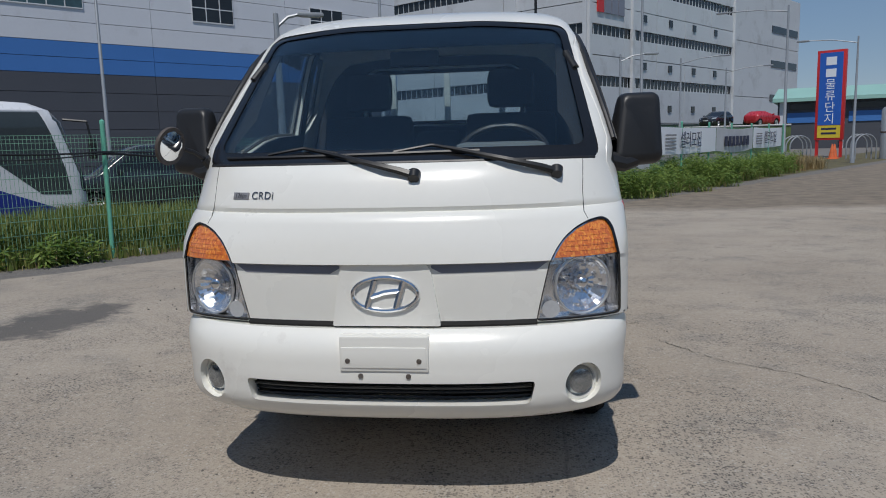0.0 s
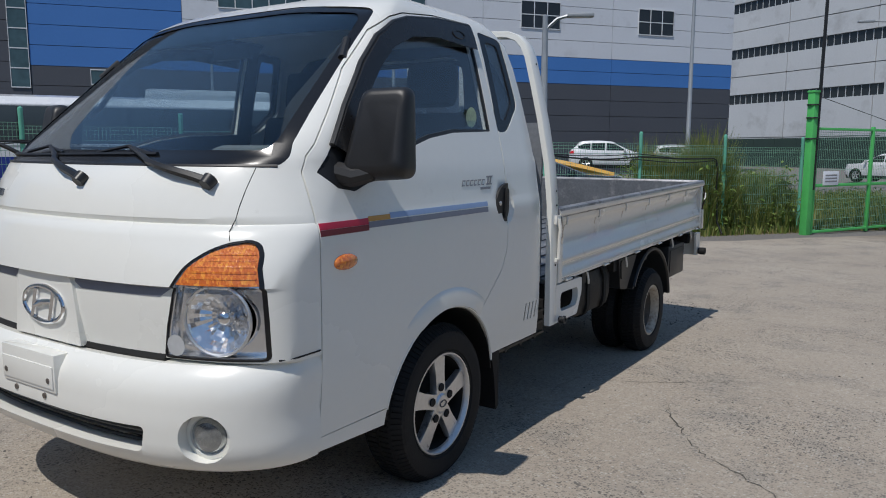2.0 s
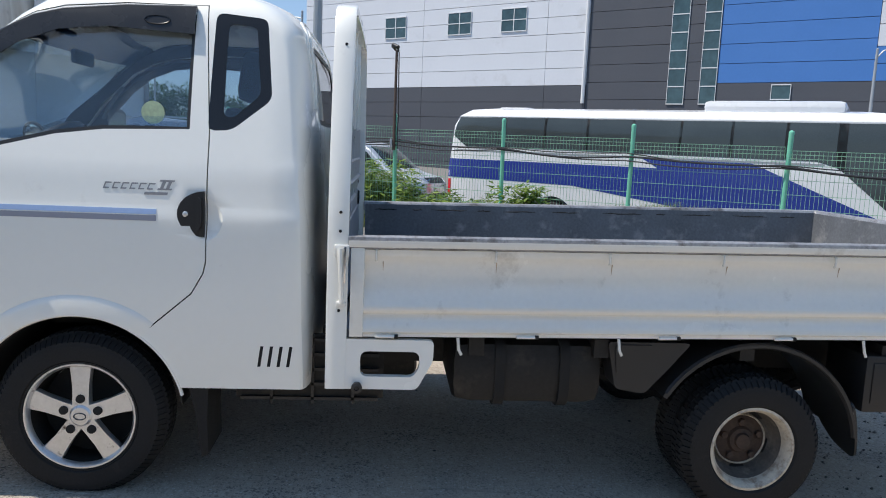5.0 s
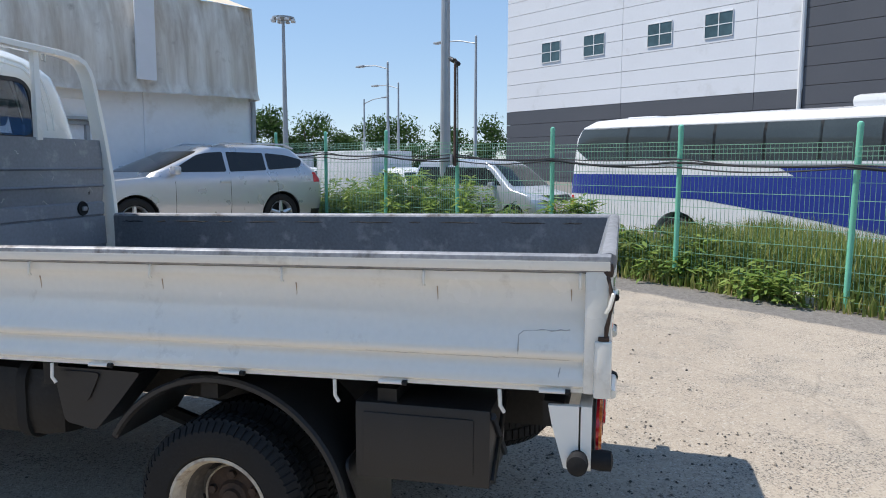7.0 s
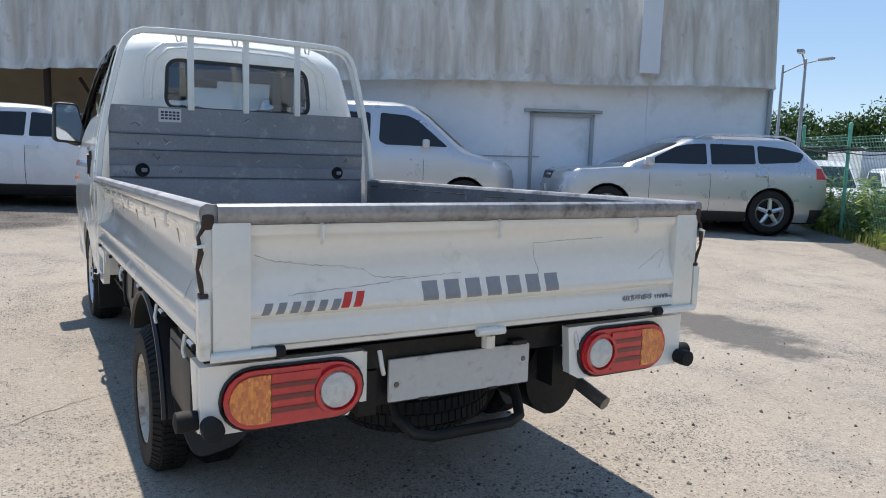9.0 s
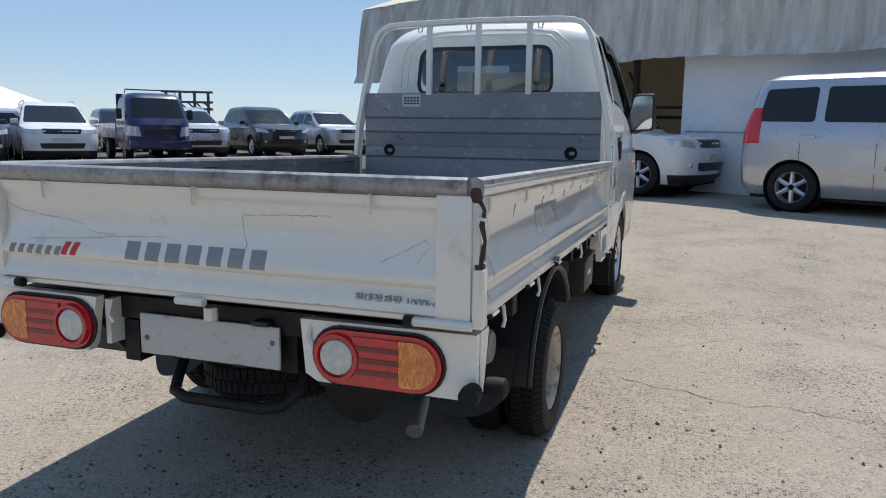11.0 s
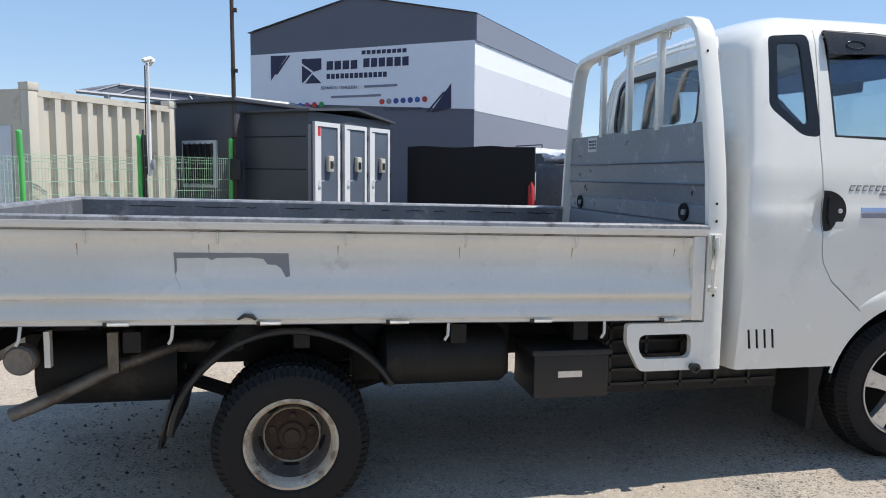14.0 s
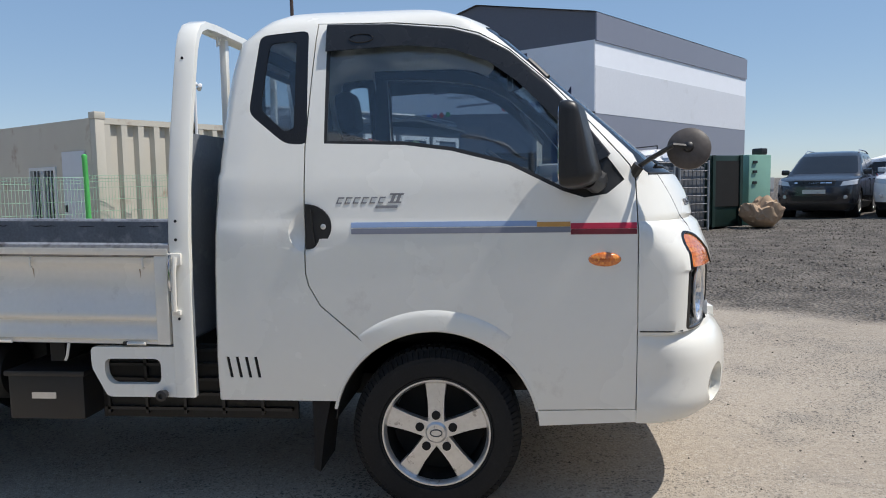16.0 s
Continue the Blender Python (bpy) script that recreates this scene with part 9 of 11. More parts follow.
    piece("grille_bar", boxes((-0.46, 0.46, -L / 2 - 0.1, -L / 2 + 0.3, lamps - 0.002, lamps + 0.03)), M["chrome"])
    piece("intake", prism(round_poly([(-0.5, 0.42), (0.5, 0.42), (0.55, 0.56), (-0.55, 0.56)], 0.04, 3), "y", -L / 2 - 0.1, -L / 2 + 0.25), M["black"])
    for sgn in (1, -1):
        part("fog_lamp", lathe(bmesh.new(), [(0.02, 0.05), (-0.015, 0.045), (-0.02, 0.01)], 14, "y", (sgn * (W - 0.24), H0.front(W - 0.24, 0.52), 0.52), close=False), M["lamp_glass"], root)
    if plate:
        part("plate", boxes((-0.26, 0.26, -L / 2 - 0.02, -L / 2 + 0.02, 0.60, 0.70)), M["plate"], root, "blank plate")
    wheel_set(root, W - 0.13, ys, r, spokes=spokes)
    return root


def heading(x, y, dx, dy, z=None):
    """Ground pose at x, y for a car whose nose points along dx, dy."""
    a = math.degrees(math.atan2(-dx, dy)) + 180
    gx = ground_z(x, y) if z is None else z
    return pose(x, y, gx, 0, 0, a)


# beside the hall
car("silver sport utility vehicle parked by the white wall", M["car_silver"], heading(-8.78, -3.56, 0.872, -0.490), L=4.68, W=0.945, H=1.60, wb=2.70, r=0.36, rails=True)
car("white compact crossover in the hall's open bay", M["car_white"], heading(0.48, -8.38, -0.93, 0.36), L=4.44, W=0.925, H=1.64, wb=2.64, r=0.355, spokes=6, rear_lamp=(0.98, 1.10, 0.45))
vr = [(0.22, -2.46, 2.46, 0.84, 0.35, 3, 0.15, 6), (0.35, -2.55, 2.55, 0.92, 0.42, 3, 0.18, 6), (0.6, -2.575, 2.57, 0.96, 0.45, 3, 0.2, 6), (0.85, -2.53, 2.57, 0.96, 0.45, 3, 0.2, 6), (1.0, -2.36, 2.56, 0.955, 0.42, 3, 0.2, 6),
      (1.12, -1.75, 2.55, 0.945, 0.32, 3, 0.2, 6), (1.18, -1.58, 2.54, 0.93, 0.25, 4, 0.2, 6), (1.70, -0.88, 2.42, 0.80, 0.22, 4, 0.2, 5), (1.84, -0.62, 2.35, 0.74, 0.22, 3.5, 0.2, 4), (1.90, -0.35, 2.2, 0.64, 0.2, 3, 0.2, 3), (1.93, 0.2, 1.8, 0.42, 0.1, 2.5, 0.1, 2.5)]
van = car("silver passenger van parked along the white wall", M["car_silver"], heading(-4.27, -6.0, -0.905, 0.425), L=4.45, W=0.96, H=1.93, wb=2.7, r=0.345, name="van", category="van", rows=[(z, a * 0.865, b * 0.865, w, c, d, e, f) for z, a, b, w, c, d, e, f in vr], belt=1.16, lamps=0.92,
          side=[round_poly([(-1.02, 1.20), (-0.52, 1.62), (-0.36, 1.69), (0.08, 1.72), (0.10, 1.27), (0.0, 1.21)], 0.04, 3), round_poly([(0.24, 1.24), (0.24, 1.72), (1.05, 1.73), (1.05, 1.25)], 0.05, 3), round_poly([(1.17, 1.25), (1.17, 1.73), (1.86, 1.71), (1.93, 1.26)], 0.05, 3)], rear_lamp=(0.95, 1.45, 0.14), spokes=6, cladding=False)

# the lot across the gravel, noses towards the truck
def lot(px, py, tx=-0.80, ty=0.60):
    return heading(px, py, tx, ty)


car("black sport utility vehicle with a chrome grille", M["car_black"], lot(17.6, -9.0, -0.85, 0.52), L=4.64, W=0.925, H=1.72, wb=2.7, rails=True, group="cars across the lot")
car("white sport utility vehicle with black lower trim", M["car_white"], lot(16.4, -11.0), L=4.64, W=0.925, H=1.72, wb=2.7, rails=True, group="cars across the lot")
car("silver sport utility vehicle parked in the lot", M["car_silver"], lot(15.2, -15.4), L=4.55, W=0.915, H=1.66, wb=2.7, rails=True, group="cars across the lot")
car("dark green off-roader parked in the lot", M["car_black"], lot(13.6, -17.6), L=4.5, W=0.93, H=1.74, wb=2.66, group="cars across the lot")
car("grey hatchback parked behind the row", M["car_silver"], heading(20.0, -11.2, 0.5, 0.86), L=4.3, W=0.89, H=1.55, wb=2.6, name="hatchback", group="cars across the lot", belt=1.0)
car("black car parked behind the row", M["car_black"], lot(21.5, -7.2), L=4.5, W=0.9, H=1.5, wb=2.7, name="sedan", group="cars across the lot", belt=0.98)
WHITE_SUV = car("white car far across the lot", M["car_white"], lot(23.5, -16.2), L=4.6, W=0.92, H=1.65, wb=2.7, group="cars across the lot")
car("dark car far across the lot", M["car_black"], lot(21.0, -18.6), L=4.6, W=0.92, H=1.70, wb=2.7, group="cars across the lot")
car("silver car far across the lot", M["car_silver"], lot(12.6, -20.5), L=4.6, W=0.92, H=1.68, wb=2.7, group="cars across the lot")
car("white car at the end of the row", M["car_white"], lot(20.5, -22.5), L=4.6, W=0.92, H=1.68, wb=2.7, group="cars across the lot")


def cab_truck(label, paint, m, box_body=None, name="light_truck"):
    root = thing(name, label, "truck", m=m)
    rows = [(0.35, -2.2, -0.5, 0.80, 0.3, 4, 0.05, 8), (0.55, -2.28, -0.5, 0.85, 0.3, 4, 0.05, 8), (1.05, -2.26, -0.5, 0.86, 0.3, 4, 0.05, 8), (1.20, -2.16, -0.5, 0.85, 0.25, 4, 0.05, 8), (1.80, -1.72, -0.52, 0.76, 0.2, 4, 0.06, 8), (1.92, -1.55, -0.6, 0.68, 0.2, 4, 0.1, 5), (1.97, -1.2, -0.9, 0.4, 0.1, 3, 0.1, 3)]
    H0 = Hull(rows, nf=20, nr=10, ns=6, top=1.8)
    part("cab", H0.mesh(0, 0.1), paint, root, "", 30)
    over = H0.shell(-0.004, 0.006, 0.1)
    def piece(nm, c, mt):
        me = boolean(copy_mesh(over), c, "INTERSECT")
        if len(me.polygons):
            part(nm, me, mt, root)
    piece("windscreen", prism(round_poly([(-0.72, 1.24), (0.72, 1.24), (0.64, 1.80), (-0.64, 1.80)], 0.06, 4), "y", -2.4, -1.3), M["car_glass"])
    for a, b in ((0.3, 1.2), (-1.2, -0.3)):
        piece("side_window", prism([(-1.95, 1.25), (-1.55, 1.78), (-0.7, 1.8), (-0.7, 1.25)], "x", a, b), M["car_glass"])
    for s in (1, -1):
        p = [(s * 0.52, 0.72), (s * 0.86, 0.75), (s * 0.84, 1.02), (s * 0.58, 0.98)]
        piece("headlight", prism(p if s > 0 else list(reversed(p)), "y", -2.4, -1.9), M["lamp_glass"])
        part("wing_mirror", boxes((*sorted((s * 0.90, s * 1.06)), -1.72, -1.62, 1.2, 1.5), bevel=0.04), M["black"], root)
        part("bed_rail", boxes((*sorted((s * 0.80, s * 0.85)), -0.35, 2.5, 0.75, 1.1)), paint, root) if not box_body else None
    part("bumper", boxes((-0.84, 0.84, -2.33, -2.1, 0.38, 0.62), bevel=0.05), paint if not box_body else M["pole"], root)
    part("grille", boxes((-0.45, 0.45, -2.30, -2.25, 0.78, 0.95), bevel=0.01), M["black"], root)
    if box_body:
        part("cargo_box", boxes((-0.95, 0.95, -0.4, 2.8, 0.75, 2.55), bevel=0.03), box_body, root, "box body")
    else:
        part("bed", boxes((-0.84, 0.84, -0.4, 2.5, 0.66, 0.75)), paint, root)
        part("headboard", boxes((-0.8, 0.8, -0.42, -0.36, 0.75, 1.95)), paint, root)
        part("rack_bar", rod(bmesh.new(), [(-0.7, -1.2, 1.95), (-0.7, -1.2, 2.05), (0.7, -1.2, 2.05), (0.7, -1.2, 1.95)], 0.02, 6), M["black"], root)
    part("frame", boxes((-0.5, 0.5, -2.0, 2.5, 0.35, 0.66)), M["under"], root)
    wheel_set(root, 0.72, (-1.35, 1.3), 0.32, 0.2, M["pole"])
    return root


cab_truck("navy blue light truck parked in the lot", M["car_navy"], lot(14.9, -13.0))
cab_truck("white box truck beyond the fence", M["car_white"], heading(-22.5, -4.4, 0.5, 0.85, -0.7), M["panel_white"], "box_truck")
cab_truck("white box truck beyond the fence", M["car_white"], heading(-26.5, -10.0, 0.6, 0.8, -0.7), M["panel_white"], "box_truck")
cab_truck("white light truck far across the lot", M["car_white"], lot(19.2, -5.4, -0.3, 0.95), None)
car("silver minivan beyond the fence", M["car_silver"], heading(-16.95, 0.45, 0.50, 0.866, -0.35), L=4.7, W=0.92, H=1.85, wb=2.9, name="van", category="van", rows=[(z * 0.96, a * 0.92, b * 0.92, w * 0.96, c, d, e, f) for z, a, b, w, c, d, e, f in vr], belt=1.12, lamps=0.88,
    side=[(-1.02, 1.18), (-0.6, 1.55), (-0.4, 1.63), (2.0, 1.65), (2.1, 1.2), (0.0, 1.16)], cladding=False)
car("dark sedan beyond the fence", M["car_black"], heading(-7.0, 17.4, 0.85, 0.52, -0.35), L=4.6, W=0.9, H=1.50, wb=2.7, name="sedan", belt=0.98)
car("dark van beyond the fence", M["car_black"], heading(-10.1, 15.9, -0.78, -0.62, -0.42), L=5.0, W=0.95, H=1.9, wb=3.1, name="van", category="van", rows=vr, belt=1.14, side=[(-1.12, 1.22), (-0.66, 1.62), (-0.45, 1.70), (2.2, 1.72), (2.3, 1.25), (0.0, 1.20)], cladding=False)
car("pale blue van beyond the fence", M["car_silver"], heading(-22.9, 24.4, -0.80, 0.60, -0.55), L=4.6, W=0.9, H=1.85, wb=2.8, name="van", category="van", rows=[(z, a * 0.9, b * 0.9, w * 0.94, c, d, e, f) for z, a, b, w, c, d, e, f in vr], belt=1.14, side=[(-1.0, 1.22), (-0.6, 1.62), (-0.4, 1.70), (2.0, 1.72), (2.1, 1.25), (0.0, 1.20)], cladding=False)
car("white sedan beyond the fence", M["car_white"], heading(-20.0, 0.4, 0.6, 0.8, -0.8), L=4.6, W=0.9, H=1.48, wb=2.7, name="sedan", belt=0.98)
car("white van among the trucks beyond the fence", M["car_white"], heading(-19.0, -7.6, 0.77, 0.64, -0.5), L=4.9, W=0.92, H=1.9, wb=2.9, name="van", category="van", rows=vr, belt=1.14, side=[(-1.12, 1.22), (-0.66, 1.62), (-0.45, 1.70), (2.2, 1.72), (2.3, 1.25), (0.0, 1.20)], cladding=False)
car("dark car on the raised parking deck", M["car_black"], heading(18.8, 75.0, -0.62, -0.78, 2.02), L=4.5, W=0.9, H=1.6, wb=2.6)
car("red car on the raised parking deck", M["car_red"], heading(23.4, 75.4, 0.78, 0.62, 2.02), L=4.0, W=0.88, H=1.5, wb=2.6, name="hatchback")


def bus():
    root = thing("coach", "white coach with a blue side band", "bus", m=heading(-13.25, 7.79, 0.575, 0.818, -0.72))
    L = 11.0
    f, r = -L / 2, L / 2
    rows = [(0.30, f + 0.25, r - 0.15, 1.15, 0.3, 4, 0.15, 6), (0.45, f + 0.10, r - 0.05, 1.22, 0.35, 4, 0.2, 6), (1.0, f, r, 1.24, 0.4, 4, 0.2, 6), (1.6, f + 0.05, r, 1.24, 0.4, 4, 0.2, 6), (2.7, f + 0.40, r - 0.08, 1.20, 0.4, 4, 0.25, 5), (2.95, f + 0.62, r - 0.2, 1.12, 0.35, 4, 0.25, 4), (3.10, f + 0.95, r - 0.4, 0.95, 0.3, 3, 0.3, 3), (3.16, f + 1.6, r - 1.0, 0.6, 0.2, 3, 0.2, 3)]
    H0 = Hull(rows, nf=22, nr=12, ns=16, top=2.9)
    body = H0.mesh(0, 0.15)
    ys = (f + 2.5, r - 3.0)
    for y in ys:
        body = boolean(body, lathe(bmesh.new(), [(-1.5, 0.58), (1.5, 0.58)], 28, "x", (0, y, 0.50), close=False))
    part("body", body, M["car_white"], root, "white bus body", 30)
    over = H0.shell(-0.004, 0.006, 0.15)
    def piece(nm, c, mt, lb=""):
        me = boolean(copy_mesh(over), c, "INTERSECT")
        if len(me.polygons):
            part(nm, me, mt, root, lb)
    for a, b in ((0.6, 1.5), (-1.5, -0.6)):
        piece("window_band", prism([(f + 0.50, 1.16), (f + 0.58, 1.70), (f + 0.80, 2.45), (f + 0.98, 2.90), (r - 0.35, 2.92), (r - 0.22, 2.45), (r - 0.6, 2.18), (f + 2.45, 2.14), (f + 2.05, 2.02), (f + 1.10, 1.20)], "x", a, b), M["bus_glass"], "dark window band")
        piece("blue_band", prism([(5.45, 1.40), (5.45, 1.86), (0.06, 1.86), (0.40, 2.05), (-1.86, 2.05), (-4.9, 0.80), (-4.9, 0.55), (-2.0, 0.78), (-0.45, 1.03), (2.0, 1.36)], "x", a, b), M["bus_blue"], "blue side band")
        piece("trim_line", boxes((a, b, f + 2.3, r - 0.3, 2.06, 2.10)), M["pole"])
        piece("door_post", prism([(f + 1.95, 1.95), (f + 2.12, 2.05), (f + 2.12, 2.90), (f + 1.95, 2.90)], "x", a, b), M["black"], "black post behind the cab")
        piece("roof_line", boxes((a, b, f + 1.0, r - 0.4, 2.90, 2.93)), M["pole"])
        for i in range(7):
            piece("window_post", boxes((a, b, f + 3.0 + i * 1.05, f + 3.06 + i * 1.05, 2.18, 2.90)), M["black"])
    piece("windscreen", prism(round_poly([(-1.2, 1.20), (1.2, 1.20), (1.15, 2.90), (-1.15, 2.90)], 0.1, 4), "y", f - 0.2, f + 0.72), M["bus_glass"], "tall windscreen")
    piece("rear_window", prism(round_poly([(-0.9, 1.9), (0.9, 1.9), (0.85, 2.65), (-0.85, 2.65)], 0.1, 4), "y", r - 0.3, r + 0.2), M["bus_glass"])
    for s in (1, -1):
        piece("tail_lamp", boxes((*sorted((s * 1.0, s * 1.4)), r - 0.22, r + 0.2, 0.95, 1.35)), M["red_lens"])
        piece("headlight", boxes((*sorted((s * 0.6, s * 1.1)), f - 0.2, f + 0.5, 0.75, 0.98)), M["lamp_glass"])
        part("mirror_arm", rod(bmesh.new(), [(s * 1.1, f + 0.5, 2.75), (s * 1.35, f + 0.1, 2.70), (s * 1.38, f + 0.05, 2.3)], 0.03, 6), M["black"], root)
        part("mirror", boxes((*sorted((s * 1.28, s * 1.48)), f - 0.02, f + 0.10, 1.9, 2.35), bevel=0.04), M["black"], root, "black mirror")
    part("roof_unit", boxes((-0.8, 0.8, -3.45, -0.70, 3.10, 3.36), bevel=0.12), M["car_white"], root, "white roof air conditioner")
    part("roof_hatch", boxes((-0.4, 0.4, 3.6, 4.4, 3.12, 3.20), bevel=0.03), M["car_white"], root)
    for i in range(6):
        part("vent_slat", boxes((1.21, 1.255, r - 1.5, r - 0.95, 0.62 + i * 0.07, 0.65 + i * 0.07), bevel=0.0), M["pole"], root)
    wheel_set(root, 1.08, ys, 0.48, 0.28, M["pole"])


bus()


def crane_truck():
    root = thing("crane_truck", "flatbed truck with a yellow loader crane", "truck", m=heading(-8.3, 19.3, -0.8, -0.35, -0.7) @ Matrix.Scale(0.8, 4))
    part("cab", boxes((-1.0, 1.0, -3.2, -1.7, 0.7, 2.4), bevel=0.15), M["car_white"], root, "white cab")
    part("windscreen", boxes((-0.85, 0.85, -3.215, -3.19, 1.45, 2.2), bevel=0.005), M["car_glass"], root)
    for s in (1, -1):
        part("side_window", boxes((*sorted((s * 0.995, s * 1.008)), -3.0, -2.0, 1.45, 2.15)), M["car_glass"], root)
    part("deck", boxes((-1.0, 1.0, -0.9, 4.0, 0.9, 1.05)), M["bed_grey"], root)
    part("deck_side", boxes((0.98, 1.03, -0.9, 4.0, 1.05, 1.35)), M["container"], root)
    part("crane_base", boxes((-0.5, 0.5, -1.6, -1.0, 0.9, 2.4), bevel=0.08), M["yellow"], root, "yellow crane column")
    part("crane_boom", rod(bmesh.new(), [(0, -1.3, 2.4), (0.6, 1.6, 1.9), (0.7, 3.2, 1.55)], [0.2, 0.16, 0.12], 6), M["yellow"], root, "yellow crane boom")
    wheel_set(root, 0.85, (-2.4, 2.2), 0.45, 0.26, M["pole"])


crane_truck()

# ---- fences ----
def shared(name, me, parent, m, material=None):
    ob = new(name, me)
    ob.parent = parent
    ob.matrix_local = m
    return ob


def mesh_with(geo, material, angle=40):
    me = smooth(mesh_of(geo), angle)
    me.materials.append(material)
    return me


def wire_panel_mesh(length, z0, z1, material, gap=0.05, r=0.0033):
    """Welded wire panel: close uprights, and level wires in pairs at the folds."""
    bm = bmesh.new()
    n = round(length / gap)
    for i in range(n + 1):
        x = length * i / n
        rod(bm, [(x, 0.0, z0), (x, 0.0, z1)], r, 3)
    k = max(3, round((z1 - z0) / 0.19))
    for j in range(k + 1):
        z = z0 + (z1 - z0) * j / k
        rod(bm, [(0, 0.006, z), (length, 0.006, z)], r * 1.15, 3)
    for z in (z0 + 0.06, z1 - 0.10, z1 - 0.05):
        rod(bm, [(0, 0.03, z), (length, 0.03, z)], r * 1.15, 3)
    return mesh_with(bm, material)


def post_mesh(h, r, material):
    bm = lathe(bmesh.new(), [(0, r), (h - 0.03, r), (h - 0.005, r * 1.12), (h + 0.02, r * 0.95), (h + 0.035, r * 0.3)], 12, "z", close=False)
    return mesh_with(bm, material)


def fence_line(label, p0, step, d, ks, post_h, wire_top, post_mat, wire_mat, r=0.032, group=""):
    u = Vector((d[0], d[1], 0)).normalized()
    f = thing("wire_fence", label, "fence", group, m=Matrix.Translation((p0[0], p0[1], 0)))
    pm = post_mesh(post_h + 0.25, r, post_mat)
    wm = wire_panel_mesh(step - 0.04, 0.05, wire_top, wire_mat)
    for i, k in enumerate(ks):
        q = u * step * k
        g = ground_z(p0[0] + q.x, p0[1] + q.y)
        tip = math.radians(((k * 37) % 7 - 3) * 0.35)
        shared("post", pm, f, Matrix.Translation((q.x, q.y, g - 0.25)) @ Matrix.Rotation(tip, 4, "X"))
        if i < len(ks) - 1:
            g2 = ground_z(p0[0] + q.x + u.x * step, p0[1] + q.y + u.y * step)
            ang = math.atan2(u.y, u.x)
            tagged(shared("wire_panel", wm, f, Matrix.Translation((q.x + u.x * 0.02, q.y + u.y * 0.02, (g + g2) / 2)) @ Matrix.Rotation(ang, 4, "Z")), kind="stuff")
    return f


FA, FD = Vector((-5.5, 6.18, 0)), Vector((-0.575, -0.818, 0))
fa = fence_line("mint green wire mesh fence with round posts", (FA.x, FA.y), 2.0, (FD.x, FD.y), list(range(-5, 7)), 1.92, 1.72, M["green"], M["wire"])


def fence_cables():
    for j, (dz, r) in enumerate(((1.50, 0.010), (1.46, 0.007), (1.53, 0.006))):
        pts = []
        for i in range(80):
            k = -3.84 + i * 0.125
            p = FA + FD * 2.0 * k
            sag = 0.05 * math.sin(math.pi * ((k * 2) % 2 / 2 if j else (k % 1)))
            pts.append((p.x - FA.x + 0.04, p.y - FA.y - 0.03, ground_z(p.x, p.y) + dz - sag + 0.02 * math.sin(k * 3.1 + j * 2)))
        x, y, z = pts[0]
        foot = ground_z(FA.x + x, FA.y + y)
        coil = [(x + 0.22 * math.cos(t), y + 0.22 * math.sin(t), foot + 0.04 + 0.02 * t) for t in (4.5, 3.6, 2.7, 1.8, 0.9, 0.2)] if j == 0 else []
        pts = coil + [(x + 0.10, y + 0.10, foot + 0.25), (x + 0.06, y + 0.09, foot + 0.9), (x + 0.06, y + 0.09, z - 0.16), (x + 0.04, y + 0.05, z - 0.04)] + pts
        part("cable", rod(bmesh.new(), pts, r * 1.4, 6), M["black"], fa, "black cable tied along the fence")


fence_cables()

# the bright green gate and its post
GP = Vector((0.47, 13.72, 0))


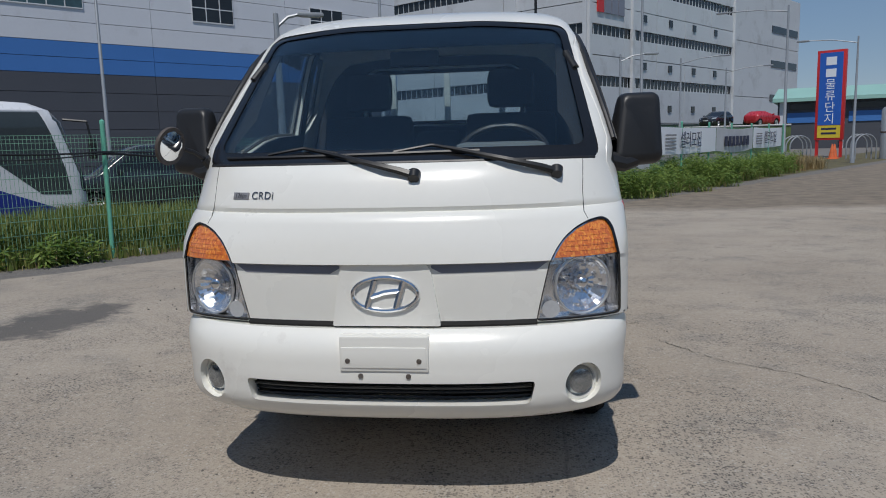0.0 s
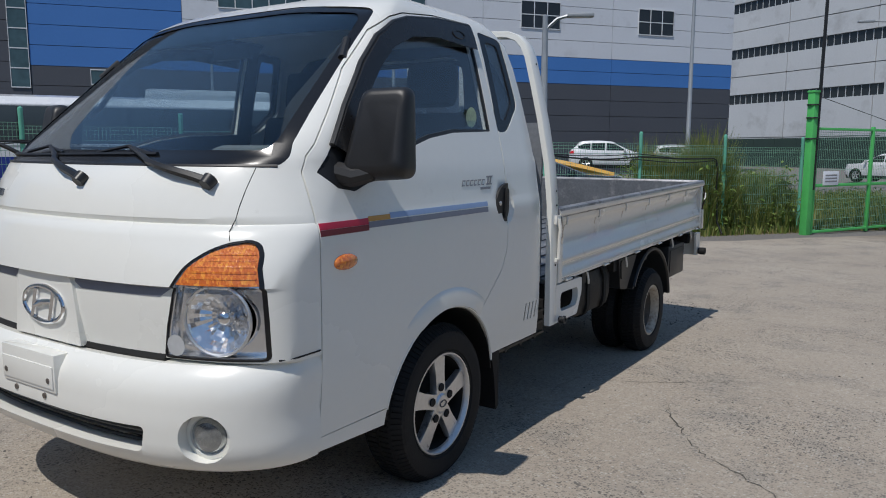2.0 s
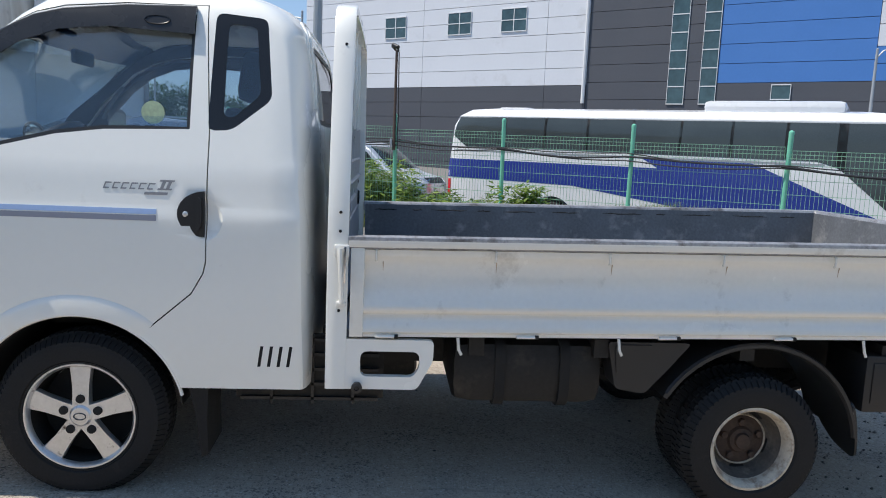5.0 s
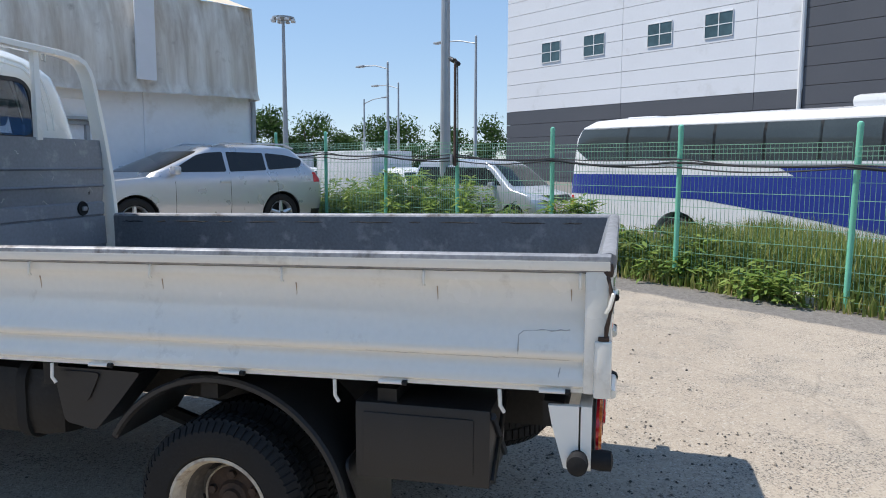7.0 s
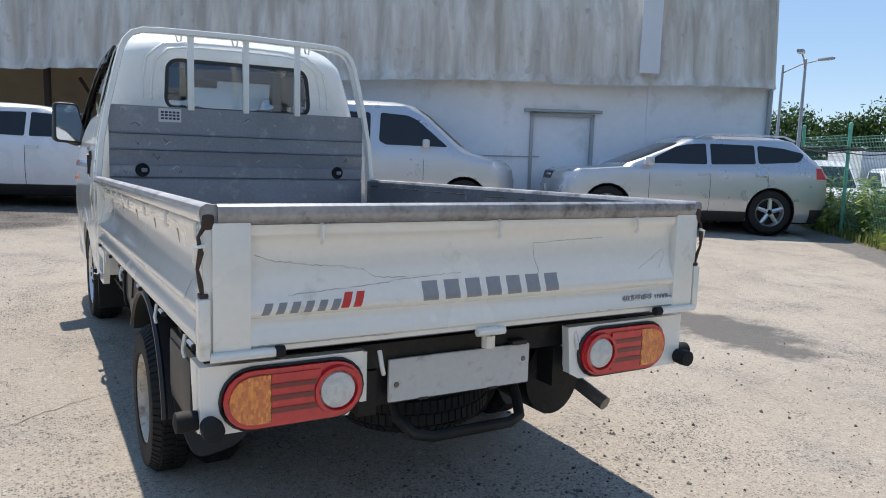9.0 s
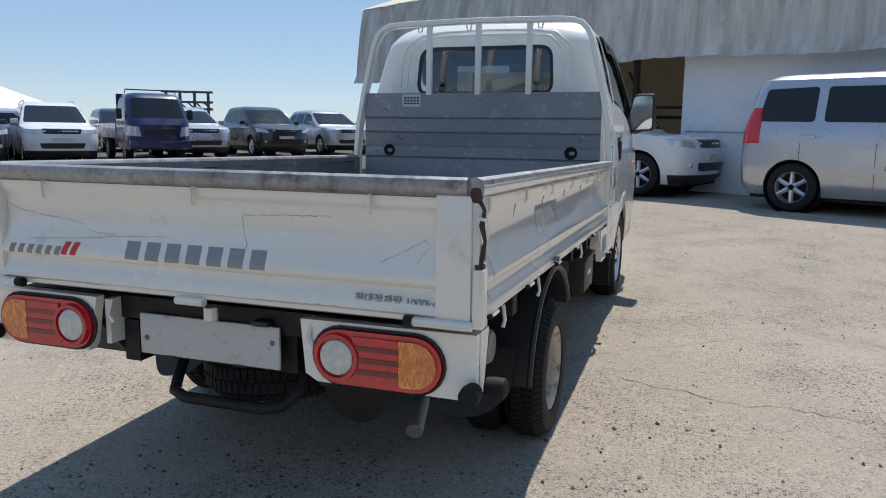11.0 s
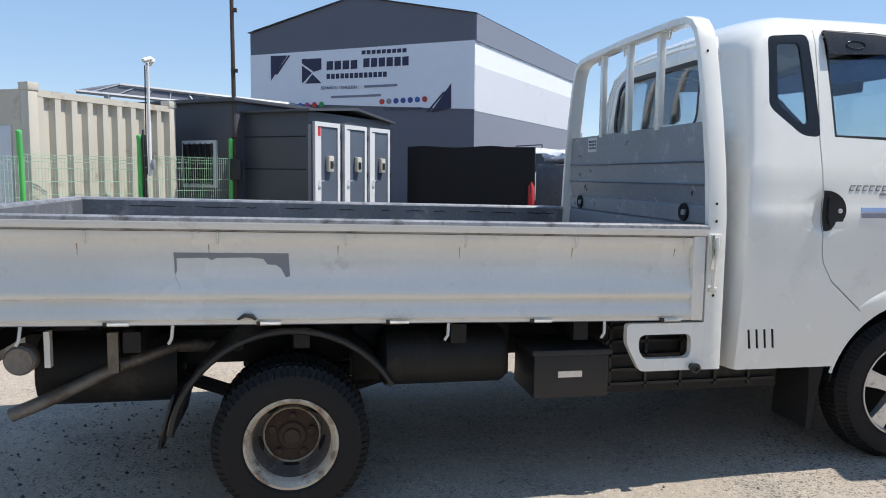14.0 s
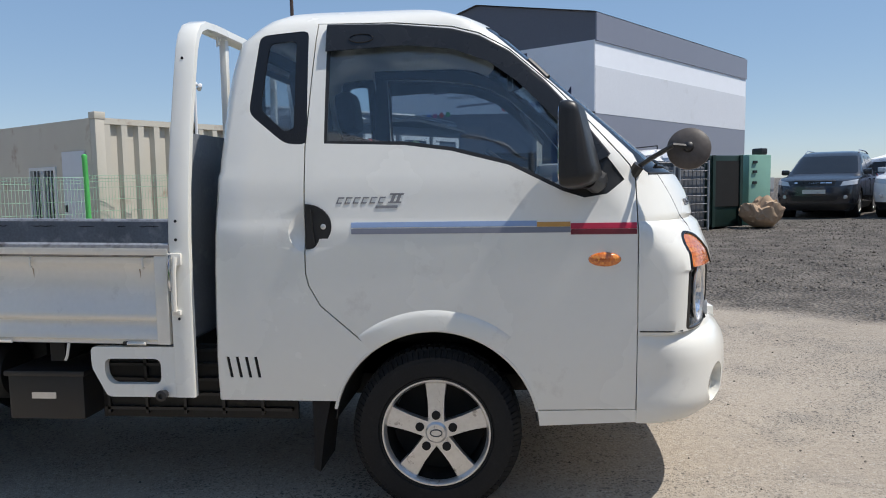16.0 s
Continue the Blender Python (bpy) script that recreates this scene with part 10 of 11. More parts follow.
def gate():
    g = ground_z(GP.x, GP.y)
    u = Vector((1.89, 3.66, 0)).normalized()
    t = thing("steel_gate", "bright green steel gate ajar on a thick post", "gate", m=Matrix.Translation((GP.x, GP.y, g)) @ Matrix.Rotation(math.atan2(u.y, u.x), 4, "Z"))
    part("gate_post", boxes((-0.075, 0.075, -0.075, 0.075, -0.2, 2.78), bevel=0.012), M["bright_green"], t, "thick bright green post")
    part("post_cap", boxes((-0.088, 0.088, -0.088, 0.088, 2.78, 2.82), bevel=0.008), M["bright_green"], t)
    for z in (0.35, 1.25, 1.95):
        part("post_hinge", boxes((0.075, 0.14, -0.03, 0.03, z - 0.06, z + 0.06), bevel=0.008), M["bright_green"], t, "welded hinge")
    for z in (1.9, 2.3, 2.55):
        part("wire_tie", lathe(bmesh.new(), [(z - 0.012, 0.112), (z, 0.116), (z + 0.012, 0.112)], 14, "z", close=False), M["black"], t, "black wire tie")
    lf = part("gate_frame", boxes((0.14, 0.20, -0.03, 0.03, 0.02, 2.12), (4.03, 4.09, -0.03, 0.03, -0.03, 2.16), (0.20, 4.03, -0.025, 0.025, 2.07, 2.12), (0.20, 4.03, -0.025, 0.025, 0.95, 1.01), (0.20, 4.03, -0.025, 0.025, 0.03, 0.08), bevel=0.006), M["bright_green"], t, "bright green gate frame")
    part("gate_stile", boxes((2.02, 2.09, -0.03, 0.03, -0.02, 2.16), bevel=0.006), M["bright_green"], lf)
    tagged(shared("wire_panel", wire_panel_mesh(3.85, 0.10, 2.08, M["wire"], 0.06), lf, Matrix.Translation((0.19, 0.0, 0))), kind="stuff")
    board = part("notice_board", boxes((0.42, 0.92, -0.045, -0.03, 0.98, 1.26), bevel=0.004), M["sign_white"], lf, "small white notice board")
    for z in (1.06, 1.12, 1.18):
        part("text_bar", boxes((0.48, 0.86, -0.0475, -0.045, z - 0.014, z + 0.014)), M["grey_decal"], board)
    part("drop_bolt", rod(bmesh.new(), [(4.10, -0.05, 1.3), (4.10, -0.05, 0.0)], 0.014, 6), M["pole"], lf, "galvanised drop bolt")
    part("guy_wire", rod(bmesh.new(), [(0.0, 0, 2.75), (4.6, 0.2, 2.0)], 0.007, 4), M["black"], t)
    part("tall_rod", rod(bmesh.new(), [(0.08, -0.06, 0.9), (0.12, -0.08, 6.6)], 0.035, 6), M["black"], t, "thin black pole lashed to the post")


gate()


def drum(x, y, a):
    d = thing("plastic_drum", "blue-grey plastic drum lying in the weeds", "drum", m=pose(x, y, ground_z(x, y), 0, 0, a))
    part("barrel", lathe(bmesh.new(), [(-0.34, 0.02), (-0.34, 0.17), (-0.32, 0.19), (-0.14, 0.20), (-0.12, 0.21), (-0.10, 0.20), (0.10, 0.20), (0.12, 0.21), (0.14, 0.20), (0.32, 0.19), (0.34, 0.17), (0.34, 0.02)], 28, "x", (0, 0, 0.20), close=False), M["drum_blue"], d, "ribbed plastic barrel")
    part("cap", lathe(bmesh.new(), [(0.335, 0.03), (0.36, 0.028), (0.36, 0.004)], 14, "x", (0, 0.09, 0.24), close=False), M["black"], d, "black screw cap")


drum(-0.20, 15.35, 10)

FB = (2.64, 18.13)
fence_line("mint green wire mesh fence with banners", FB, 3.0, (0.5, 0.866), list(range(0, 8)), 2.25, 2.08, M["green"], M["wire"], 0.04)
UB = Vector((0.5, 0.866, 0)).normalized()


def banners():
    """Sun-bleached cloth banners tied along the far fence."""
    nb = Vector((UB.y, -UB.x, 0))
    def sheet(s0, s1, z0, z1, sagging, mt, words=None, bars=0, slump=0.0):
        n = 14
        b = thing("cloth_banner", "white cloth banner tied to the wire fence", "banner", "banners along the fence")
        verts, faces = [], []
        for i in range(n + 1):
            t = i / n
            s = s0 + (s1 - s0) * t
            p = Vector((FB[0], FB[1], 0)) + UB * s + nb * (0.06 + 0.03 * math.sin(t * 9))
            g = ground_z(p.x, p.y)
            for j in range(5):
                v = j / 4
                v = 1 - (1 - v) * (0.16 + 0.84 * t ** 3) if slump else v
                z = z0 + (z1 - z0) * v - sagging * math.sin(math.pi * t) * (1.2 - 0.4 * v) - slump * (1 - t)
                verts.append((p.x, p.y, g + z))
        for i in range(n):
            for j in range(4):
                a = i * 5 + j
                faces.append((a, a + 5, a + 6, a + 1))
        me = bpy.data.meshes.new("cloth")
        me.from_pydata(verts, [], faces)
        c = part("cloth", me, mt, b, "", 80)
        mid = Vector((FB[0], FB[1], 0)) + UB * (s0 + s1) / 2 + nb * 0.12
        gz = ground_z(mid.x, mid.y)
        face = Matrix(((UB.x, 0, nb.x, mid.x), (UB.y, 0, nb.y, mid.y), (0, 1, 0, gz + (z0 + z1) / 2 - sagging), (0, 0, 0, 1)))
        if words:
            lettering("banner_text", words, M["navy"], c, 0.62, face @ Matrix.Translation((0.25, 0, 0)), depth=0.004)
            for k in range(5):
                part("text_bar", moved(boxes((-2.3, -1.3, -0.25 + k * 0.11, -0.20 + k * 0.11, 0, 0.006)), face), M["grey_decal"], c)
        for k in range(bars):
            part("text_bar", moved(boxes((-1.7 + k * 0.52, -1.3 + k * 0.52, -0.2, 0.2, 0, 0.006)), face), M["navy"], c)
    sheet(-1.6, 2.9, 0.50, 1.18, 0.22, M["banner_pale"], None, 0, -0.80)
    sheet(3.25, 9.65, 1.18, 2.08, 0.03, M["sign_white"], "셀러모집")
    sheet(9.75, 14.95, 1.18, 2.10, 0.10, M["banner_pale"], None, 7)
    sheet(15.1, 20.3, 1.20, 2.10, 0.04, M["sign_white"], "셀러모집")


banners()

fence_line("bright green wire fence beside the container", (7.99, 6.59), 1.94, (10.87 - 7.99, 4.0 - 6.59), [-1, 0, 1, 2], 1.95, 1.62, M["bright_green"], M["wire_light"], 0.042)


# ---- poles and lamps ----
def camera_pole(x, y, top, label, mt, foot=0.0):
    g = ground_z(x, y)
    p = thing("camera_pole", label, "pole", m=Matrix.Translation((x, y, g)))
    h = top - g
    part("pole", lathe(bmesh.new(), [(foot, 0.030), (foot + 0.02, 0.026), (h, 0.022), (h + 0.01, 0.01)], 10, "z", close=False), mt, p, "thin upright")
    part("cross_arm", rod(bmesh.new(), [(-0.12, 0, h - 0.10), (0.12, 0, h - 0.05)], 0.012, 6), M["pole"], p)
    for dx in (-0.10, 0.12):
        part("camera_body", moved(lathe(bmesh.new(), [(-0.09, 0.02), (-0.085, 0.036), (0.07, 0.036), (0.09, 0.028)], 12, "x", close=False), Matrix.Translation((dx * 1.3, -0.02, h - 0.03)) @ pose(0, 0, 0, 0, 18, 30 if dx > 0 else 150)), M["frame_white"] if mt is M["frame_white"] else M["black"], p, "small surveillance camera")
    part("junction_box", boxes((-0.06, 0.06, -0.07, -0.03, h * 0.45, h * 0.45 + 0.16), bevel=0.01), M["pole"], p)
    part("cable", rod(bmesh.new(), [(0.0, 0.04, h - 0.1), (0.05, 0.06, h * 0.6), (0.03, 0.05, foot + 0.3), (0.10, 0.06, foot + 0.02)], 0.010, 5), M["black"], p)


camera_pole(8.6, 4.98, 2.95, "pale pole with two surveillance cameras on a fence post", M["frame_white"], 1.3)
camera_pole(-8.90, 1.22, 3.02, "black pole with two surveillance cameras clamped to a fence post", M["dark_rust"], 1.35)


def antenna():
    a = thing("antenna_mast", "tall thin rusty antenna mast with guy cables", "mast", m=Matrix.Translation((10.9, 3.9, ground_z(10.9, 3.9))))
    part("mast", rod(bmesh.new(), [(0, 0, 0), (0.0, 0.02, 3.0), (-0.10, 0.05, 7.5)], [0.045, 0.04, 0.028], 8), M["dark_rust"], a, "rusty mast")
    part("base_box", boxes((-0.12, 0.12, -0.10, 0.10, 1.2, 1.6), bevel=0.02), M["black"], a)
    for z in (2.0, 3.2, 4.3):
        part("clamp", boxes((-0.06, 0.06, -0.06, 0.06, z, z + 0.06)), M["dark_rust"], a)
    part("cable", rod(bmesh.new(), [(0.03, 0.03, 4.5), (0.10, 0.04, 2.5), (0.02, 0.05, 1.6)], 0.012, 5), M["black"], a)


antenna()


def lamp_post(x, y, h, arms, r=0.075, arm=1.8, label="galvanised street lamp with a flat lamp head", group="street lamps"):
    g = ground_z(x, y)
    p = thing("street_lamp", label, "street lamp", group, m=Matrix.Translation((x, y, g)))
    part("pole", lathe(bmesh.new(), [(0, r * 1.6), (0.35, r * 1.5), (0.42, r * 1.1), (h - g, r * 0.6), (h - g + 0.03, r * 0.2)], 10, "z", close=False), M["pole"], p)
    for a in arms:
        c, s = math.cos(radians(a)), math.sin(radians(a))
        ar = part("arm", rod(bmesh.new(), [(0, 0, h - g - 0.35), (c * 0.5 * arm, s * 0.5 * arm, h - g - 0.08), (c * arm, s * arm, h - g)], r * 0.38, 6), M["pole"], p)
        hd = moved(boxes((-0.05, 0.62, -0.12, 0.12, -0.05, 0.05), bevel=0.035), Matrix.Translation((c * arm, s * arm, h - g)) @ Matrix.Rotation(radians(a), 4, "Z"))
        head = part("lamp_head", hd, M["pole"], ar, "flat grey lamp head")
        part("lens", moved(boxes((0.05, 0.52, -0.09, 0.09, -0.06, -0.048)), Matrix.Translation((c * arm, s * arm, h - g)) @ Matrix.Rotation(radians(a), 4, "Z")), M["frame_white"], head)


for row in ((-16.9, -0.85, 9.6, (-130, 55), 0.14, 1.6), (-35.3, -8.4, 6.8, (235,), 0.09, 2.2), (-32.6, -3.1, 7.5, (235,), 0.09, 2.4), (-53.7, -16.3, 6.6, (60,), 0.09, 2.2), (-43.1, -10.2, 6.6, (235,), 0.08, 2.2),
            (-25.0, -12.5, 5.3, (30,), 0.08, 1.9), (-18.3, -10.6, 5.2, (40,), 0.06, 1.0), (-27.8, -15.5, 5.6, (80,), 0.08, 2.0), (-11.1, 15.6, 8.2, (200,), 0.05, 0.4), (-6.02, 15.27, 4.7, (27,), 0.115, 0.6), (-6.5, 31.0, 10.0, (20,), 0.10, 1.0),
            (6.7, 41.0, 10.0, (20,), 0.10, 1.6), (10.1, 47.5, 6.3, (-20,), 0.08, 2.4), (14.8, 55.0, 6.2, (-20,), 0.08, 2.6), (15.6, 44.0, 8.8, (150,), 0.10, 3.6), (18.8, 42.0, 6.6, (150,), 0.08, 2.6), (2.2, 37.0, 7.0, (200,), 0.09, 2.4), (4.6, 33.0, 5.2, (10,), 0.08, 1.2), (-23.85, 19.5, 5.8, (60,), 0.08, 0.4)):
    lamp_post(*row)


def high_mast():
    g = ground_z(-60, -26)
    p = thing("high_mast", "tall mast with a crown of floodlights", "mast", m=Matrix.Translation((-60.3, -26.3, g)))
    part("pole", lathe(bmesh.new(), [(0, 0.28), (14.2, 0.13), (14.3, 0.05)], 12, "z", close=False), M["pole"], p)
    part("crown", lathe(bmesh.new(), [(14.0, 0.2), (14.1, 1.0), (14.25, 1.0), (14.3, 0.2)], 16, "z", close=False), M["pole"], p)
    for k in range(8):
        a = k * math.pi / 4
        part("floodlight", moved(boxes((-0.18, 0.18, -0.16, 0.16, -0.2, 0.0), bevel=0.03), Matrix.Translation((0.95 * math.cos(a), 0.95 * math.sin(a), 14.05))), M["frame_white"], p)


high_mast()


def road_sign():
    p = thing("road_sign", "round blue road sign with a red rim", "sign", m=Matrix.Translation((2.3, 27.0, ground_z(2.3, 27))))
    part("pole", rod(bmesh.new(), [(0, 0, 0), (0, 0, 3.6)], 0.03, 8), M["pole"], p)
    d = part("disc", lathe(bmesh.new(), [(-0.06, 0.29), (-0.03, 0.29)], 32, "y", (0, 0, 3.25), close=False), M["sign_red"], p, "red rimmed disc")
    part("face", lathe(bmesh.new(), [(-0.066, 0.22), (-0.06, 0.22)], 32, "y", (0, 0, 3.25), close=False), M["sign_blue"], d, "blue face")
    part("text_bar", boxes((-0.15, 0.15, -0.072, -0.066, 3.22, 3.28)), M["sign_white"], d)


road_sign()


# ---- the far end: sign tower, cones, hall, terrace ----
def sign_tower():
    g = ground_z(21.4, 52.6)
    p = thing("sign_tower", "tall blue sign tower with a red border and yellow foot", "sign", m=Matrix.Translation((21.4, 52.6, g)) @ Matrix.Rotation(radians(-38), 4, "Z"))
    b = -g
    part("board", boxes((-0.95, 0.95, -0.15, 0.15, 0.7 + b, 6.95 + b), bevel=0.02), M["sign_red"], p, "red bordered board")
    f = part("panel", boxes((-0.76, 0.76, -0.17, -0.15, 1.75 + b, 6.78 + b)), M["sign_blue"], p, "blue panel")
    part("yellow_panel", boxes((-0.76, 0.76, -0.17, -0.15, 0.85 + b, 1.72 + b)), M["sign_yellow"], p, "yellow panel")
    for z in (1.1, 1.42):
        part("text_bar", boxes((-0.5, 0.5, -0.178, -0.17, z + b, z + 0.14 + b)), M["navy"], f)
    # the owner's name as two plain blocks, then the general words
    for z in (6.2, 5.38):
        part("name_block", boxes((-0.34, 0.34, -0.178, -0.17, z - 0.28 + b, z + 0.28 + b)), M["sign_white"], f)
    for k, ch in enumerate("물류단지"):
        lettering("sign_letter", ch, M["sign_white"], f, 0.78, Matrix.Translation((0, -0.172, 4.56 - k * 0.80 + b)) @ pose(0, 0, 0, 90, 0, 0), depth=0.004)
    for x in (-0.8, 0.8):
        part("leg", boxes((x - 0.09, x + 0.09, -0.09, 0.09, 0, 0.72 + b)), M["sign_red"], p)


sign_tower()


def cone(x, y):
    c = thing("traffic_cone", "orange traffic cone on the ground", "cone", "traffic cones", m=Matrix.Translation((x, y, ground_z(x, y))))
    part("foot", boxes((-0.28, 0.28, -0.28, 0.28, 0, 0.05), bevel=0.01), M["cone"], c)
    part("body", lathe(bmesh.new(), [(0.05, 0.22), (0.95, 0.05), (1.0, 0.03)], 18, "z", close=False), M["cone"], c)
    part("collar", lathe(bmesh.new(), [(0.45, 0.150), (0.45, 0.156), (0.62, 0.120), (0.62, 0.114)], 18, "z"), M["cone"], c)


cone(20.3, 49.0)
cone(20.9, 50.2)


def hoop_rail(x, y, a):
    h = thing("hoop_barrier", "grey tubular hoop barrier", "barrier", "hoop barriers", m=pose(x, y, ground_z(x, y), 0, 0, a))
    for k in range(3):
        y0 = k * 0.5
        part("hoop", rod(bmesh.new(), [(-0.7, y0, 0), (-0.7, y0, 0.9)] + arc((0, y0, 0.9), 0.7, 180, 0, 10)[1:-1] + [(0.7, y0, 0.9), (0.7, y0, 0)], 0.045, 8), M["pole"], h)


hoop_rail(21.8, 47.5, 10)
hoop_rail(17.6, 47.0, 10)


def green_hall():
    h = thing("green_roof_hall", "distant low hall with a pale green roof", "hall", m=frame_at((27.5, 84.0, -0.6), (0.94, -0.34)))
    part("wall", boxes((0, 60, -20, 0, 0, 5.2)), M["panel_grey"], h)
    part("roof", prism([(1.0, 5.2), (1.0, 5.6), (-10, 7.2), (-21, 5.6), (-21, 5.2)], "x", -0.5, 60.5), M["green_roof"], h, "pale green roof")
    for i in range(10):
        part("blue_bay", boxes((1 + i * 6, 5.6 + i * 6, 0.0, 0.1, 2.9, 4.0)), M["panel_blue"], h)
        part("window", boxes((1.2 + i * 6, 5.4 + i * 6, 0.0, 0.12, 4.3, 4.9)), M["win_dark"], h)
        part("pillar", boxes((0.2 + i * 6, 0.6 + i * 6, 0.0, 0.25, 0, 5.2)), M["panel_white"], h)


green_hall()


def terrace():
    t = thing("terrace", "raised grassy terrace behind the fence", "terrace", kind="structure", m=Matrix())
    bm = bmesh.new()
    slab(bm, [(9.0, 71.5), (18.0, 70.5), (24.6, 70.5), (26.5, 78.5), (9.0, 79.5)], "z", -2.6, 2.0)
    part("bank", bm, M["bank"], t, "grassy bank")
    part("kerb", rod(bmesh.new(), [(9.0, 71.5, 2.02), (18.0, 70.5, 2.02), (24.6, 70.5, 2.02)], 0.10, 6), M["concrete_block"], t)


terrace()


def stacked_pipes():
    for k, (x, y, h) in enumerate(((23.0, 47.5, 3.3), (23.7, 47.2, 3.5), (24.5, 46.9, 3.2))):
        p = thing("upright_tank", "tall grey tank standing on end", "tank", "tanks by the far fence", m=Matrix.Translation((x, y, ground_z(x, y))))
        part("shell", lathe(bmesh.new(), [(0, 0.33), (h - 0.2, 0.33), (h, 0.2), (h + 0.02, 0.05)], 16, "z", close=False), M["pole"], p)
        part("band", lathe(bmesh.new(), [(h * 0.5, 0.335), (h * 0.5, 0.345), (h * 0.5 + 0.1, 0.345), (h * 0.5 + 0.1, 0.335)], 16, "z"), M["dark_rust"], p)


stacked_pipes()


# ---- canopy and pavilion across the lot ----
def canopy():
    c = thing("pyramid_canopy", "white fabric pyramid canopy on thin legs", "canopy", m=pose(33.2, -22.4, ground_z(33, -22), 0, 0, 20))
    g = -ground_z(33, -22)
    bm = bmesh.new()
    n = 8
    half = 3.4
    ring = lambda k, w, z: [bm.verts.new((w * x, w * y, z)) for x, y in ((-1, -1), (0, -1), (1, -1), (1, 0), (1, 1), (0, 1), (-1, 1), (-1, 0))]
    prev = None
    for i in range(n + 1):
        t = i / n
        w = half * (1 - t) ** 1.25 + 0.02
        cur = ring(i, w, 2.05 + g + 1.75 * t)
        if prev:
            for k in range(8):
                bm.faces.new((prev[k], prev[(k + 1) % 8], cur[(k + 1) % 8], cur[k]))
        prev = cur
    part("roof", bm, M["tent_white"], c, "white fabric pyramid", 60)
    for s in range(4):
        a, b = ((-1, -1), (1, -1), (1, 1), (-1, 1))[s], ((1, -1), (1, 1), (-1, 1), (-1, -1))[s]
        va = bmesh.new()
        q = [va.verts.new((half * a[0], half * a[1], 1.75 + g)), va.verts.new((half * b[0], half * b[1], 1.75 + g)), va.verts.new((half * b[0], half * b[1], 2.06 + g)), va.verts.new((half * a[0], half * a[1], 2.06 + g))]
        va.faces.new(q)
        part("valance", va, M["tent_white"], c)
        part("leg", rod(bmesh.new(), [(half * a[0], half * a[1], 0), (half * a[0], half * a[1], 2.05 + g)], 0.05, 8), M["pole"], c)


canopy()


def pavilion():
    p = thing("grey_frame_tower", "grey steel frame tower beyond the cars", "tower", m=pose(30.6, -35.2, ground_z(30, -35), 0, 0, 35))
    g = -ground_z(30, -35)
    for x in (-1.3, -0.45, 0.45, 1.3):
        part("post", boxes((x - 0.09, x + 0.09, -0.1, 0.1, 0, 3.7 + g)), M["panel_grey"], p)
    for z in (2.5, 2.95, 3.6):
        part("beam", boxes((-1.6, 1.6, -0.12, 0.12, z + g, z + 0.14 + g)), M["panel_grey"], p)
    for k in range(6):
        part("lattice", rod(bmesh.new(), [(-1.5 + k * 0.5, 0, 2.55 + g), (-1.0 + k * 0.5, 0, 3.0 + g)], 0.05, 5), M["panel_grey"], p)


pavilion()


def truss_roof():
    t = thing("lattice_roof", "distant grey lattice roof frame", "roof frame", m=Matrix())
    a, b = Vector((22.5, 8.6, 4.05)), Vector((24.0, 3.0, 3.7))
    a2, b2 = Vector((22.0, 9.8, 3.75)), Vector((24.5, 1.2, 3.3))
    part("chord", rod(bmesh.new(), [a, b], 0.07, 6), M["pole"], t)
    part("chord", rod(bmesh.new(), [a2, b2], 0.07, 6), M["pole"], t)
    for i in range(12):
        s = i / 11
        p, q = a.lerp(b, s), a2.lerp(b2, (s + 0.04))
        part("web", rod(bmesh.new(), [p, q], 0.03, 4), M["pole"], t)
    sheet = bmesh.new()
    vs = [sheet.verts.new(p + Vector((dx, dx, dz))) for dx, dz in ((0.0, 0.0), (0.06, 0.05)) for p in (a, b, b2, a2)]
    for quad in ((0, 1, 2, 3), (7, 6, 5, 4), (0, 4, 5, 1), (1, 5, 6, 2), (2, 6, 7, 3), (3, 7, 4, 0)):
        sheet.faces.new([vs[i] for i in quad])
    part("roof_sheet", sheet, M["gable_grey"], t, "grey cloth roof")
    for s in (0.1, 0.9):
        q = a2.lerp(b2, s)
        part("column", rod(bmesh.new(), [q, (q.x, q.y, ground_z(q.x, q.y))], 0.10, 6), M["pole"], t)


truss_roof()


# ---- weeds, grass and trees ----
def blades(name, label, spots, mat, seed, lean=0.35, width=0.012):
    """Grass: each blade a bent strip; spots are x, y, height."""
    rng = np.random.default_rng(seed)
    s = np.array(spots)
    n = len(s)
    base = np.stack([s[:, 0], s[:, 1], np.array([ground_z(a, b) for a, b in s[:, :2]]) - 0.02], 1)
    h = s[:, 2]
    ang = rng.uniform(0, 2 * np.pi, n)
    tilt_ = rng.uniform(0.05, lean, n) * h
    d = np.stack([np.cos(ang), np.sin(ang), np.zeros(n)], 1)
    side = np.stack([-np.sin(ang + rng.uniform(-1, 1, n)), np.cos(ang), np.zeros(n)], 1)
    w = (width * rng.uniform(0.6, 1.4, n))[:, None]
    up = np.array([[0, 0, 1.0]])
    mid = base + up * (h * 0.55)[:, None] + d * (tilt_ * 0.3)[:, None]
    tip = base + up * (h * rng.uniform(0.85, 1.0, n))[:, None] + d * tilt_[:, None]
    v = np.stack([base - side * w, base + side * w, mid + side * w * 0.8, mid - side * w * 0.8, tip], 1).reshape(-1, 3)
    k = np.arange(n)[:, None] * 5
    faces = [tuple(q) for q in (k + np.array([[0, 1, 2, 3]]))] + [tuple(q) for q in (k + np.array([[3, 2, 4]]))]
    me = bpy.data.meshes.new(name)
    me.from_pydata(v.tolist(), [], faces)
    return tagged(part(name, me, mat, None, angle=60), label, "weeds", kind="stuff")


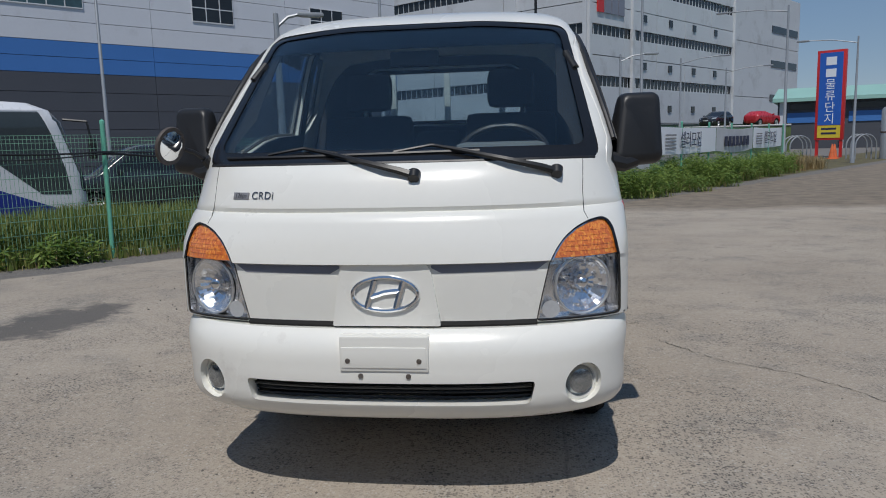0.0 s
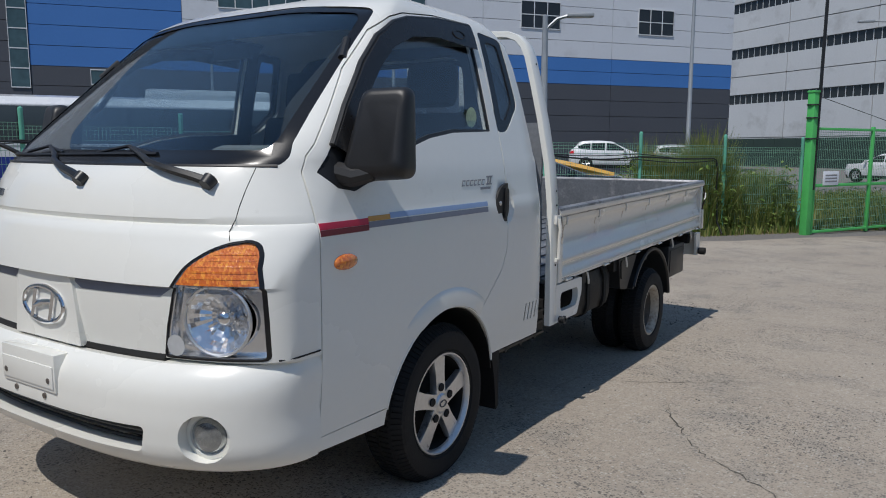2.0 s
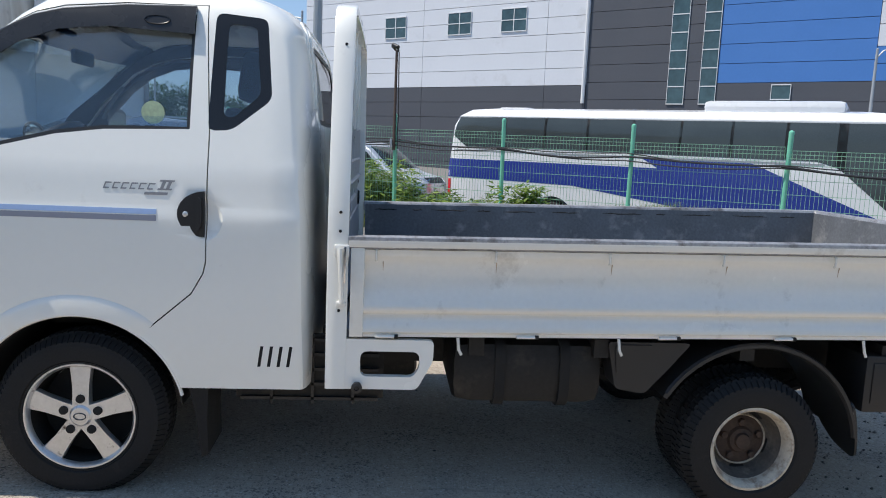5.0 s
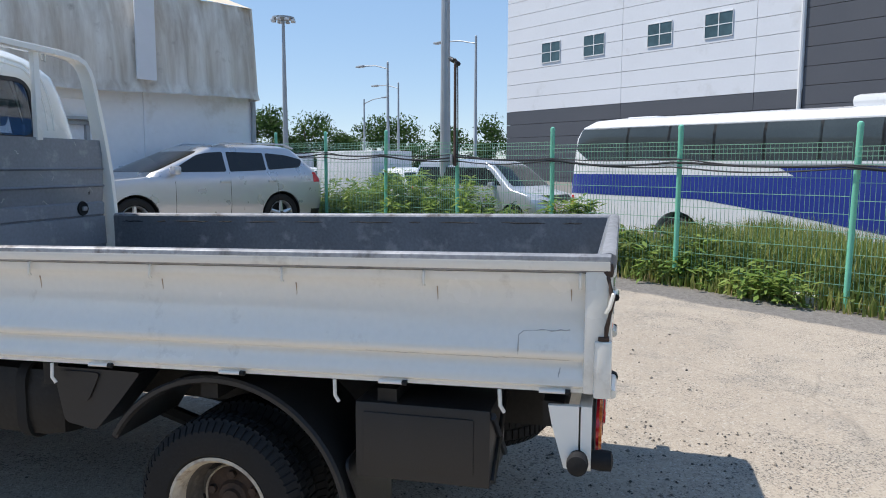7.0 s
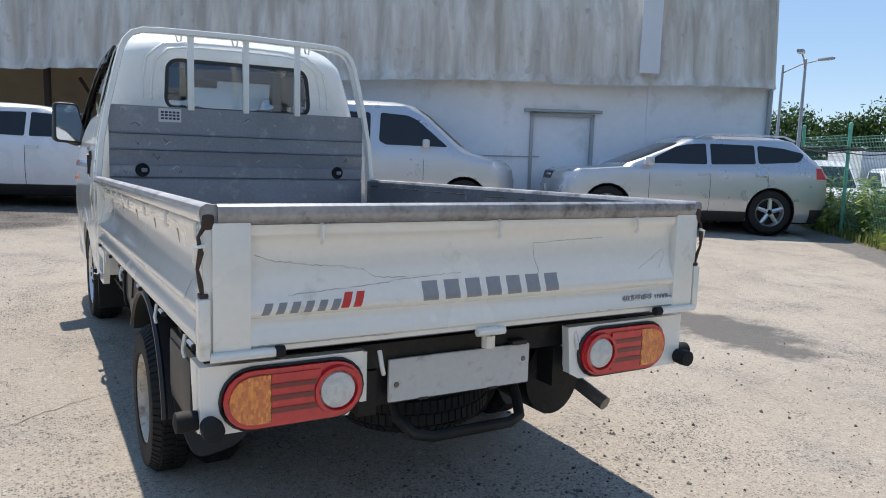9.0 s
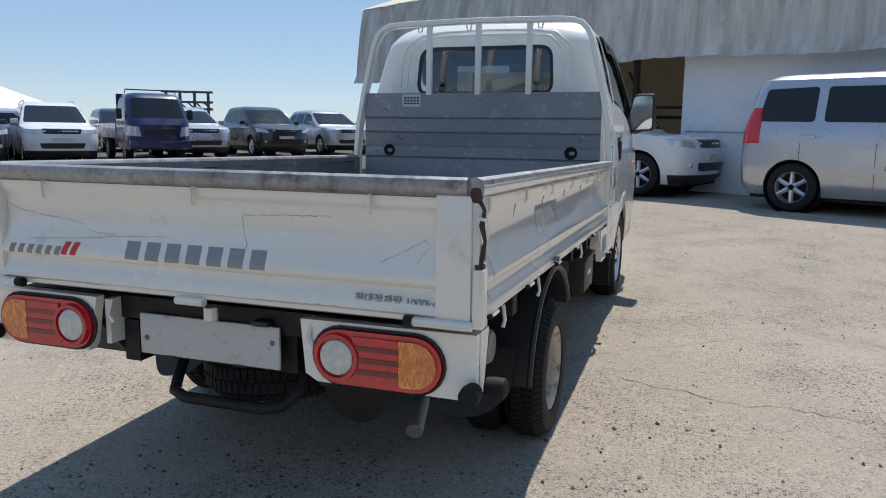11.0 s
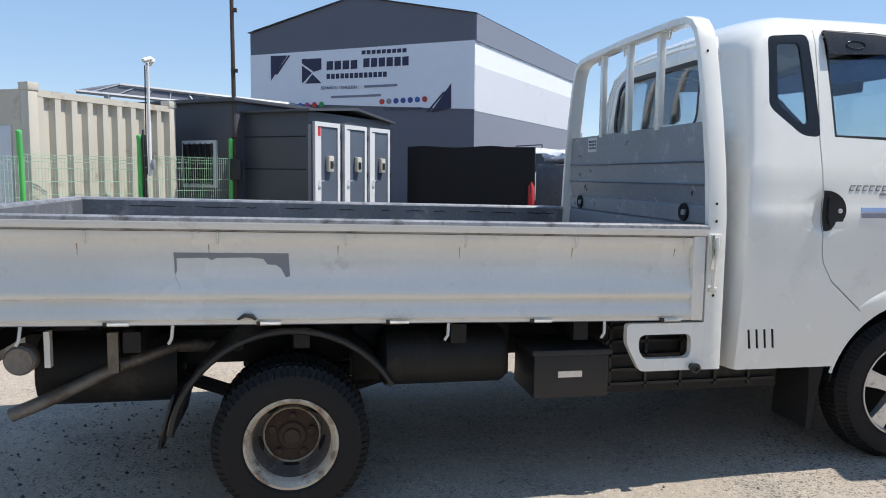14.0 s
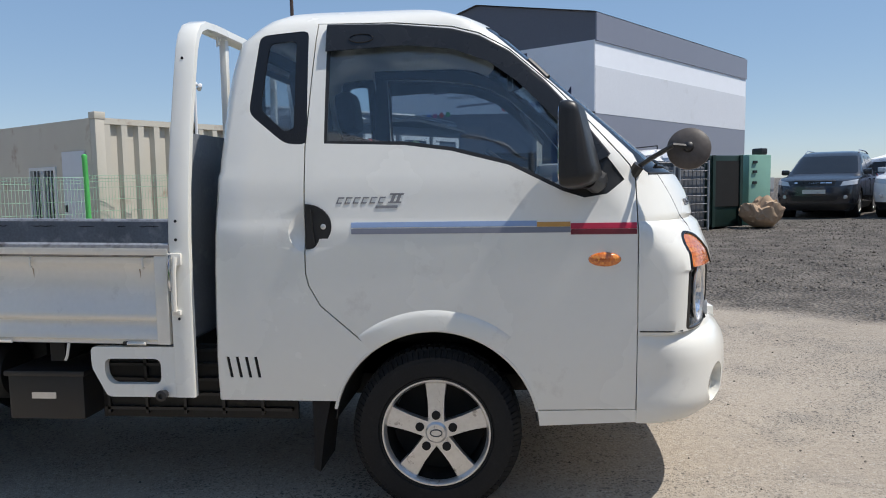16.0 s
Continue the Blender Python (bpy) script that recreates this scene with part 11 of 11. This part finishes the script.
def leafy(name, label, stems, mat, seed, leaf=0.05, per_m=46, spread=0.16):
    """Bushy weeds: diamond leaves set round leaning stems; stems are x, y, height."""
    rng = np.random.default_rng(seed)
    verts, faces = [], []
    for x, y, h in stems:
        g = ground_z(x, y)
        lean = rng.uniform(-0.25, 0.25, 2) * h
        m = int(h * per_m)
        t = rng.uniform(0.08, 1.0, m) ** 0.8
        c = np.stack([x + lean[0] * t ** 1.5, y + lean[1] * t ** 1.5, g + h * t], 1)
        a = rng.uniform(0, 2 * np.pi, m)
        r = spread * (1.15 - 0.8 * t) * rng.uniform(0.2, 1.0, m)
        out = np.stack([np.cos(a), np.sin(a), rng.uniform(-0.5, 0.6, m)], 1)
        p0 = c + out * r[:, None]
        L = (leaf * rng.uniform(0.6, 1.5, m))[:, None]
        sd = np.stack([-np.sin(a), np.cos(a), rng.uniform(-0.4, 0.4, m)], 1)
        q = np.stack([p0, p0 + out * L + sd * L * 0.38, p0 + out * L * 2.1 + np.array([[0, 0, -0.3]]) * L, p0 + out * L - sd * L * 0.38], 1)
        o = len(verts)
        verts += q.reshape(-1, 3).tolist()
        faces += [(o + 4 * i, o + 4 * i + 1, o + 4 * i + 2, o + 4 * i + 3) for i in range(m)]
        o = len(verts)
        verts += [(x - 0.006, y, g), (x + 0.006, y, g), (x + lean[0] * 0.6, y + lean[1] * 0.6, g + h * 0.7)]
        faces.append((o, o + 1, o + 2))
    me = bpy.data.meshes.new(name)
    me.from_pydata(verts, [], faces)
    return tagged(part(name, me, mat, None, angle=60), label, "weeds", kind="stuff")


FN = Vector((0.82, -0.575, 0))


def along_fence(rng, n, k0, k1, d0, d1, h0, h1, clump=0.9):
    out = []
    while len(out) < n:
        k, d = rng.uniform(k0, k1), rng.uniform(d0, d1)
        p = FA + FD * 2.0 * k + FN * d
        c = 0.5 + 0.5 * noise.noise((p.x * clump, p.y * clump, 3.0))
        edge = min(1.0, (d1 - d) / 0.35)
        if rng.random() < c * 1.3:
            out.append((p.x, p.y, (h0 + (h1 - h0) * c * rng.uniform(0.55, 1.0)) * (0.45 + 0.55 * edge)))
    return out


rg = random.Random(11)
blades("fence_grass", "tall green grass growing through the wire fence", along_fence(rg, 15000, -5.2, 6.2, -1.6, 0.25, 0.16, 0.66) + along_fence(rg, 9000, -5.5, 7.5, -4.6, -1.4, 0.2, 0.55) + along_fence(rg, 6500, -1.2, 1.3, -3.4, -0.25, 0.55, 1.0), M["grass"], 1)
blades("tall_reeds", "tall reeds standing against the fence", along_fence(rg, 4200, -4.25, -3.3, -1.0, 0.05, 1.3, 2.7) + along_fence(rg, 3600, -5.0, -4.25, -1.0, 0.05, 0.9, 1.9), M["grass"], 2, 0.25, 0.010)
leafy("reed_weeds", "leafy weeds among the tall reeds", along_fence(rg, 130, -5.0, -3.2, -1.1, 0.05, 0.8, 2.0), M["bush"], 23, 0.05, 40, 0.2)
leafy("fence_weeds", "leafy green weeds along the wire fence", along_fence(rg, 300, 0.4, 6.5, -1.3, 0.10, 0.3, 1.0) + along_fence(rg, 110, -3.0, 0.6, -1.5, 0.15, 0.2, 0.6), M["weed"], 3)
def bush(k, d, n, size, h):
    p = FA + FD * 2.0 * k + FN * d
    return [(p.x + rg.gauss(0, size), p.y + rg.gauss(0, size), h * rg.uniform(0.55, 1.05)) for _ in range(n)]


leafy("fence_bushes", "bright leafy bushes growing by the wire fence", bush(1.80, -0.15, 20, 0.20, 0.95) + bush(1.52, -0.1, 13, 0.22, 0.65) + bush(1.04, -0.2, 12, 0.18, 0.55) + bush(0.85, 0.0, 8, 0.16, 0.35) + bush(3.3, -0.4, 30, 0.35, 1.15) + bush(4.0, -0.5, 34, 0.4, 1.2)
      + bush(4.5, -0.6, 30, 0.4, 1.1) + bush(5.2, -0.4, 24, 0.35, 1.0) + bush(2.5, -0.3, 18, 0.35, 0.75) + bush(2.0, 0.35, 12, 0.18, 0.4) + bush(0.4, 0.2, 10, 0.18, 0.4), M["bush"], 21, 0.058, 95, 0.17)
blades("dry_grass", "dry straw among the fence weeds", along_fence(rg, 2600, -5.2, 6.0, -1.2, 0.32, 0.12, 0.42), M["dry"], 4, 0.6, 0.006)


def beside_far_fence(n, s0, s1, d0, d1, h0, h1):
    nb = Vector((UB.y, -UB.x, 0))
    out = []
    while len(out) < n:
        s = rg.uniform(s0, s1)
        d = rg.uniform(d0, d1 * (0.62 + 0.55 * noise.noise((s * 0.7, 2.0, 5.0)) + 0.2 * noise.noise((s * 2.9, 2.0, 5.0))))
        p = Vector((FB[0], FB[1], 0)) + UB * s + nb * d
        c = 0.5 + 0.5 * noise.noise((p.x * 0.6, p.y * 0.6, 9.0))
        out.append((p.x, p.y, (h0 + (h1 - h0) * c) * rg.uniform(0.6, 1.0) * max(0.3, 0.4 + 0.6 * min(1, (d1 - d) / 0.9))))
    return out


leafy("roadside_weeds", "bushy weeds along the banner fence", beside_far_fence(1000, -0.2, 20, -0.5, 1.9, 0.35, 1.5), M["bush"], 5, 0.052, 62, 0.22)
def verge(n, x0, x1, y0, y1, h0, h1):
    out = []
    while len(out) < n:
        x, y = rg.uniform(x0, x1), rg.uniform(y0, y1)
        if 0.866 * (x - FB[0]) - 0.5 * (y - FB[1]) < 0.2 and 0.82 * (x + 5.5) - 0.575 * (y - 6.18) < 0.1:
            c = 0.5 + 0.5 * noise.noise((x * 0.5, y * 0.5, 4.0))
            out.append((x, y, (h0 + (h1 - h0) * c) * rg.uniform(0.6, 1.0)))
    return out


blades("verge_grass", "rough grass on the verge behind the gate", verge(11000, -7.0, 6.0, 13.5, 29.0, 0.25, 0.9), M["grass"], 12, 0.4, 0.02)
leafy("verge_weeds", "leafy weeds on the verge behind the gate", verge(260, -5.0, 5.0, 15.0, 24.0, 0.4, 1.1), M["weed"], 13, 0.055, 50, 0.22)
blades("roadside_grass", "rough grass along the banner fence", beside_far_fence(3600, -0.3, 21, -0.8, 2.0, 0.2, 0.75), M["grass"], 6, 0.7, 0.011)
blades("roadside_straw", "dry brown stalks among the roadside weeds", beside_far_fence(500, 0.0, 21, -0.6, 2.0, 0.2, 1.1), M["dry"], 16, 0.8, 0.009)
blades("straw_tuft", "dry straw tuft at the end of the verge", beside_far_fence(2600, 18.5, 22.5, 0.2, 2.6, 0.5, 1.1), M["dry"], 7, 0.5, 0.02)


def patch(n, cx, cy, rx, ry, h0, h1):
    out = []
    for _ in range(n):
        a, r = rg.uniform(0, 2 * math.pi), math.sqrt(rg.random())
        out.append((cx + rx * r * math.cos(a), cy + ry * r * math.sin(a), (h0 + (h1 - h0) * (1 - r)) * rg.uniform(0.6, 1.0)))
    return out


blades("container_grass", "long grass in front of the container", patch(2600, 9.1, 5.0, 0.8, 0.9, 0.3, 0.85) + patch(2200, 7.8, 6.1, 0.9, 0.7, 0.3, 0.8) + patch(900, 10.2, 3.9, 0.6, 0.5, 0.15, 0.45), M["grass"], 8, 0.6, 0.011)
leafy("container_weeds", "leafy weeds by the container fence", patch(60, 8.6, 5.5, 1.2, 0.6, 0.25, 0.6), M["weed"], 9)


def tree_mesh(seed, h, w):
    """A crown of leaf clumps, uneven, with gaps."""
    rng = np.random.default_rng(seed)
    verts, faces = [], []
    blobs = [(rng.uniform(-0.36, 0.36) * w, rng.uniform(-0.36, 0.36) * w, h * rng.uniform(0.20, 0.84), w * rng.uniform(0.16, 0.28)) for _ in range(13)]
    blobs.append((0, 0, h * 0.80, w * 0.24))
    for bx, by, bz, br in blobs:
        m = 130
        d = rng.normal(size=(m, 3))
        d /= np.linalg.norm(d, axis=1)[:, None]
        p = np.array([[bx, by, bz]]) + d * (br * rng.uniform(0.55, 1.08, m))[:, None] * np.array([[1, 1, 0.8]])
        s = rng.uniform(0.10, 0.24, m)[:, None]
        a = rng.normal(size=(m, 3))
        a /= np.linalg.norm(a, axis=1)[:, None]
        b = np.cross(a, d)
        q = np.stack([p - a * s, p + b * s * 0.6, p + a * s, p - b * s * 0.6], 1)
        o = len(verts)
        verts += q.reshape(-1, 3).tolist()
        faces += [(o + 4 * i, o + 4 * i + 1, o + 4 * i + 2, o + 4 * i + 3) for i in range(m)]
    me = bpy.data.meshes.new("crown")
    me.from_pydata(verts, [], faces)
    me.materials.append(M["tree"])
    tr = bmesh.new()
    rod(tr, [(0, 0, -0.2), (0.05, 0.02, h * 0.3), (0.0, 0.1, h * 0.6), (0.0, 0.05, h * 0.8)], [0.16, 0.12, 0.07, 0.03], 8)
    for k in range(6):
        bx, by, bz, br = blobs[k]
        rod(tr, [(0.03, 0.04, h * 0.32 + 0.05 * k), (bx * 0.6, by * 0.6, bz * 0.8), (bx, by, bz)], [0.06, 0.04, 0.015], 5)
    return me, mesh_with(tr, M["bark"])


TREES = [tree_mesh(20 + k, h, w) for k, (h, w) in enumerate(((7.4, 6.0), (6.6, 6.4), (5.6, 4.6)))]


def tree(x, y, k, s, a):
    t = thing("tree", "leafy green roadside tree", "tree", "trees beyond the fence", m=Matrix.Translation((x, y, ground_z(x, y))) @ Matrix.Rotation(a, 4, "Z") @ Matrix.Scale(s, 4))
    shared("crown", TREES[k][0], t, Matrix())
    shared("trunk", TREES[k][1], t, Matrix())


rt = random.Random(5)
for i, (x, y) in enumerate(((-58.5, -40.5), (-59.9, -37.7), (-61.2, -36.0), (-62.3, -33.7), (-63.5, -31.7), (-63.0, -33.0), (-64.6, -29.7), (-65.6, -26.7), (-67.0, -23.5), (-70.0, -21.0), (-73.8, -19.1), (-75.0, -14.5), (-76.0, -9.9), (-78.0, -6.0))):
    tree(x, y, i % 3, rt.uniform(0.82, 1.08), rt.uniform(0, 6.28))
for i in range(16):
    t = i / 15
    tree(-56 - 23 * t + rt.uniform(-2, 2), -46 + 44 * t, 2, rt.uniform(0.6, 0.85), rt.uniform(0, 6.28))
for x, y, s in ((6.5, 45.0, 0.55), (12.5, 60.5, 0.5), (14.2, 61.0, 0.45), (9.0, 52.0, 0.5), (3.5, 44.0, 0.55)):
    tree(x, y, 2, s, rt.uniform(0, 6.28))


def chunk(x, y, a, sx, sy, sz, label="broken block of pale concrete by the fence"):
    bm = bmesh.new()
    bmesh.ops.create_cube(bm, size=1)
    bmesh.ops.subdivide_edges(bm, edges=list(bm.edges), cuts=3, use_grid_fill=True)
    for v in bm.verts:
        v.co = Vector((v.co.x * sx, v.co.y * sy, v.co.z * sz + sz / 2)) * (1 + 0.14 * noise.noise(v.co * 4 + Vector((x, y, 0))))
    me = moved(bm, pose(x, y, ground_z(x, y) - 0.02, 0, 4, a))
    tagged(part("concrete_chunk", me, M["concrete_block"], None), label, "rubble", "rubble by the fence")


chunk(-7.45, 3.70, 60, 0.55, 0.22, 0.2)
chunk(-5.75, 5.85, 20, 0.22, 0.15, 0.12)
chunk(-5.3, 6.6, 100, 0.16, 0.12, 0.09)
chunk(-4.1, 8.1, 40, 0.25, 0.13, 0.08)


def grit(name, label, n, region, r0, r1, mat, seed):
    """Loose stones: flattened eight-sided grains lying on the ground."""
    rng = np.random.default_rng(seed)
    x = rng.uniform(region[0], region[1], n)
    y = rng.uniform(region[2], region[3], n)
    r = r0 + (r1 - r0) * rng.random(n) ** 3
    z = np.array([ground_z(a, b) + 0.012 * noise.noise((a * 0.4, b * 0.4, 0)) for a, b in zip(x, y)])
    c = np.stack([x, y, z + r * 0.35], 1)
    dirs = np.array([(1, 0, 0), (0.1, 1, 0), (-1, 0.2, 0), (-0.1, -1, 0), (0.15, 0.1, 0.75), (0, 0, -0.6)])
    v = c[:, None, :] + dirs[None] * (r[:, None] * rng.uniform(0.65, 1.25, (n, 6)))[:, :, None]
    k = np.arange(n)[:, None] * 6
    tri = [(0, 1, 4), (1, 2, 4), (2, 3, 4), (3, 0, 4), (1, 0, 5), (2, 1, 5), (3, 2, 5), (0, 3, 5)]
    faces = [tuple(q) for t in tri for q in (k + np.array([t]))]
    me = bpy.data.meshes.new(name)
    me.from_pydata(v.reshape(-1, 3).tolist(), [], faces)
    return tagged(part(name, me, mat, None, angle=10), label, "stones", kind="stuff")


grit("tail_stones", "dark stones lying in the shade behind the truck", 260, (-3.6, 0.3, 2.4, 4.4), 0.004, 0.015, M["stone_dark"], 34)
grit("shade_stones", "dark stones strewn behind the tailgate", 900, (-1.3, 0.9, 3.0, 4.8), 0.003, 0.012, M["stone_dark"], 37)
grit("loose_stones", "small dark stones scattered on the concrete", 6500, (-6.5, 6.5, -4.5, 11.5), 0.0025, 0.0085, M["stone_dark"], 31)
grit("pale_stones", "small pale stones scattered on the concrete", 2200, (-6.0, 6.5, -4.0, 10.5), 0.003, 0.009, M["stone_pale"], 32)
grit("gravel", "coarse gravel beyond the concrete edge", 11000, (4.2, 15.0, -9.0, 2.0), 0.006, 0.028, M["stone_dark"], 33)


def hoarding():
    """Dark green site boards along the foot of the tower."""
    for k, (a, b) in enumerate((((5.5, 78.0), (-38.0, 107.0)), ((6.5, 78.0), (33.0, 113.0)))):
        u = Vector((b[0] - a[0], b[1] - a[1], 0))
        L = u.length
        h = thing("site_hoarding", "dark green site hoarding along a building", "hoarding", "site hoardings", m=Matrix.Translation((a[0], a[1], -0.6)) @ Matrix.Rotation(math.atan2(u.y, u.x), 4, "Z"))
        n = int(L / 3)
        me = mesh_with(boxes((0.02, L / n - 0.02, -0.04, 0.04, 0, 3.3)), M["hoarding"])
        for i in range(n):
            shared("board", me, h, Matrix.Translation((i * L / n, 0, 0)))


hoarding()
for x, y, z, dx, dy in ((5.8, 51.7, -0.48, -0.9, 0.3), (0.6, 46.8, -0.43, -0.8, 0.5), (-12.2, 37.0, 0.18, 0.9, 0.3), (-10.6, 45.9, 0.02, 0.85, 0.4)):
    copy_thing(WHITE_SUV, heading(x, y, dx, dy, z))

bpy.data.scenes.remove(BENCH)
